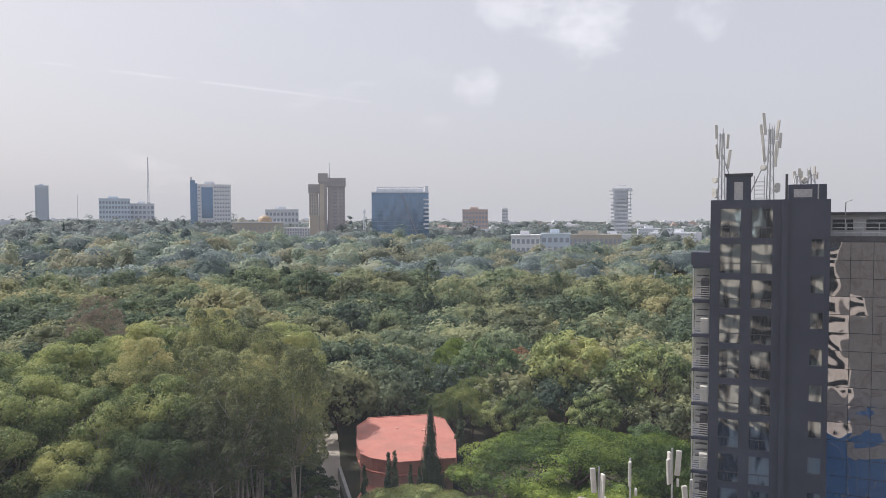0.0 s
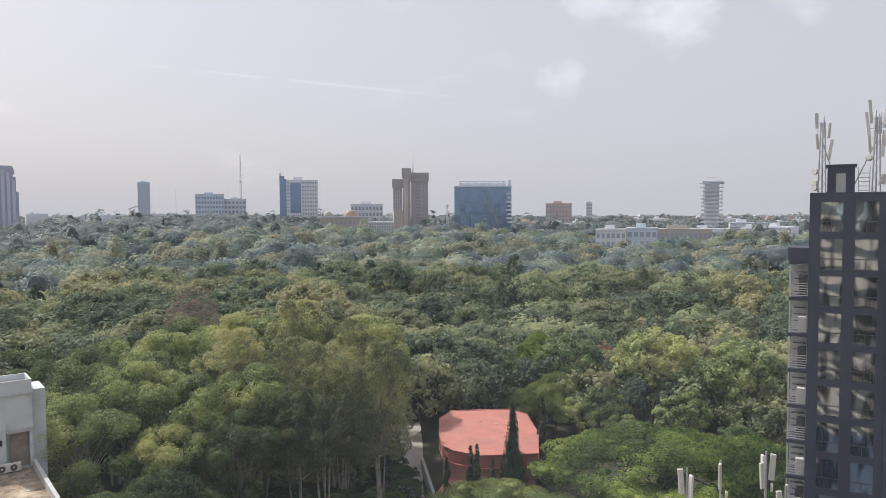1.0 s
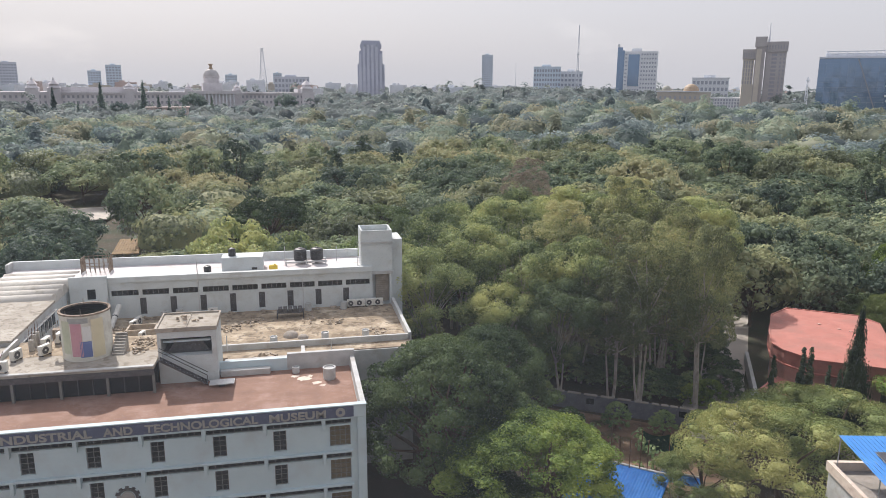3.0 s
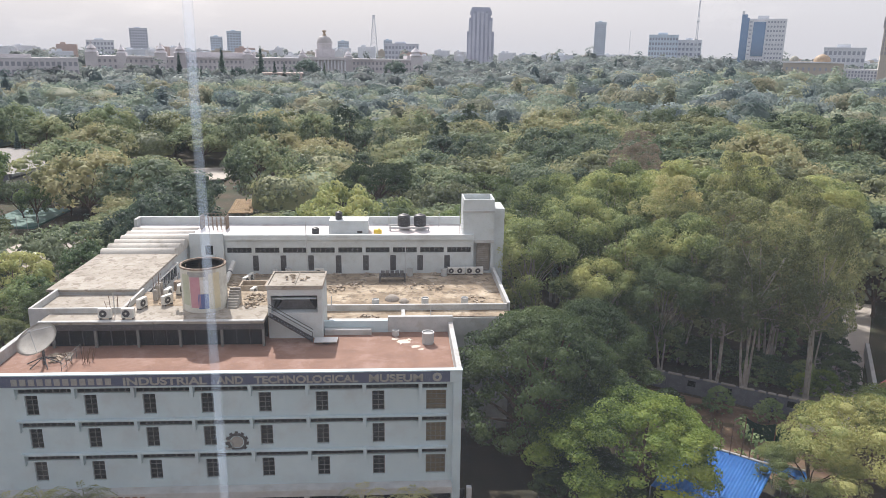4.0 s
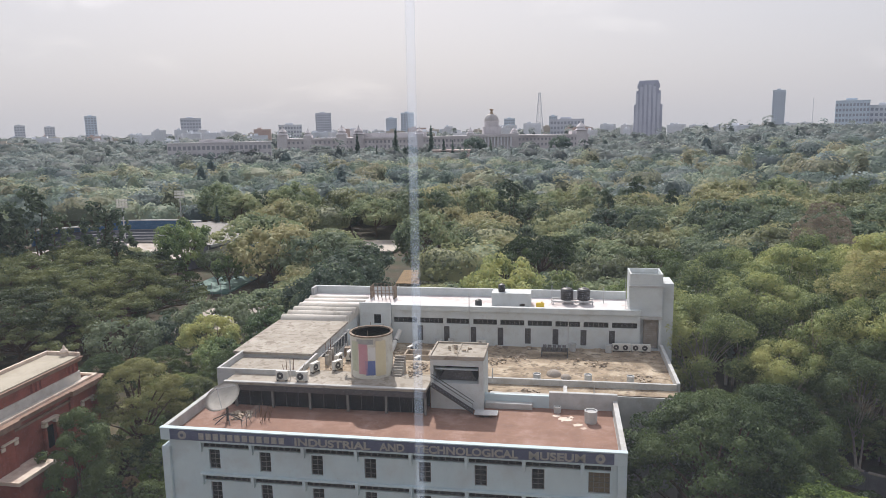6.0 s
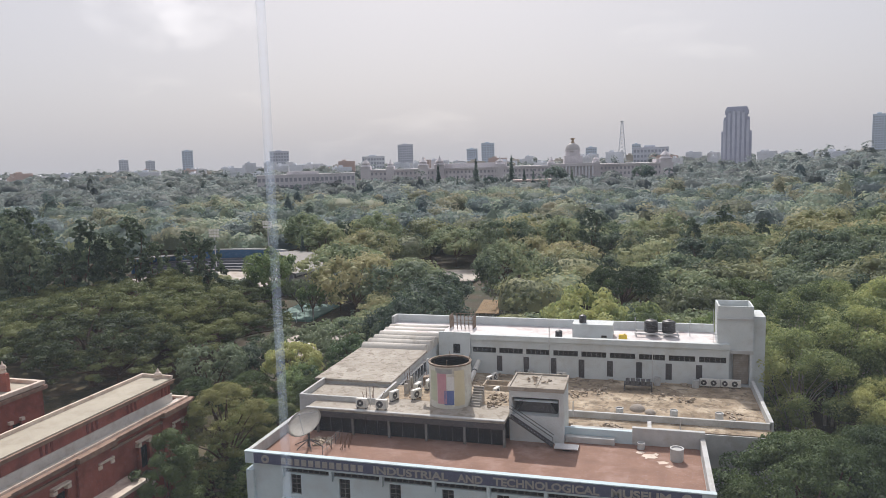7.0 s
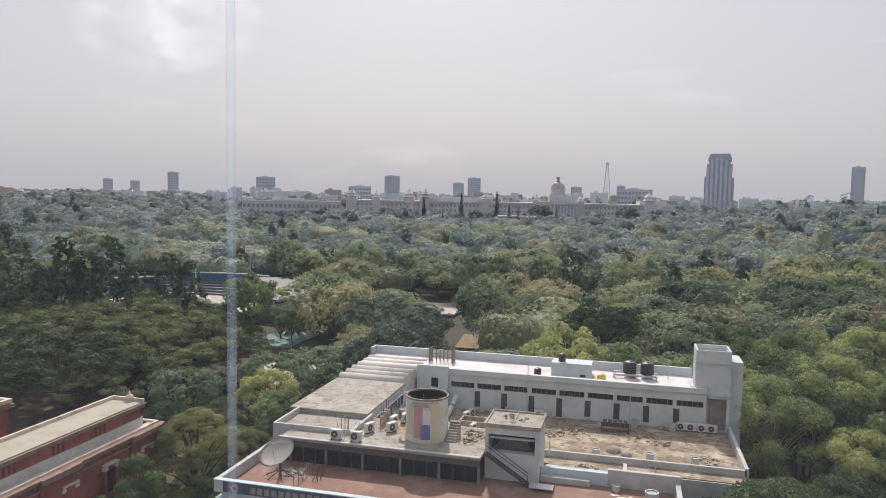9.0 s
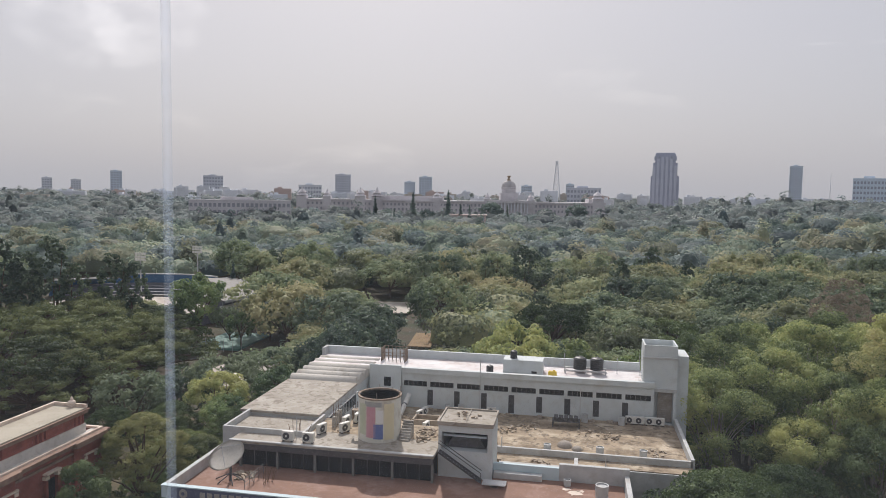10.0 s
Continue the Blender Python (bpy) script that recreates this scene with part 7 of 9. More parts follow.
slab("office_tower", "block behind the domed building, paled for haze", "tower", -0.75, 1900, 21, 73, 20, "far_pale_blue", 4, 7)
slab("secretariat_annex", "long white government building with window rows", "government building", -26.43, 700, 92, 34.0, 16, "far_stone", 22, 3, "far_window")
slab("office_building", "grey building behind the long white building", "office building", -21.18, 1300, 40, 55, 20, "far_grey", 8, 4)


def striped_block():
    m = facing(26.56, 780)
    h = 82 - m.translation.z
    b = thing("office_tower", m, "white office tower with a blue glass edge and dark windows", "office building", "skyline")
    fpart(b, m, "wall", boxes((-13, 0, 0, 20, 18, h - 3)), "far_white")
    fpart(b, m, "glass_edge", boxes((-20, -0.5, 0, -15, 18, h + 1), (-15, 0.2, 0, -13, 18, h - 2)), "far_glass")
    fpart(b, m, "sail", boxes((-20, -0.6, h + 1, -18, 10, h + 4)), "far_white")
    fpart(b, m, "glass_panel", boxes((-9, -0.3, h * 0.35, 2, 0, h - 6)), "far_glass")
    windows_grid(b, m, "window", 3, 19, h * 0.08, h - 4, 6, 12, 1.5, 1.7, -0.05)
    windows_grid(b, m, "window", -13, -9.5, h * 0.35, h - 4, 1, 9, 2.0, 1.2, -0.05)
    windows_grid(b, m, "window", -12, 3, h * 0.05, h * 0.33, 6, 4, 1.4, 1.5, -0.05)
    fpart(b, m, "roof_house", boxes((-6, 4, h - 3, 4, 12, h)), "far_grey")


striped_block()


def brown_tower():
    m = facing(35.15, 675)
    z0 = m.translation.z
    b = thing("public_office_tower", m, "brown concrete twin tower with overhanging crowns and a spire", "tower", "skyline")
    for x0, x1, top, y0, key in ((-15.5, -5.5, 75, 2, "far_tan"), (-6.5, 2.5, 85, 0, "far_brown"), (1.5, 19.0, 81, 3, "far_brown")):
        h = top - z0
        fpart(b, m, "shaft", boxes((x0 + 0.8, y0, 0, x1 - 0.8, y0 + 14, h - 7)), key)
        fpart(b, m, "crown", boxes((x0, y0 - 1.2, h - 8, x1, y0 + 15, h)), "far_brown")
    h = 75 - z0
    windows_grid(b, m, "window", -14.5, -6.5, h * 0.1, h - 9, 4, 12, 1.0, 2.6, 1.95, "far_window")
    h = 81 - z0
    windows_grid(b, m, "window", 6.5, 11.5, h * 0.1, h - 9, 1, 14, 4.0, 2.0, 2.95, "far_window")
    windows_grid(b, m, "window", 12.5, 18.0, h * 0.1, h - 9, 2, 14, 1.2, 2.0, 2.95, "far_window")
    windows_grid(b, m, "crown_slot", -15.2, -5.8, 75 - z0 - 6.5, 75 - z0 - 2.5, 5, 1, 1.0, 3.4, 0.75, "far_window")
    windows_grid(b, m, "crown_slot", 1.8, 18.8, 81 - z0 - 6.5, 81 - z0 - 2.5, 8, 1, 1.0, 3.4, 1.75, "far_window")
    fpart(b, m, "lift_shaft", boxes((-4.8, -1.5, 0, -1.0, 0.5, h - 6)), "far_tan")
    fpart(b, m, "spire", tube([(4, 6, 85 - z0 - 6), (4, 6, 96 - z0)], [0.9, 0.25], 6), "far_grey")


brown_tower()


def blue_block():
    m = facing(41.03, 620)
    z0 = m.translation.z
    h = 65.5 - z0
    b = thing("glass_office_block", m, "blue glass office block with a stepped white corner", "office building", "skyline")
    fpart(b, m, "core", boxes((-24, 0.6, 0, 24.5, 22, h - 0.5)), "far_dark")
    me = mesh_of("glass_panel", boxes((-2.42, -0.1, -1.72, 2.42, 0.3, 1.72)), FAR["far_glass"])
    for i in range(10):
        for j in range(int(h / 3.5)):
            o = shared("glass_panel", me, b, (0, 0, 0))
            o.matrix_basis = m @ pose(-22 + 4.9 * i, 0.1 + 0.004 * (i - 5) ** 2 * 4, h - 2.2 - 3.5 * j, 0.5 * math.sin(3.1 * i + j), 0, 0.7 * math.sin(i + 2 * j))
    fpart(b, m, "roof_band", boxes((-24.5, -0.5, h - 0.5, 24.8, 22.5, h + 0.6)), "far_dark")
    fpart(b, m, "roof_house", boxes((-20.5, 4, h, 20, 16, h + 3.2)), "far_grey")
    fpart(b, m, "corner_fin", boxes((21.5, 3, h, 24.3, 8, h + 5.5)), "far_dark")
    for k in range(7):
        fpart(b, m, "roof_post", boxes((-19.5 + 6.2 * k, 3.6, h + 0.6, -18.7 + 6.2 * k, 4.0, h + 4.2)), "far_dark")
    fpart(b, m, "roof_beam", boxes((-20.5, 3.4, h + 4.2, 21, 4.2, h + 4.9)), "far_grey")
    for j in range(8):
        fpart(b, m, "balcony_slab", boxes((20 + (j % 2), -1.2, h - 7 - 3.5 * j, 24.8, 1, h - 5.6 - 3.5 * j)), "far_white")
    fpart(b, m, "diagonal_brace", tube([(1, -0.6, h - 1), (16, -0.6, h * 0.18)], 0.5, 4), "far_window")


blue_block()


def white_tower():
    m = facing(58.33, 770)
    z0 = m.translation.z
    h = 73 - z0
    b = thing("unfinished_tower", m, "half-built white tower with bare slab floors and a crane", "tower", "skyline")
    fpart(b, m, "core", boxes((-7, 3, 0, 7, 13, h)), "far_grey")
    n = 15
    for j in range(n):
        z = h * (j + 0.5) / n
        w = 10.5 if j < 11 else 9.5 + (j - 10) * 0.6
        fpart(b, m, "floor_slab", boxes((-w, 0, z - 0.25, w, 16, z + 0.35)), "far_white")
        if j < 11:
            fpart(b, m, "balustrade", boxes((-w, -0.1, z + 0.35, w, 0.2, z + 1.5)), "far_white")
    fpart(b, m, "crown", boxes((-9.5, 1, h - 1.0, 11, 14, h + 0.6)), "far_grey")
    for x in (-8, -2, 4, 9):
        fpart(b, m, "column", boxes((x, 0.5, h * 0.6, x + 0.8, 1.3, h)), "far_grey")
    fpart(b, m, "jib", tube([(-4, 6, h + 0.6), (-4, 6, h + 4), (5, 6, h + 3.5)], 0.35, 4), "far_grey")


white_tower()


def tapered_tower():
    m = facing(6.33, 1160)
    z0 = m.translation.z
    h = 110 - z0
    b = thing("office_tower", m, "tall grey tower with tapering stepped ribs", "tower", "skyline")
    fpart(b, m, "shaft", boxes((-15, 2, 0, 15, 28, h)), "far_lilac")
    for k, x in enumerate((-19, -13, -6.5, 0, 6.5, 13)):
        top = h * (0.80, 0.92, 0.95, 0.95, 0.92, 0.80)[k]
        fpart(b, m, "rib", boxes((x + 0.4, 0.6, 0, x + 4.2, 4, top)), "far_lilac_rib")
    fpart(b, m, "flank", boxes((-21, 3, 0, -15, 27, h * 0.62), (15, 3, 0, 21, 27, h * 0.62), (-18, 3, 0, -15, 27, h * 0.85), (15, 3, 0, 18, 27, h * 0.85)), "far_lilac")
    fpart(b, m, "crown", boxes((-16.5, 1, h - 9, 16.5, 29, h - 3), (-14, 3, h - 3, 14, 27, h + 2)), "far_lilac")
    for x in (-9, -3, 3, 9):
        fpart(b, m, "crown_opening", boxes((x - 1.2, 0.9, h - 8, x + 1.2, 1.1, h - 4)), "far_pane_hazed")


tapered_tower()


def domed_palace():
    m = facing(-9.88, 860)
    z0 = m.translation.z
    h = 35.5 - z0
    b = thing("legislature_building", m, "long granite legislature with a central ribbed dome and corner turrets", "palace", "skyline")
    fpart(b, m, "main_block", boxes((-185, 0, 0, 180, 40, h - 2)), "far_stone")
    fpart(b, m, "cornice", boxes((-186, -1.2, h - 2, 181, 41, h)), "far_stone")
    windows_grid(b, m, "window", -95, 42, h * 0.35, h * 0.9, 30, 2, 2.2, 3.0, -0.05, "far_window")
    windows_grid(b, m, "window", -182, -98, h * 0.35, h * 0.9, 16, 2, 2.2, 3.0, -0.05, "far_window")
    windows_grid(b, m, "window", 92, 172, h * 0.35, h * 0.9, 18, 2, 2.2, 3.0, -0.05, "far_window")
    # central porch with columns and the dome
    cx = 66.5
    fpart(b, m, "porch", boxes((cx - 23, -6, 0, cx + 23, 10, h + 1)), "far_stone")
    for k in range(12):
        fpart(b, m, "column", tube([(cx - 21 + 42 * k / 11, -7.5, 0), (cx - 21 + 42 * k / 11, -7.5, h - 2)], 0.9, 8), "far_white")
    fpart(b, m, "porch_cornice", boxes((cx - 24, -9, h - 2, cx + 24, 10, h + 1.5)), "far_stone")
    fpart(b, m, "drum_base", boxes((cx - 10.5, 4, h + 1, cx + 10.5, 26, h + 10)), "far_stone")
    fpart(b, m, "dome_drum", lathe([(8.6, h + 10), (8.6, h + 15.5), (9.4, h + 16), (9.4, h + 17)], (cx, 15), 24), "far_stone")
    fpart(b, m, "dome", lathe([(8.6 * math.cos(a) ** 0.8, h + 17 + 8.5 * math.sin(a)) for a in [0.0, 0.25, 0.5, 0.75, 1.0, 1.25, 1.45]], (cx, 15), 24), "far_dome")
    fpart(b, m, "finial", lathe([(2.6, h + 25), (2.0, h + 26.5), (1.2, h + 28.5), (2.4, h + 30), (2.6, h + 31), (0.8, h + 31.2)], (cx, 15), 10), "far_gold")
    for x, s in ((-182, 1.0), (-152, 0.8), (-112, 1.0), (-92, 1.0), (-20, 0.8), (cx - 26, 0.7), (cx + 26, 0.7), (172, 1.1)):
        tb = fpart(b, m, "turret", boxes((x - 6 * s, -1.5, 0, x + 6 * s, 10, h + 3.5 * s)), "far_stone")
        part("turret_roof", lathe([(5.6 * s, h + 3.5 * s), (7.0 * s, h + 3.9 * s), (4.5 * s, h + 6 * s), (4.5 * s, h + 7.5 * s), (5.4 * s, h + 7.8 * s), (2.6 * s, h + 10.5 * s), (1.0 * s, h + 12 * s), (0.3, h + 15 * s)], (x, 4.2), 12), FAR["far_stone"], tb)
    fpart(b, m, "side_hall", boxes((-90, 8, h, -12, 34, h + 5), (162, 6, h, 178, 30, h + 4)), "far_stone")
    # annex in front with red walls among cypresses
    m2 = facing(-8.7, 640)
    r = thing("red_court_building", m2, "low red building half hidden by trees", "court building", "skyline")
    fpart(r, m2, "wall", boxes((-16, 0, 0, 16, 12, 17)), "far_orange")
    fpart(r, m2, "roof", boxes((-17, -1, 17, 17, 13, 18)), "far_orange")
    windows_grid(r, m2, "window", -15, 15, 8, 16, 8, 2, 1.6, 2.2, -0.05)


domed_palace()


def gilded_dome_house():
    m = facing(31.17, 620)
    z0 = m.translation.z
    h = 42 - z0
    b = thing("domed_court_house", m, "cream court house with a small gilded dome", "court house", "skyline")
    fpart(b, m, "wall", boxes((-34, 4, 0, 38, 20, h - 6)), "far_white")
    fpart(b, m, "wing", boxes((-33, 0, 0, -15, 16, h - 1), (-15, 0, 0, 8, 16, h - 2)), "far_tan")
    fpart(b, m, "tower_block", boxes((30, 0, 0, 38, 12, h + 4)), "far_tan")
    fpart(b, m, "cornice", boxes((-34, -0.6, h - 2.2, 9, 17, h - 1.2)), "far_white")
    fpart(b, m, "dome", lathe([(6 * math.cos(a), h - 1.2 + 5.5 * math.sin(a)) for a in [0.0, 0.3, 0.6, 0.9, 1.2, 1.45]], (-7, 8), 20), "far_gold")
    fpart(b, m, "dome", lathe([(3.5 * math.cos(a), h - 1 + 4 * math.sin(a)) for a in [0.0, 0.3, 0.6, 0.9, 1.2, 1.45]], (-26, 8), 16), "far_green")
    windows_grid(b, m, "window", 9, 30, h * 0.3, h - 7, 10, 3, 1.2, 1.6, 3.95)
    windows_grid(b, m, "window", -32, 6, h * 0.3, h - 4, 10, 2, 1.3, 2.2, -0.05)


gilded_dome_house()


def lattice(name, label, bearing, dist, top, base_w, key="far_white", platforms=()):
    m = facing(bearing, dist)
    h = top - m.translation.z
    b = thing(name, m, label, "mast", "skyline")
    w = base_w / 2
    for sx, sy in ((-1, -1), (1, -1), (1, 1), (-1, 1)):
        fpart(b, m, "leg", tube([(sx * w, sy * w, 0), (sx * w * 0.15, sy * w * 0.15, h)], 0.95 if base_w > 4 else 0.3, 4), key)
    n = 12
    for k in range(n):
        z0, z1 = h * k / n, h * (k + 1) / n
        w0, w1 = w * (1 - 0.85 * k / n), w * (1 - 0.85 * (k + 1) / n)
        fpart(b, m, "brace", tube([(-w0, -w0, z0), (w1, -w1, z1)], 0.55 if base_w > 4 else 0.2, 4), key)
        fpart(b, m, "brace", tube([(w0, -w0, z0), (-w1, -w1, z1)], 0.55 if base_w > 4 else 0.2, 4), key)
    for z, r in platforms:
        fpart(b, m, "platform", boxes((-r, -r, h * z, r, r, h * z + 1.2)), key)


lattice("lattice_tower", "pale lattice telecom tower with a top platform", -1.81, 1300, 104, 16, "far_white", ((0.93, 2.6), (0.99, 3.0)))
lattice("television_mast", "tall thin grey television mast", 22.18, 1005, 123, 3.5, "far_grey", ((0.62, 1.6), (0.4, 1.8)))
lattice("telecom_mast", "short lattice mast on a roof", 38.2, 640, 52, 3.0, "far_grey", ((0.9, 1.5),))
flag = thing("flagpole", facing(17.5, 1400), "tall pole with a small flag far off", "flagpole", "skyline")
fpart(flag, facing(17.5, 1400), "pole", tube([(0, 0, 0), (0, 0, 62)], [0.6, 0.3], 6), "far_grey")


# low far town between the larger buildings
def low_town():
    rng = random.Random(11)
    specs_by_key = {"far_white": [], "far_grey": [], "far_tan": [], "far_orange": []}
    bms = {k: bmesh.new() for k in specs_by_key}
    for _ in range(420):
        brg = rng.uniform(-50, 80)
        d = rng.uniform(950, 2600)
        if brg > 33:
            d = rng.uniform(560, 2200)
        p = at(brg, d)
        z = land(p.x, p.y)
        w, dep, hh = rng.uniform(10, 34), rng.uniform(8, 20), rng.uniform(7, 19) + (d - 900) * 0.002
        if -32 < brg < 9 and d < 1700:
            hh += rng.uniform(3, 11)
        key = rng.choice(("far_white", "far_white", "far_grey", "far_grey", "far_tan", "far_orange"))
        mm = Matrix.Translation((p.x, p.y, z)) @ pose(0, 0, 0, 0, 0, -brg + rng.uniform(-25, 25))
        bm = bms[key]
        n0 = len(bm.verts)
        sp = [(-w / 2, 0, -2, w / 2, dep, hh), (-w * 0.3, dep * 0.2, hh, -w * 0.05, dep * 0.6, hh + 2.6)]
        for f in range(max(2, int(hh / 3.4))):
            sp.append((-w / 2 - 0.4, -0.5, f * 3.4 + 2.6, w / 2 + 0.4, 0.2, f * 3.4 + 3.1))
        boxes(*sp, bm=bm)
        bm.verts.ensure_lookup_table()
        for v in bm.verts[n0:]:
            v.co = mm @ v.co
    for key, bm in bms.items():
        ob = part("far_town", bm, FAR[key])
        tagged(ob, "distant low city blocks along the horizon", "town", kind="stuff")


low_town()

# ================= trees =================
RNG = np.random.default_rng(7)


def clump_hearts(clumps, rng, fill):
    """The dense inside of each clump: a small uneven closed shell."""
    ring = [(math.cos(k * math.tau / 6), math.sin(k * math.tau / 6)) for k in range(6)]
    unit = np.array([(0, 0, -1)] + [(c * 0.87, s * 0.87, -0.45) for c, s in ring] + [(c * 0.87, s * 0.87, 0.45) for c, s in ring] + [(0, 0, 1)])
    tri = []
    for k in range(6):
        a, b = 1 + k, 1 + (k + 1) % 6
        tri += [(0, b, a), (a, b, b + 6), (a, b + 6, a + 6), (a + 6, b + 6, 13)]
    n = len(clumps)
    V = unit[None] * (1 + rng.normal(0, 0.10, (n, 14, 1))) * (clumps[:, 3] * fill)[:, None, None]
    V[..., 2] *= clumps[:, 4][:, None]
    V += clumps[:, None, :3]
    F = np.array(tri)[None] + (np.arange(n) * 14)[:, None, None]
    return V.reshape(-1, 3), F.reshape(-1, 3)


def quads_mesh(name, centres, normals, sizes, material, rng, jitter=0.75, aspect=0.62, clumps=None, fill=0.0):
    """Many small leaf sprays as one mesh of kite-shaped quads, round dense hearts."""
    n = len(centres)
    nn = normals + rng.normal(0, jitter, (n, 3))
    nn /= np.linalg.norm(nn, axis=1, keepdims=True) + 1e-9
    u = np.cross(nn, rng.normal(0, 1, (n, 3)))
    u /= np.linalg.norm(u, axis=1, keepdims=True) + 1e-9
    v = np.cross(nn, u)
    s = sizes[:, None]
    tip = centres + u * s * 0.62
    tail = centres - u * s * 0.5
    left = centres + v * s * aspect * 0.5 + nn * s * 0.12
    right = centres - v * s * aspect * 0.5 + nn * s * 0.10
    V = np.stack([tail, right, tip, left], 1).reshape(-1, 3)
    L, S = np.arange(n * 4, dtype=np.int32), np.arange(0, n * 4, 4, dtype=np.int32)
    flat = np.zeros(n, dtype=bool)
    if fill:
        hv, hf = clump_hearts(clumps, rng, fill)
        V = np.concatenate([V, hv])
        S = np.concatenate([S, n * 4 + np.arange(0, len(hf) * 3, 3, dtype=np.int32)])
        L = np.concatenate([L, (hf + n * 4).ravel().astype(np.int32)])
        flat = np.concatenate([flat, np.ones(len(hf), dtype=bool)])
    me = bpy.data.meshes.new(name)
    me.vertices.add(len(V))
    me.vertices.foreach_set("co", V.astype(np.float32).ravel())
    me.loops.add(len(L))
    me.loops.foreach_set("vertex_index", L)
    me.polygons.add(len(S))
    me.polygons.foreach_set("loop_start", S)
    me.polygons.foreach_set("use_smooth", flat)
    me.update(calc_edges=True)
    me.materials.append(material)
    return me


def crown_points(rng, clumps, count, up=0.35, form=0.55):
    """Leaf places on clump shells: clumps as rows of x, y, z, radius, flattening."""
    area = clumps[:, 3] ** 2
    pick = rng.choice(len(clumps), count, p=area / area.sum())
    d = rng.normal(0, 1, (count, 3))
    mid = clumps[:, :3].mean(0)
    o = clumps[pick, :3] - mid
    o /= np.linalg.norm(o, axis=1, keepdims=True) + 1e-6
    d += o * 0.55
    d[:, 2] += up
    d /= np.linalg.norm(d, axis=1, keepdims=True)
    r = clumps[pick, 3] * (1 - 0.35 * rng.random(count) ** 2.0)
    c = clumps[pick, :3] + d * r[:, None] * np.stack([np.ones(count), np.ones(count), clumps[pick, 4]], 1)
    o = c - mid
    o[:, 2] += np.ptp(clumps[:, 2]) * 0.5 + clumps[:, 3].mean()
    o /= np.linalg.norm(o, axis=1, keepdims=True) + 1e-6
    return c, d * (1.15 - form) + o * form


def crown_clumps(rng, shape, R, H, base):
    """Clump layout of a crown: radius R, total height H, first branch at base."""
    out = []
    if shape == "umbrella":
        n = 64 if R < 14 else 120
        for k in range(n):
            a, r = rng.uniform(0, math.tau), R * math.sqrt(rng.uniform(0, 1)) * 0.92
            z = H - 1.4 - (H - base) * 0.55 * (r / R) ** 2 + rng.normal(0, 0.5 if R < 14 else 1.0)
            out.append((r * math.cos(a), r * math.sin(a), z, R * rng.uniform(0.14, 0.24) * (1.0 if R < 14 else 0.58), 0.5 if R < 14 else 0.36))
    elif shape == "round":
        n = 58
        mid, hz = (H + base) / 2, (H - base) / 2
        for k in range(n):
            d = rng.normal(0, 1, 3)
            d[2] = abs(d[2]) * 0.9 if k % 4 else -abs(d[2]) * 0.6
            d /= np.linalg.norm(d)
            q = rng.uniform(0.72, 0.90)
            out.append((d[0] * R * q, d[1] * R * q, mid + d[2] * hz * q, R * rng.uniform(0.17, 0.29), 0.8))
    elif shape == "layered":
        n = 150
        for k in range(n):
            a, t = rng.uniform(0, math.tau), rng.random() ** 0.8
            rr = R * math.sqrt(max(0.02, 1 - t * t)) * rng.uniform(0.68, 1.0)
            out.append((rr * math.cos(a), rr * math.sin(a), base + (H - base) * (0.12 + 0.84 * t), R * rng.uniform(0.10, 0.20), 0.5))
    elif shape == "tall":
        n = 120
        for k in range(n):
            t = rng.uniform(0, 1)
            z = base + (H - base) * t
            rr = R * (0.45 + 0.6 * math.sin(math.pi * min(1, t * 0.9 + 0.12))) * math.sqrt(rng.uniform(0.1, 1)) * 0.8
            a = rng.uniform(0, math.tau)
            out.append((rr * math.cos(a), rr * math.sin(a), z - R * 0.15, R * rng.uniform(0.08, 0.20), 0.85))
    elif shape == "cone":
        n = 54
        for k in range(n):
            t = (k + rng.random()) / n
            rr = R * (1 - t) ** 0.8 * rng.uniform(0.15, 0.7)
            a = rng.uniform(0, math.tau)
            out.append((rr * math.cos(a), rr * math.sin(a), base + (H - base) * t, R * (0.5 * (1 - t) + 0.16), 1.3))
    return np.array(out)


def trunk_bmesh(rng, R, H, base, clumps, thick, stems=1, reach=9):
    bm = bmesh.new()
    for s in range(stems):
        a = rng.uniform(0, math.tau)
        off = Vector((math.cos(a), math.sin(a), 0)) * (0.0 if stems == 1 else 0.5)
        lean = Vector((rng.normal(0, 0.05), rng.normal(0, 0.05), 0)) * H + off * (3.0 if stems > 1 else 0)
        fork = off + lean * 0.5 + Vector((0, 0, base * 0.95))
        th = thick / (stems ** 0.35)
        tube([off - Vector((0, 0, 0.6)), off.lerp(fork, 0.35) + Vector((rng.normal(0, 0.15), rng.normal(0, 0.15), 0)), fork], [th * 1.35, th * 0.95, th * 0.75], 8, bm)
        order = sorted(range(len(clumps)), key=lambda i: rng.random())[:max(3, reach // stems)]
        for i in order:
            c = Vector(clumps[i, :3])
            mid = fork.lerp(c, 0.5) + Vector((rng.normal(0, 0.4), rng.normal(0, 0.4), (c.z - fork.z) * 0.12))
            tube([fork - Vector((0, 0, 0.3)), mid, c], [th * 0.6, th * 0.34, th * 0.1], 6, bm)
    return bm


TREE_KINDS = {}


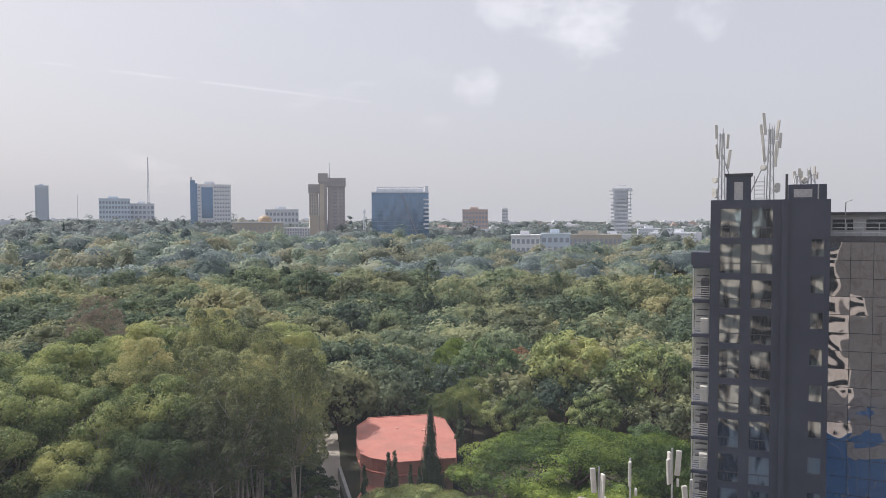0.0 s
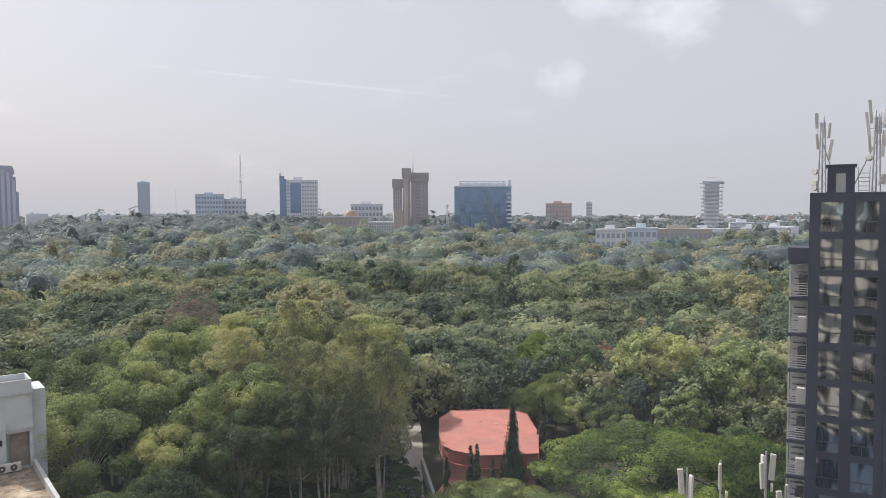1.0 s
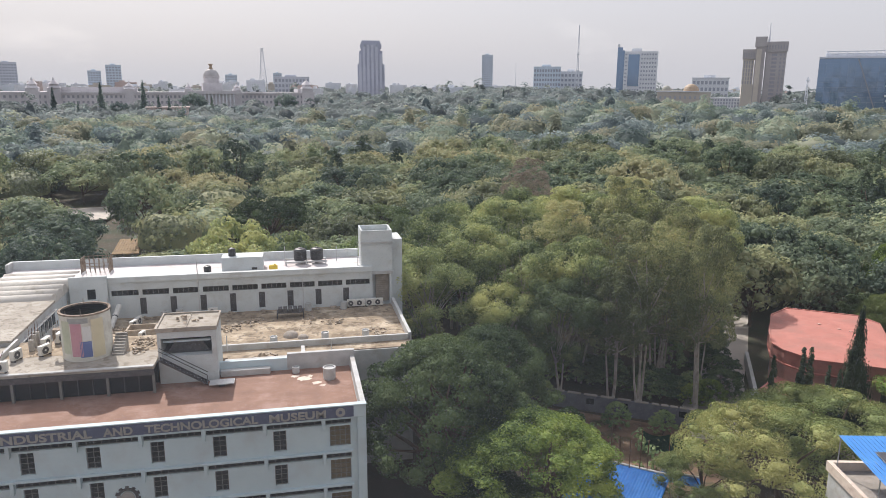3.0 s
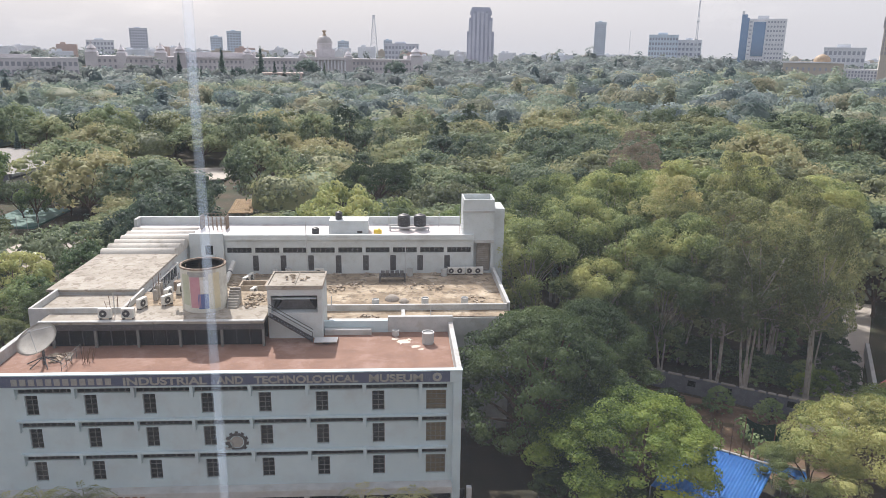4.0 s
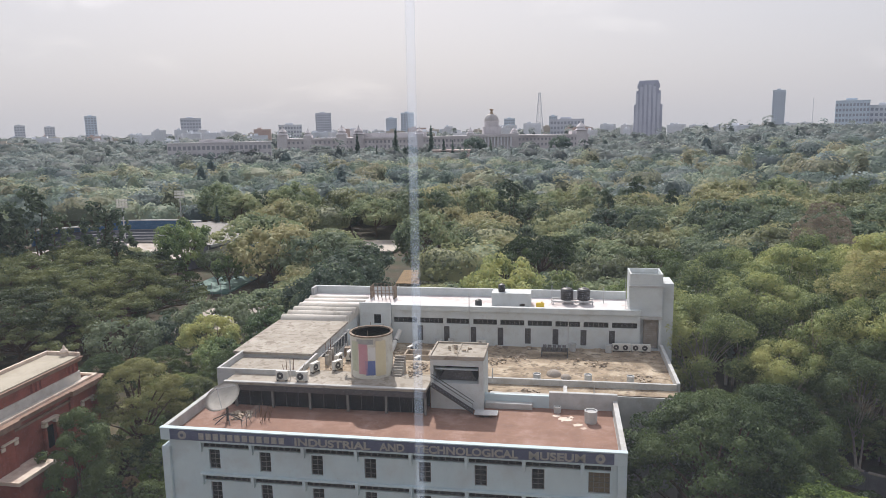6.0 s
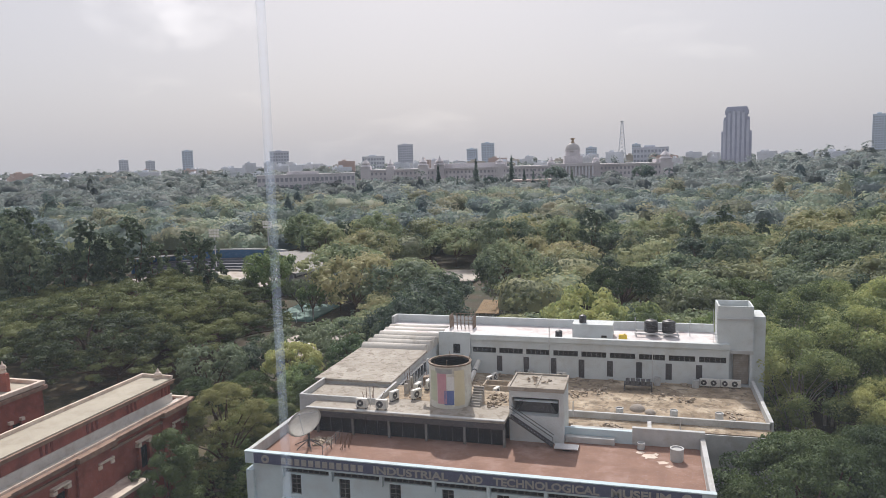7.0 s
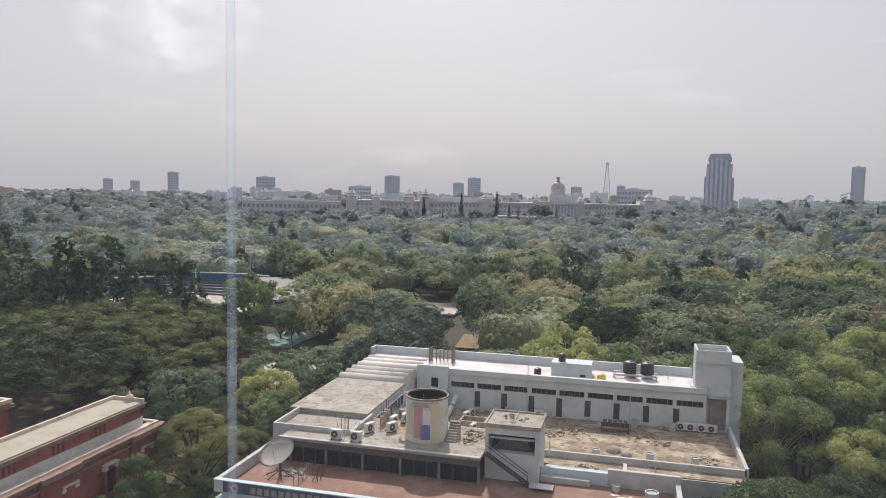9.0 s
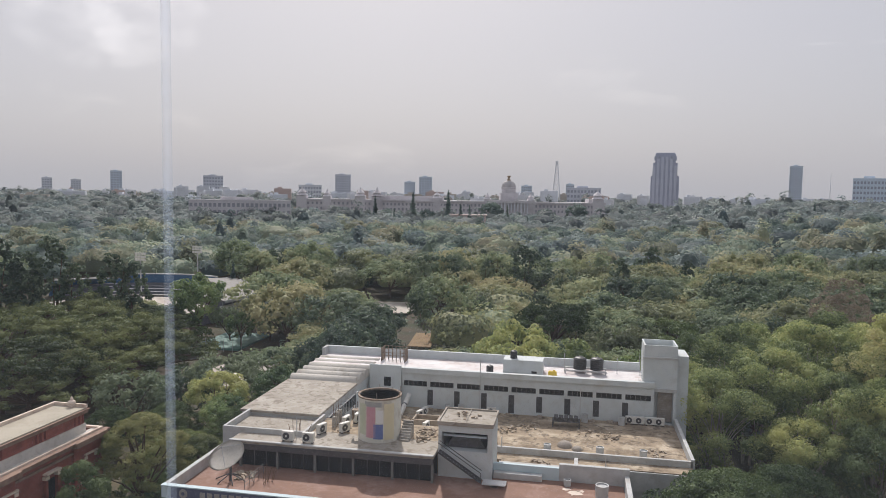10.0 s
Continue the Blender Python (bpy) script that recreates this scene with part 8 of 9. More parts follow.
def tree_kind(key, name, label, shape, R, H, base, leaves, leaf, mat, bark="bark", thick=0.35, stems=1, seed=0, reach=9, jitter=0.34, form=0.12, fill=None):
    rng = np.random.default_rng(seed)
    if fill is None:
        fill = {"tall": 0.0, "cone": 0.6}.get(shape, 0.5)
    cl = crown_clumps(rng, shape, R, H, base)
    c, d = crown_points(rng, cl, leaves, 0.35, form)
    sz = leaf * rng.uniform(0.65, 1.35, leaves)
    t = thing(name, pose(0, 0, 0), label, "tree")
    part("trunk", trunk_bmesh(rng, R, H, base, cl, thick, stems, reach), M[bark], t)
    me = quads_mesh("crown", c, d, sz, M[mat], rng, jitter, 0.62, cl, fill)
    ob = new("crown", me)
    ob.parent = t
    TREE_KINDS[key] = [t, False]
    return t


# places behind the museum kept open or low to fit the camera's view
SIGHT_GAPS = [(-46, 160, -32, 194), (-28, 166, -13, 208)]
SIGHT_LOW = [(-44, 105, -12, 196)]


def plant(key, x, y, scale=1.0, turn=0.0, z=None, label="", tall=1.0, group=""):
    if key.startswith("mid") and any(x0 < x < x1 and y0 < y < y1 for x0, y0, x1, y1 in SIGHT_GAPS):
        return None
    # Trees here are flattened so the camera sees the shelter and pool.
    if y > 105 and not key.startswith("bush") and any(x0 < x < x1 and y0 < y < y1 for x0, y0, x1, y1 in SIGHT_LOW):
        tall *= 0.6
    if scale < 0.52:
        key = SMALL.get(key, key)
    proto, used = TREE_KINDS[key]
    m = pose(x, y, land(x, y) if z is None else z, 0, 0, turn) @ Matrix.Diagonal((scale, scale, scale * tall, 1))
    if not used:
        proto.matrix_basis = m
        TREE_KINDS[key][1] = True
        t = proto
    else:
        t = copy_thing(proto, pose(0, 0, 0))
        t.matrix_basis = m
    if label or group:
        tagged(t, label, "", group)
    return t


# near kinds, fine leaves
tree_kind("round_a", "tree", "round-crowned broadleaf tree with dense green leaves", "round", 6.0, 14, 4.5, 3900, 0.50, "leaf_mid", seed=1)
tree_kind("round_b", "tree", "full broadleaf park tree with olive green crown", "round", 6.5, 15, 5, 3900, 0.51, "leaf_olive", seed=2)
tree_kind("bright", "tree", "bright green broadleaf tree with a billowing crown", "layered", 6.5, 11.5, 2.0, 40000, 0.19, "leaf_bright", seed=3, jitter=0.55)
tree_kind("flat_bright", "rain_tree", "wide bright green rain tree with a flat crown", "layered", 12.5, 12.5, 3.5, 42000, 0.25, "leaf_bright", seed=4, reach=20, thick=0.5, jitter=0.55)
tree_kind("umbrella", "rain_tree", "wide dark green rain tree with layered flat crown", "umbrella", 11.0, 15, 6, 8200, 0.50, "leaf_dark2", seed=5, reach=16, thick=0.5, jitter=0.5)
tree_kind("rain", "rain_tree", "huge dark green rain tree with a flat layered crown", "umbrella", 18.0, 15, 6.5, 13500, 0.51, "leaf_rain", seed=15, reach=26, thick=0.8, jitter=0.34)
tree_kind("dark", "tree", "dark green spreading tree beside the museum", "layered", 8.5, 14, 3.0, 30000, 0.24, "leaf_dark2", seed=6, thick=0.45, reach=18, jitter=0.5)
tree_kind("yellow", "tree", "yellowish green feathery tree with a wide crown", "umbrella", 10.5, 11.5, 3.0, 34000, 0.20, "leaf_yellow", seed=7, reach=14, jitter=0.6)
tree_kind("yellow_round", "tree", "airy dull olive tree between the museum and the red building", "layered", 6.6, 14.5, 4.0, 26000, 0.20, "leaf_mixed", seed=17, reach=16, thick=0.28)
tree_kind("euca_a", "eucalyptus_tree", "tall eucalyptus with pale trunks and an airy olive crown", "tall", 7.0, 25, 11, 13000, 0.32, "leaf_yellow2", "bark_pale", 0.27, 3, seed=8, reach=24, jitter=0.75)
tree_kind("euca_b", "eucalyptus_tree", "tall pale-stemmed eucalyptus with several leaning trunks", "tall", 7.4, 26, 11, 13000, 0.32, "leaf_yellow2", "bark_pale", 0.27, 4, seed=9, reach=28, jitter=0.75)
tree_kind("euca_c", "eucalyptus_tree", "tall eucalyptus with a full rounded green crown", "round", 7.8, 24, 8, 17000, 0.30, "leaf_olive", "bark_pale", 0.26, 3, seed=18, reach=18, jitter=0.6, fill=0.5)
tree_kind("orange", "flame_tree", "small tree with dry orange foliage", "umbrella", 4.6, 15.5, 7, 3500, 0.36, "leaf_orange", seed=19, reach=9, thick=0.25)
tree_kind("dry", "casuarina_tree", "feathery grey-brown casuarina with thin foliage", "tall", 7.5, 24, 7, 13000, 0.28, "leaf_dry", "bark_pale", 0.22, 3, seed=23, reach=14, jitter=0.9)
tree_kind("cone", "conical_tree", "narrow dark conical evergreen", "cone", 1.0, 10, 0.4, 2600, 0.30, "leaf_dark", seed=10, reach=4, thick=0.16)
tree_kind("conifer", "conical_tree", "dense dark conical conifer", "cone", 3.6, 10.5, 0.5, 7000, 0.30, "leaf_dark", seed=12, reach=4, thick=0.25)
tree_kind("dome", "evergreen_tree", "dense dark dome-shaped evergreen before the red building", "round", 4.1, 13.4, -1.5, 16000, 0.24, "leaf_dark2", seed=14, reach=6, thick=0.25, fill=0.6)
tree_kind("bush_green", "bush", "rounded green bush beneath the trees", "layered", 6.5, 12, 1.0, 2300, 0.62, "leaf_mid", seed=51, reach=6)
tree_kind("bush_dark", "bush", "dense dark green bush beneath the trees", "layered", 7.5, 12, 1.0, 2500, 0.62, "leaf_dark2", seed=52, reach=6)
tree_kind("bush_bright", "bush", "bright green leafy bush near the museum", "layered", 6.5, 10.5, 1.0, 2300, 0.60, "leaf_bright", seed=53, reach=6)
SMALL = {"round_a": "bush_green", "round_b": "bush_green", "dark": "bush_dark", "bright": "bush_bright"}
# middle distance kinds, coarser leaves
for k, (key, shape, R, H, base, mat, label) in enumerate((
        ("mid_a", "round", 9.0, 16.5, 3.5, "park_green", "mature park tree with a dense green crown"), ("mid_b", "round", 10.5, 15.5, 3.5, "park_olive", "mature park tree with a full olive crown"),
        ("mid_c", "umbrella", 13.0, 15, 4, "park_green", "spreading park tree with a flat green crown"), ("mid_d", "tall", 4.2, 20, 4, "park_dark", "tall slender dark green park tree"),
        ("mid_e", "round", 9.5, 17, 3.5, "park_dark", "mature park tree with a deep green crown"), ("mid_f", "umbrella", 12.5, 15.5, 4, "park_olive", "spreading park tree with a yellowish flat crown"))):
    tree_kind(key, "park_tree", label, shape, R, H, base, 1900, 0.82, mat, seed=30 + k, reach=6, jitter=0.38, form=0.35, fill=0.50)

tree_kind("mid_g", "park_tree", "large dark tree before the legislature", "round", 9.5, 17, 3.5, 1500, 1.0, "wood_dark", seed=61, reach=4, jitter=0.24, form=0.4)
tree_kind("cone_far", "conical_tree", "slender dark conifer above the woods", "cone", 1.15, 10, 0.4, 900, 0.45, "wood_dark", seed=62, reach=3, thick=0.16, form=0.3)
# hand-placed trees near by
for x, y, s, turn, key, tall in (
        (19, 99, 0.95, 10, "euca_c", 0.90), (27, 104, 1.0, 70, "euca_c", 0.95), (33, 97, 0.95, 200, "euca_c", 0.93), (41, 104, 1.05, 140, "euca_b", 0.97),
        (47, 97, 1.0, 250, "euca_a", 1.0), (53, 106, 1.1, 30, "euca_b", 1.04), (59, 100, 1.05, 310, "euca_a", 1.0), (66, 108, 1.05, 170, "euca_c", 1.0),
        (36, 89, 0.80, 90, "euca_c", 0.92), (46, 84, 0.95, 15, "euca_b", 1.08), (22, 113, 1.05, 120, "euca_c", 0.95), (34, 114, 1.1, 300, "euca_c", 0.95),
        (60, 118, 1.05, 200, "euca_a", 1.05), (48, 117, 1.1, 260, "euca_c", 1.0), (28, 92, 0.75, 40, "euca_c", 0.92), (53, 92, 0.9, 80, "euca_a", 1.05),
        (41, 94, 0.95, 330, "euca_c", 0.98), (50, 88, 0.85, 190, "euca_a", 1.05), (42.5, 86, 0.8, 75, "euca_a", 1.0), (57, 110, 1.05, 110, "euca_c", 1.05),
        (16, 108, 0.9, 55, "euca_c", 0.9), (28, 121, 1.0, 15, "euca_c", 0.98), (41, 124, 1.05, 215, "euca_c", 1.0), (72, 116, 1.0, 285, "euca_c", 1.0)):
    plant(key, x, y, s, turn, tall=tall, group="tall eucalyptus grove")
plant("dry", 58, 170, 1.1, 0)
plant("dry", 62, 112, 0.95, 90, tall=1.05)
plant("dry", 55, 99, 0.85, 200, tall=1.1)
plant("dry", 50, 103, 0.8, 20, tall=1.1)
plant("dark", 15.0, 69.0, 1.15, 20, tall=1.06)
plant("dark", 23.0, 79, 0.95, 130, tall=1.1)
plant("dark", 18.0, 58.5, 0.62, 230, tall=0.8)
plant("bright", 21.9, 59.5, 1.42, 40, tall=0.76)
plant("yellow", 49, 59.0, 1.0, 60, tall=0.94)
plant("yellow", 57.5, 63.0, 1.0, 160, tall=0.90)
plant("yellow", 41.5, 61.0, 0.5, 20)
plant("flat_bright", 80, 57, 1.3, 0, tall=0.80)
plant("flat_bright", 71, 52, 0.85, 60, tall=0.85)
plant("flat_bright", 88, 48, 1.0, 120)
plant("flat_bright", 73, 45, 0.8, 220)
for x, y, s in ((58.0, 73.6, 1.06), (60.5, 71.6, 1.22), (61.9, 72.0, 1.2), (64.7, 72.0, 0.95), (80.9, 78.3, 1.4), (66.9, 72.6, 0.85)):
    plant("cone", x, y, s, x * 37 % 360, group="conical trees round the hall")
for x, y, s in ((60.5, 88.5, 0.5), (58.5, 84.5, 0.45), (62.0, 92.5, 0.5)):
    plant("bush_dark", x, y, s, x * 23 % 360, tall=0.8)
plant("conifer", 69.1, 72.6, 0.62, 0, tall=2.45)
plant("yellow", 94.8, 93.5, 0.52, 90, tall=2.0)
plant("yellow", 101.5, 95, 0.48, 210, tall=2.3)
plant("bright", 110, 108, 1.0, 30, tall=1.5)
plant("euca_b", 52.6, 81.0, 0.72, 100, tall=1.42, group="tall eucalyptus grove")
plant("euca_a", 55.5, 86.0, 0.62, 10, tall=1.6, group="tall eucalyptus grove")
plant("round_a", 110, 100, 1.15, 10, tall=1.1)
plant("round_b", 120, 86, 1.3, 70)
plant("round_b", 124, 70, 1.25, 190)
plant("round_b", 104, 84, 0.7, 250)
plant("round_b", 109, 72, 0.75, 20)
plant("orange", 122, 100, 1.0, 0)
for x, y, s, key in ((99, 87, 0.62, "round_b"), (107, 93, 0.8, "mid_b"), (117, 95, 0.85, "mid_a"), (112, 81, 0.75, "mid_e"), (119, 77, 0.8, "mid_a"), (99, 77, 0.55, "round_b"), (126, 83, 0.9, "mid_b"), (106, 103, 0.85, "mid_e"), (95, 100, 0.6, "round_b"), (129, 60, 0.9, "mid_a"), (118, 62, 0.7, "mid_b"), (108, 61, 0.6, "round_a"), (90, 108, 0.9, "mid_e"), (82, 112, 0.9, "mid_a")):
    plant(key, x, y, s, x * 29 % 360)
plant("cone", 113, 90, 1.25, 0)
plant("cone", 115, 89, 1.3, 60)
# understorey of the grove and round the low shed front
for k in range(34):
    x, y = 22 + 34 * ((k * 0.618) % 1), 79 + 28 * ((k * 0.377 + 0.2) % 1)
    if (x - 17) * 0.66 + (y - 99) > 2.5 or (x - 17) * 0.66 + (y - 99) < -2.5:
        plant(("bush_green", "bush_bright", "bush_green", "bush_dark")[k % 4], x, y, 0.24 + 0.16 * ((k * 0.71) % 1), k * 67 % 360)
for x, y, s, key in ((24, 90, 0.55, "round_a"), (31, 86, 0.45, "round_a"), (27, 83, 0.42, "dark"), (38, 93, 0.5, "round_a"), (44, 90, 0.45, "round_b"), (20, 92, 0.6, "dark"), (33, 104, 0.6, "round_a"),
                     (50, 86, 0.38, "round_a"), (56, 96, 0.5, "round_b"), (40, 79, 0.30, "round_b"), (45, 76, 0.28, "round_a"), (33, 78, 0.32, "dark"), (50, 76, 0.25, "round_b"), (16, 104, 0.7, "round_a"), (64, 100, 0.55, "dark"), (52, 112, 0.6, "round_a")):
    plant(key, x, y, s, x * 53 % 360)
# left of the museum
plant("dome", -53.0, 67.2, 1.0, 0)
plant("yellow_round", -53.5, 80.5, 1.0, 0)
plant("yellow_round", -48.5, 86.0, 0.72, 120)
for x, y, s in ((-54.0, 77.0, 0.42), (-51.0, 79.5, 0.46), (-48.2, 77.5, 0.44), (-52.6, 83.0, 0.5), (-56.0, 84.0, 0.5), (-46.0, 83.0, 0.45)):
    plant("bush_green", x, y, s, x * 31 % 360)
for x, y, s, key in ((-45, 62, 0.42, "bright"), (-46, 69.5, 0.34, "dark"), (-42.5, 66, 0.32, "bright"), (-49.5, 60, 0.36, "dark"), (-42, 73, 0.34, "round_a"), (-44.5, 77.5, 0.42, "round_b"), (-50, 72, 0.22, "orange"), (-41.5, 58, 0.38, "dark"), (-56, 74, 0.3, "dark"), (-52, 71, 0.28, "round_a"), (-49, 75, 0.3, "bright"), (-55, 78, 0.3, "round_a"), (-51.5, 65, 0.3, "round_b"), (-48, 64, 0.26, "round_a"), (-58, 80, 0.35, "dark"), (-47, 55, 0.4, "bright")):
    plant(key, x, y, s, x * 41 % 360)
plant("yellow", -57.0, 95, 0.6, 130, tall=1.1)
plant("round_a", -54, 104, 0.75, 70)
plant("round_b", -60, 112, 0.8, 20)
plant("round_a", -50, 116, 0.9, 20)
plant("mid_e", -64, 122, 0.75, 20)
plant("mid_e", -75, 110, 0.7, 200)
plant("mid_e", -70, 118, 0.62, 100)
plant("dark", -72, 100, 0.6, 40)
plant("dark", -64, 104, 0.62, 10)
plant("dark", -50, 101, 0.7, 90)
plant("dark", -46, 92, 0.6, 150)
plant("round_b", -45, 80, 0.5, 60)
plant("yellow", -43, 90, 0.55, 200, tall=1.1)
plant("round_a", -47, 98, 0.7, 30)
for x, y, s, turn, tall in ((-107, 116, 1.0, 50, 0.95), (-96, 126, 0.85, 90, 0.95), (-122, 134, 1.05, 140, 0.98), (-101, 139, 1.0, 200, 1.0), (-124, 158, 1.05, 250, 0.98), (-142, 146, 0.95, 300, 0.95), (-110, 166, 0.85, 340, 0.95), (-130, 112, 0.9, 20, 0.95), (-90, 141, 0.75, 70, 0.95), (-113, 148, 0.85, 110, 1.0), (-134, 128, 0.9, 160, 0.98), (-98, 112, 0.7, 240, 0.95)):
    plant("rain", x, y, s, turn, tall=tall, group="rain trees beside the red building")


def palm(x, y, h, seed):
    rng = random.Random(seed)
    t = thing("areca_palm", pose(x, y, 0), "slender palm with arching dry-tipped fronds before the museum", "palm", "palms before the museum")
    part("trunk", tube([(x, y, -0.3), (x + 0.2, y, h * 0.5), (x + 0.1, y, h - 1.2)], [0.16, 0.12, 0.09], 8), M["bark_pale"], t)
    for k in range(13):
        a, r = k * 2.4 + rng.uniform(-0.3, 0.3), rng.uniform(1.5, 2.3)
        up = rng.uniform(0.6, 1.5)
        bm = bmesh.new()
        spine = [Vector((x + 0.1 + r * q * math.cos(a), y + r * q * math.sin(a), h - 1.2 + up * math.sin(q * 2.4) - 0.5 * q * q)) for q in (0, 0.2, 0.4, 0.6, 0.8, 1.0)]
        tube(spine, [0.035, 0.03, 0.025, 0.02, 0.015, 0.01], 4, bm)
        side = Vector((-math.sin(a), math.cos(a), 0))
        for p, q in zip(spine[1:], spine[2:] + [spine[-1]]):
            for f in (0.0, 0.5):
                c = p.lerp(q, f)
                for sg in (-1, 1):
                    w = 0.55 * (1 - 0.6 * ((c - spine[0]).length / r))
                    d = (spine[-1] - spine[0]).normalized()
                    bm.faces.new([bm.verts.new(v) for v in (c, c + side * sg * w * 0.6 + d * 0.16, c + side * sg * w + d * 0.3 - Vector((0, 0, 0.18)), c + side * sg * w * 0.5 + d * 0.05)])
        part("frond", bm, M["leaf_yellow2"], t)


for k, (x, y, h) in enumerate(((-31.5, 52.0, 8.4), (-28.6, 51.6, 9.2), (-25.4, 52.2, 8.8), (-3.0, 52.4, 7.8), (1.0, 52.0, 8.2))):
    palm(x, y, h, k)
# trees round the stadium
for x, y, s, key in ((-114, 172, 0.55, "mid_e"), (-122, 168, 0.6, "mid_a"), (-131, 170, 0.55, "mid_e"), (-140, 169, 0.6, "mid_e"), (-128, 160, 0.65, "mid_a"), (-118, 160, 0.6, "mid_e"), (-110, 166, 0.6, "round_a"), (-147, 162, 0.6, "mid_e"), (-112, 182, 0.5, "dark"), (-86, 212, 0.6, "mid_e"), (-92, 218, 0.6, "mid_a"), (-84, 224, 0.55, "mid_e")):
    plant(key, x, y, s, x * 23 % 360)
for x, y, s, key in ((-96, 187, 0.62, "mid_e"), (-112, 178, 0.7, "mid_e"), (-90, 181, 0.7, "round_a"), (-86, 191, 0.65, "mid_a"), (-118, 186, 0.6, "mid_e"), (-126, 192, 0.6, "mid_a"), (-114, 196, 0.5, "round_a"), (-88, 202, 0.6, "mid_e"), (-134, 186, 0.7, "mid_e"), (-100, 178, 0.5, "dark"), (-122, 202, 0.5, "dark")):
    plant(key, x, y, s, x * 17 % 360)
plant("round_a", -105, 185, 1.35, 10, tall=1.02)
for x, y, s in ((-149, 153, 1.22), (-144, 158, 1.52), (-140.5, 161, 1.34), (-136, 165, 1.52), (-131, 169, 1.16), (-124, 174, 1.28), (-119.5, 177, 1.16), (-155, 150, 1.34), (-162, 154, 1.40), (-170, 160, 1.46), (-184, 172, 1.46), (-196, 180, 1.46), (-206, 192, 1.52), (-214, 206, 1.52), (-168, 148, 1.34), (-188, 160, 1.34), (-204, 174, 1.40), (-222, 190, 1.52)):
    plant("mid_d", x, y, s, x * 31 % 360, tall=1.02, group="tall dark trees beside the stadium")
plant("umbrella", -4.5, 182, 1.05, 0, tall=1.05)
plant("umbrella", 21, 172, 1.0, 120)

# low growth between the shelter and the pool
for k in range(22):
    x, y = -37 + 24 * ((k * 0.618) % 1), 172 + 36 * ((k * 0.383 + 0.1) % 1)
    if abs(x + 21.5) > 6.5 or y > 206:
        plant(("bush_dark", "bush_green", "bush_dark")[k % 3], x, y, 0.26 + 0.2 * ((k * 0.71) % 1), k * 67 % 360)

# scattered park trees
CLEAR = [(-42, 40, 20, 106), (-110, 15, -50, 84), (57, 66, 93, 102), (43, 30, 66, 57), (-86, 138, -70, 180), (-90, 232, -54, 270), (-106, 172, -86, 202), (-214, 170, -108, 276), (-114, 205, -96, 248), (15, 60, 62, 118), (60, -60, 200, 40), (62, 66, 108, 104), (-14, 150, 6, 196), (-92, 222, -58, 262), (-84, 120, -70, 140), (-62, 40, -42, 78), (-94, 84, -44, 130), (-156, 88, -78, 176), (-68, 185, -44, 225), (-82, 222, -58, 262)]


def is_clear(x, y, grow=0.0):
    return not any(x0 - grow < x < x1 + grow and y0 - grow < y < y1 + grow for x0, y0, x1, y1 in CLEAR)


OPEN = [(-23, 3, 770, 960), (24.5, 28.5, 765, 820), (27.0, 36, 572, 655), (33, 37.5, 660, 710), (38.5, 43.5, 606, 660), (49.5, 55, 494, 530), (53.5, 59, 546, 590), (56.5, 60, 755, 810), (44, 68, 60, 128), (-37.6, -27.0, 206, 330), (5, 8, 1120, 1240)]


def open_view(bearing, d):
    """Ground kept free of tall woods before and round the large far buildings."""
    return any(b0 < bearing < b1 and d0 < d < d1 for b0, b1, d0, d1 in OPEN)


placed = [(t.location.x, t.location.y, 6.0 * t.scale.x) for t in scene.objects if t.parent is None and t.get("category") == "tree"]


def scatter(d0, d1, spacing, rng, count_max, b0=-51.0, b1=66.0):
    """Random trees with a least distance between them, in a sector round the building."""
    got = []
    cell = {}
    tries = 0
    span = radians(b1 - b0)
    want = min(count_max, int(0.5 * span * (d1 * d1 - d0 * d0) / (spacing * spacing) * 0.95))
    while len(got) < want and tries < want * 14:
        tries += 1
        a = radians(b0) + span * rng.random()
        d = math.sqrt(d0 * d0 + (d1 * d1 - d0 * d0) * rng.random())
        x, y = d * math.sin(a), d * math.cos(a)
        if not is_clear(x, y, 2.0) or open_view(math.degrees(a), d):
            continue
        key = (int(x // spacing), int(y // spacing))
        near = [q for i in (-1, 0, 1) for j in (-1, 0, 1) for q in cell.get((key[0] + i, key[1] + j), ())]
        if any((x - u) ** 2 + (y - w) ** 2 < (spacing * 0.72) ** 2 for u, w in near):
            continue
        if d < 320 and any((x - u) ** 2 + (y - w) ** 2 < (r + 2.5) ** 2 for u, w, r in placed):
            continue
        cell.setdefault(key, []).append((x, y))
        got.append((x, y))
    return got


rng = np.random.default_rng(21)
for x, y in scatter(130, 185, 11.5, rng, 90):
    key = ("mid_a", "mid_b", "mid_c", "mid_e", "mid_f")[int(rng.integers(5))]
    plant(key, x, y, rng.uniform(0.65, 1.05), rng.uniform(0, 360), tall=rng.uniform(0.85, 1.1))
for x, y in scatter(70, 130, 11.0, rng, 60):
    key = ("round_a", "round_b", "round_a", "umbrella", "round_b")[int(rng.integers(5))]
    plant(key, x, y, rng.uniform(0.85, 1.3) * (0.75 if key == "umbrella" else 1.0), rng.uniform(0, 360), tall=rng.uniform(0.85, 1.2))
mid = scatter(185, 330, 15.0, rng, 320)
for x, y in mid[:230]:
    key = ("mid_a", "mid_b", "mid_c", "mid_d", "mid_e", "mid_f")[int(rng.choice(6, p=[0.22, 0.2, 0.15, 0.1, 0.2, 0.13]))]
    plant(key, x, y, rng.uniform(0.75, 1.3), rng.uniform(0, 360), tall=rng.uniform(0.8, 1.05))


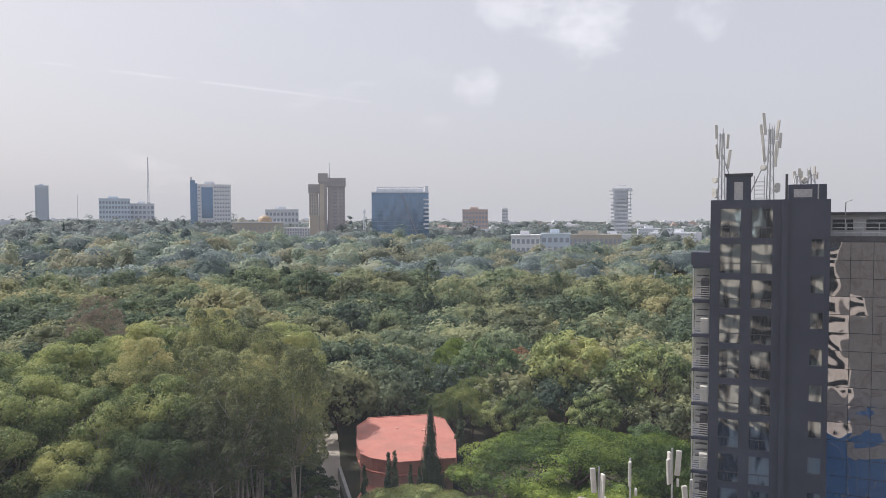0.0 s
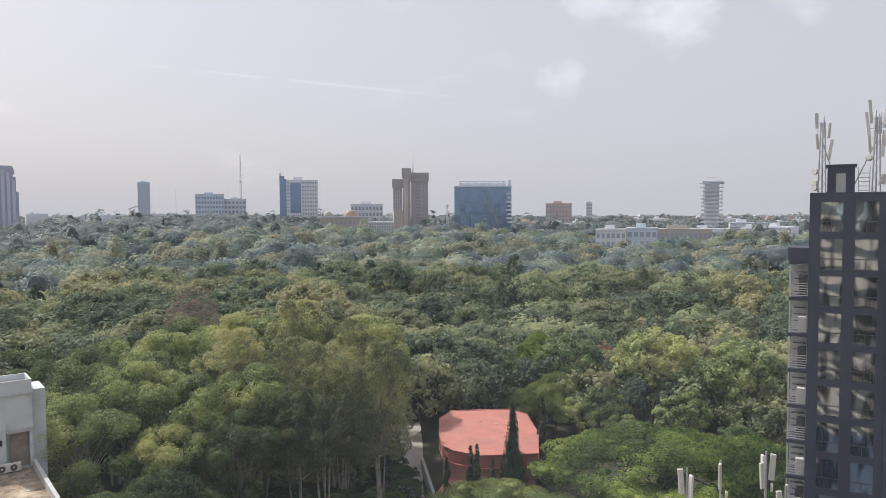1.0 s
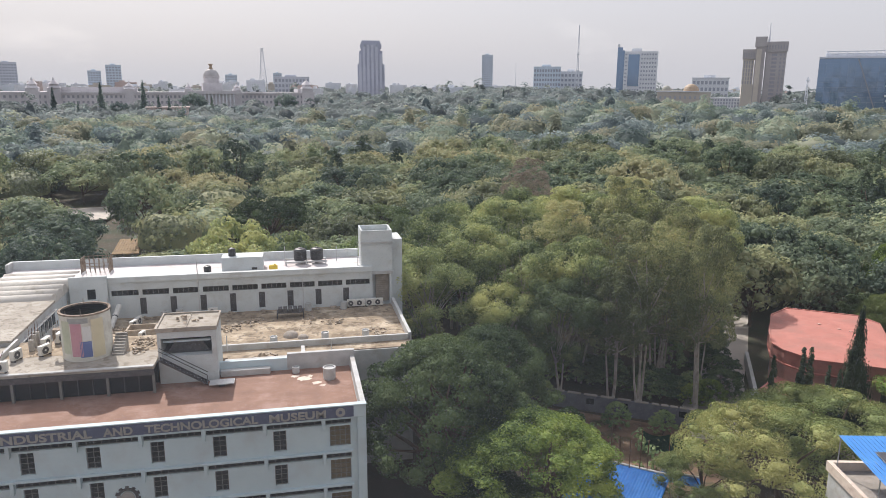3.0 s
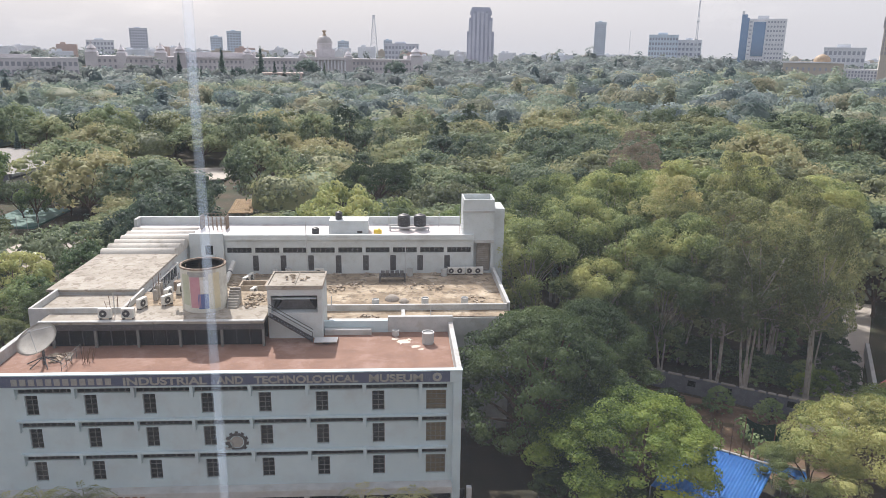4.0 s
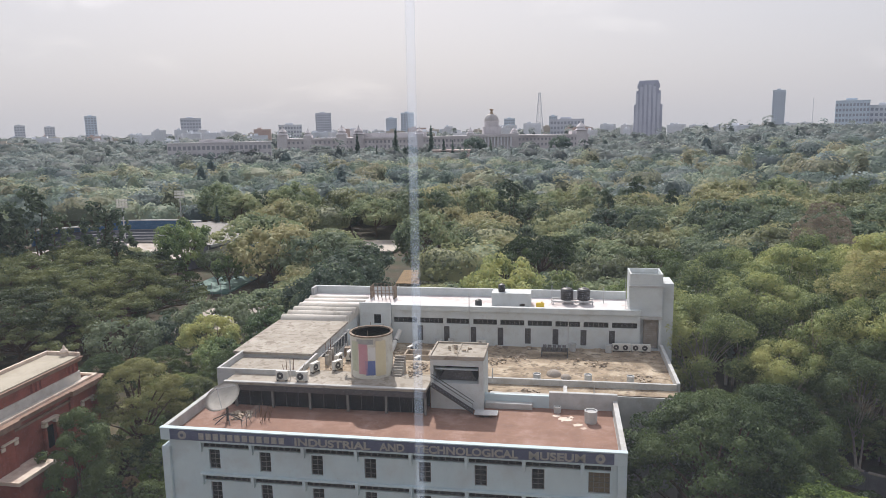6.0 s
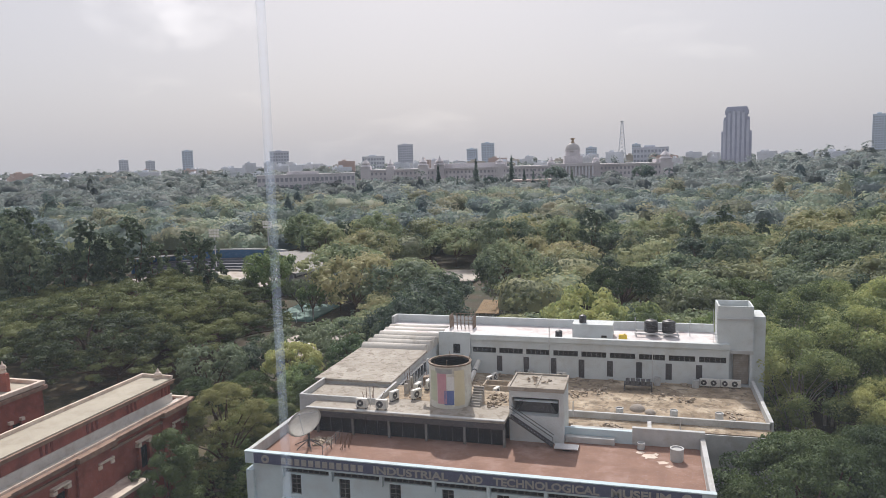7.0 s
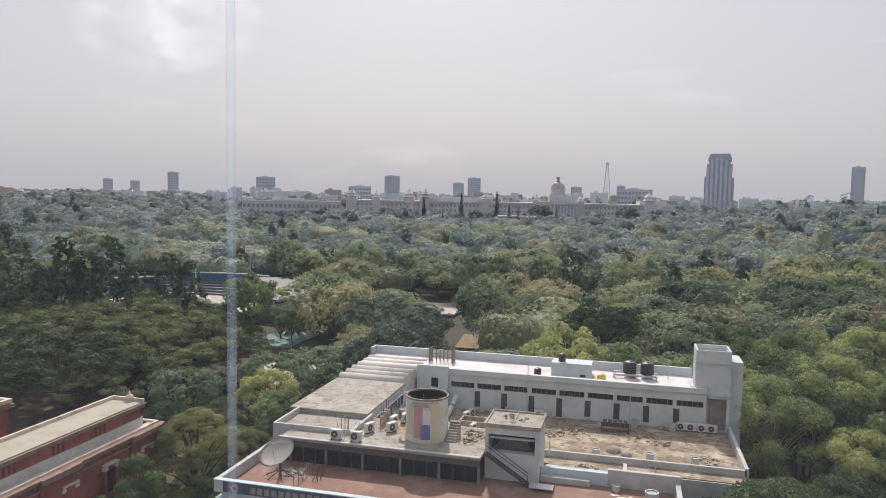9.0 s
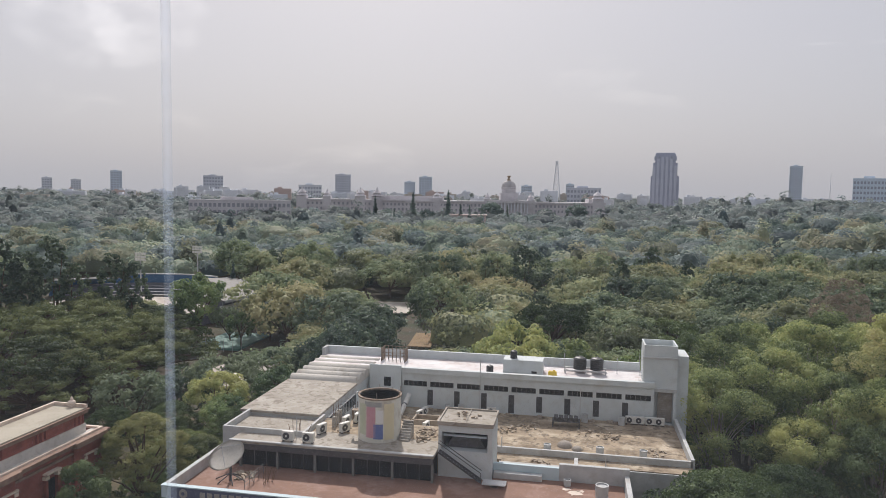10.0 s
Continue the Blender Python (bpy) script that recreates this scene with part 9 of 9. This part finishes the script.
def woods(name, spots, per_tree, leaf, clumps_each, rng, r_lo, r_hi, h_lo, h_hi, label, key="leaf_wood", sides=9):
    """Far woodland: every tree a few leafy clumps, all one sheet of leaves."""
    C, D, S, sizes = [], [], [], []
    for x, y in spots:
        R, H = rng.uniform(r_lo, r_hi), rng.uniform(h_lo, h_hi)
        z0 = land(x, y)
        kind = rng.random()
        sizes.append((R * (0.42 if kind > 0.93 else 1.0), H * (1.3 if kind > 0.93 else 1.0), z0))
        cl = []
        for k in range(clumps_each):
            a, q = rng.uniform(0, math.tau), math.sqrt(rng.random()) * 0.8
            z = H * (0.88 - (0.38 if kind < 0.65 else 0.22) * q * q) + rng.normal(0, 0.5)
            if kind > 0.93:
                z, q = H * rng.uniform(0.5, 1.35), q * 0.4
            cl.append((q * R * math.cos(a), q * R * math.sin(a), z - R * 0.2, R * rng.uniform(0.22, 0.40), 0.75))
        c, d = crown_points(rng, np.array(cl), per_tree, up=0.3, form=0.7)
        c += np.array((x, y, z0))
        C.append(c)
        D.append(d)
        S.append(leaf * rng.uniform(0.6, 1.4, per_tree))
    me = quads_mesh(name, np.concatenate(C), np.concatenate(D), np.concatenate(S), M[key], rng, 0.20, 0.95)
    ob = new(name, me)
    tagged(ob, label, "woodland", kind="stuff")
    if r_hi < 5:
        return
    # the dense inside of the crowns
    V, F = [], []
    rings = ((0.86, 0.30), (0.84, 0.50), (0.60, 0.66), (0.32, 0.75))
    for (x, y), (R, H, z0) in zip(spots, sizes):
        n0 = len(V)
        for q, h in rings:
            for k in range(sides):
                g = k * math.tau / sides + q * 3
                w = 1 + 0.22 * noise.noise((x * 0.3 + 2.2 * q * math.cos(g), y * 0.3 + 2.2 * q * math.sin(g), h * 5))
                V.append((x + R * q * w * math.cos(g), y + R * q * w * math.sin(g), z0 + H * h * (0.4 + 0.6 * w)))
        V.append((x, y, z0 + H * 0.78))
        last = (len(rings) - 1) * sides
        for a in range(0, last, sides):
            F += [(n0 + a + k, n0 + a + (k + 1) % sides, n0 + a + sides + (k + 1) % sides, n0 + a + sides + k) for k in range(sides)]
        F += [(n0 + last + k, n0 + last + (k + 1) % sides, n0 + last + sides) for k in range(sides)]
    me = bpy.data.meshes.new(name)
    me.from_pydata(V, [], F)
    me.shade_smooth()
    me.materials.append(M[key])
    tagged(new(name, me), label, "woodland", kind="stuff")


near_woods = scatter(330, 580, 17.0, rng, 1000)
woods("woodland", mid[230::2], 650, 0.95, 30, rng, 8.0, 13.0, 11, 17, "green crowns in the middle of the park", "park_green")
woods("woodland", mid[231::2], 650, 0.95, 30, rng, 8.0, 13.0, 11, 17, "olive crowns in the middle of the park", "park_olive")
for k, (key, label) in enumerate((("leaf_wood", "dense park woodland of mixed green crowns"), ("wood_dark", "deep green crowns among the park woodland"), ("wood_olive", "olive and yellowish crowns among the park woodland"), ("leaf_hazed", "crowns among the park woodland, greyed for haze"))):
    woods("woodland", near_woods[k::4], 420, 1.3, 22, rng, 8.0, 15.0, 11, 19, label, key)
# Farther woods take paler leaf colours in place of haze.
far_woods = scatter(580, 1000, 21.0, rng, 1500)
woods("far_woodland", far_woods[::2], 130, 2.0, 12, rng, 9, 16, 11, 20, "woodland beyond the park, coloured grey-green for haze", "leaf_hazed_far", 7)
woods("far_woodland", far_woods[1::4], 130, 2.0, 12, rng, 9, 16, 12, 21, "dark crowns beyond the park, tinted blue for haze", "hazed_dark", 7)
woods("far_woodland", far_woods[3::4], 130, 2.0, 12, rng, 9, 16, 11, 19, "olive crowns beyond the park", "leaf_hazed", 7)
woods("far_woodland", scatter(1000, 2400, 42.0, rng, 1500), 45, 4.6, 6, rng, 12, 22, 12, 21, "distant tree belts among the city", "leaf_hazed_far", 6)
CLEAR.remove((15, 60, 62, 118))
CLEAR.append((45, 68, 62, 96))
bushes = scatter(62, 115, 5.5, rng, 420)
woods("undergrowth", bushes, 150, 0.38, 7, rng, 1.6, 2.8, 1.2, 2.6, "low leafy undergrowth among the near trees", "leaf_mid")
bushes = scatter(115, 260, 6.5, rng, 1100)
woods("undergrowth", bushes, 46, 0.75, 4, rng, 2.0, 3.6, 1.6, 3.6, "low green undergrowth beneath the park trees")
for brg, d, s in ((-15.2, 740, 0.9), (-11.9, 720, 0.95), (-6.9, 750, 1.35), (-2.6, 760, 1.0), (-0.2, 765, 1.3)):
    p = at(brg, d)
    plant("mid_g", p.x, p.y, s, brg * 50 % 360, tall=1.05)
# slender dark conifers that stand above the far woods
for brg, d, s in ((-13.1, 690, 3.9), (-10.3, 690, 4.1), (-9.3, 640, 2.9), (-8.6, 640, 2.8), (-16.1, 690, 3.4), (-14.6, 640, 2.4), (-5.6, 700, 2.6), (-22.5, 640, 1.8), (-19.0, 600, 2.0), (16.6, 620, 2.3), (37.5, 330, 1.6), (-6.5, 600, 1.8), (-4.0, 640, 1.7), (-16.0, 380, 1.6), (-27.0, 300, 1.5)):
    p = at(brg, d)
    plant("cone_far", p.x, p.y, s, brg * 50 % 360, tall=0.9, group="tall dark conifers of the park")
# unused kinds leave the scene
for t, used in TREE_KINDS.values():
    if not used:
        for o in (*t.children_recursive, t):
            bpy.data.objects.remove(o)
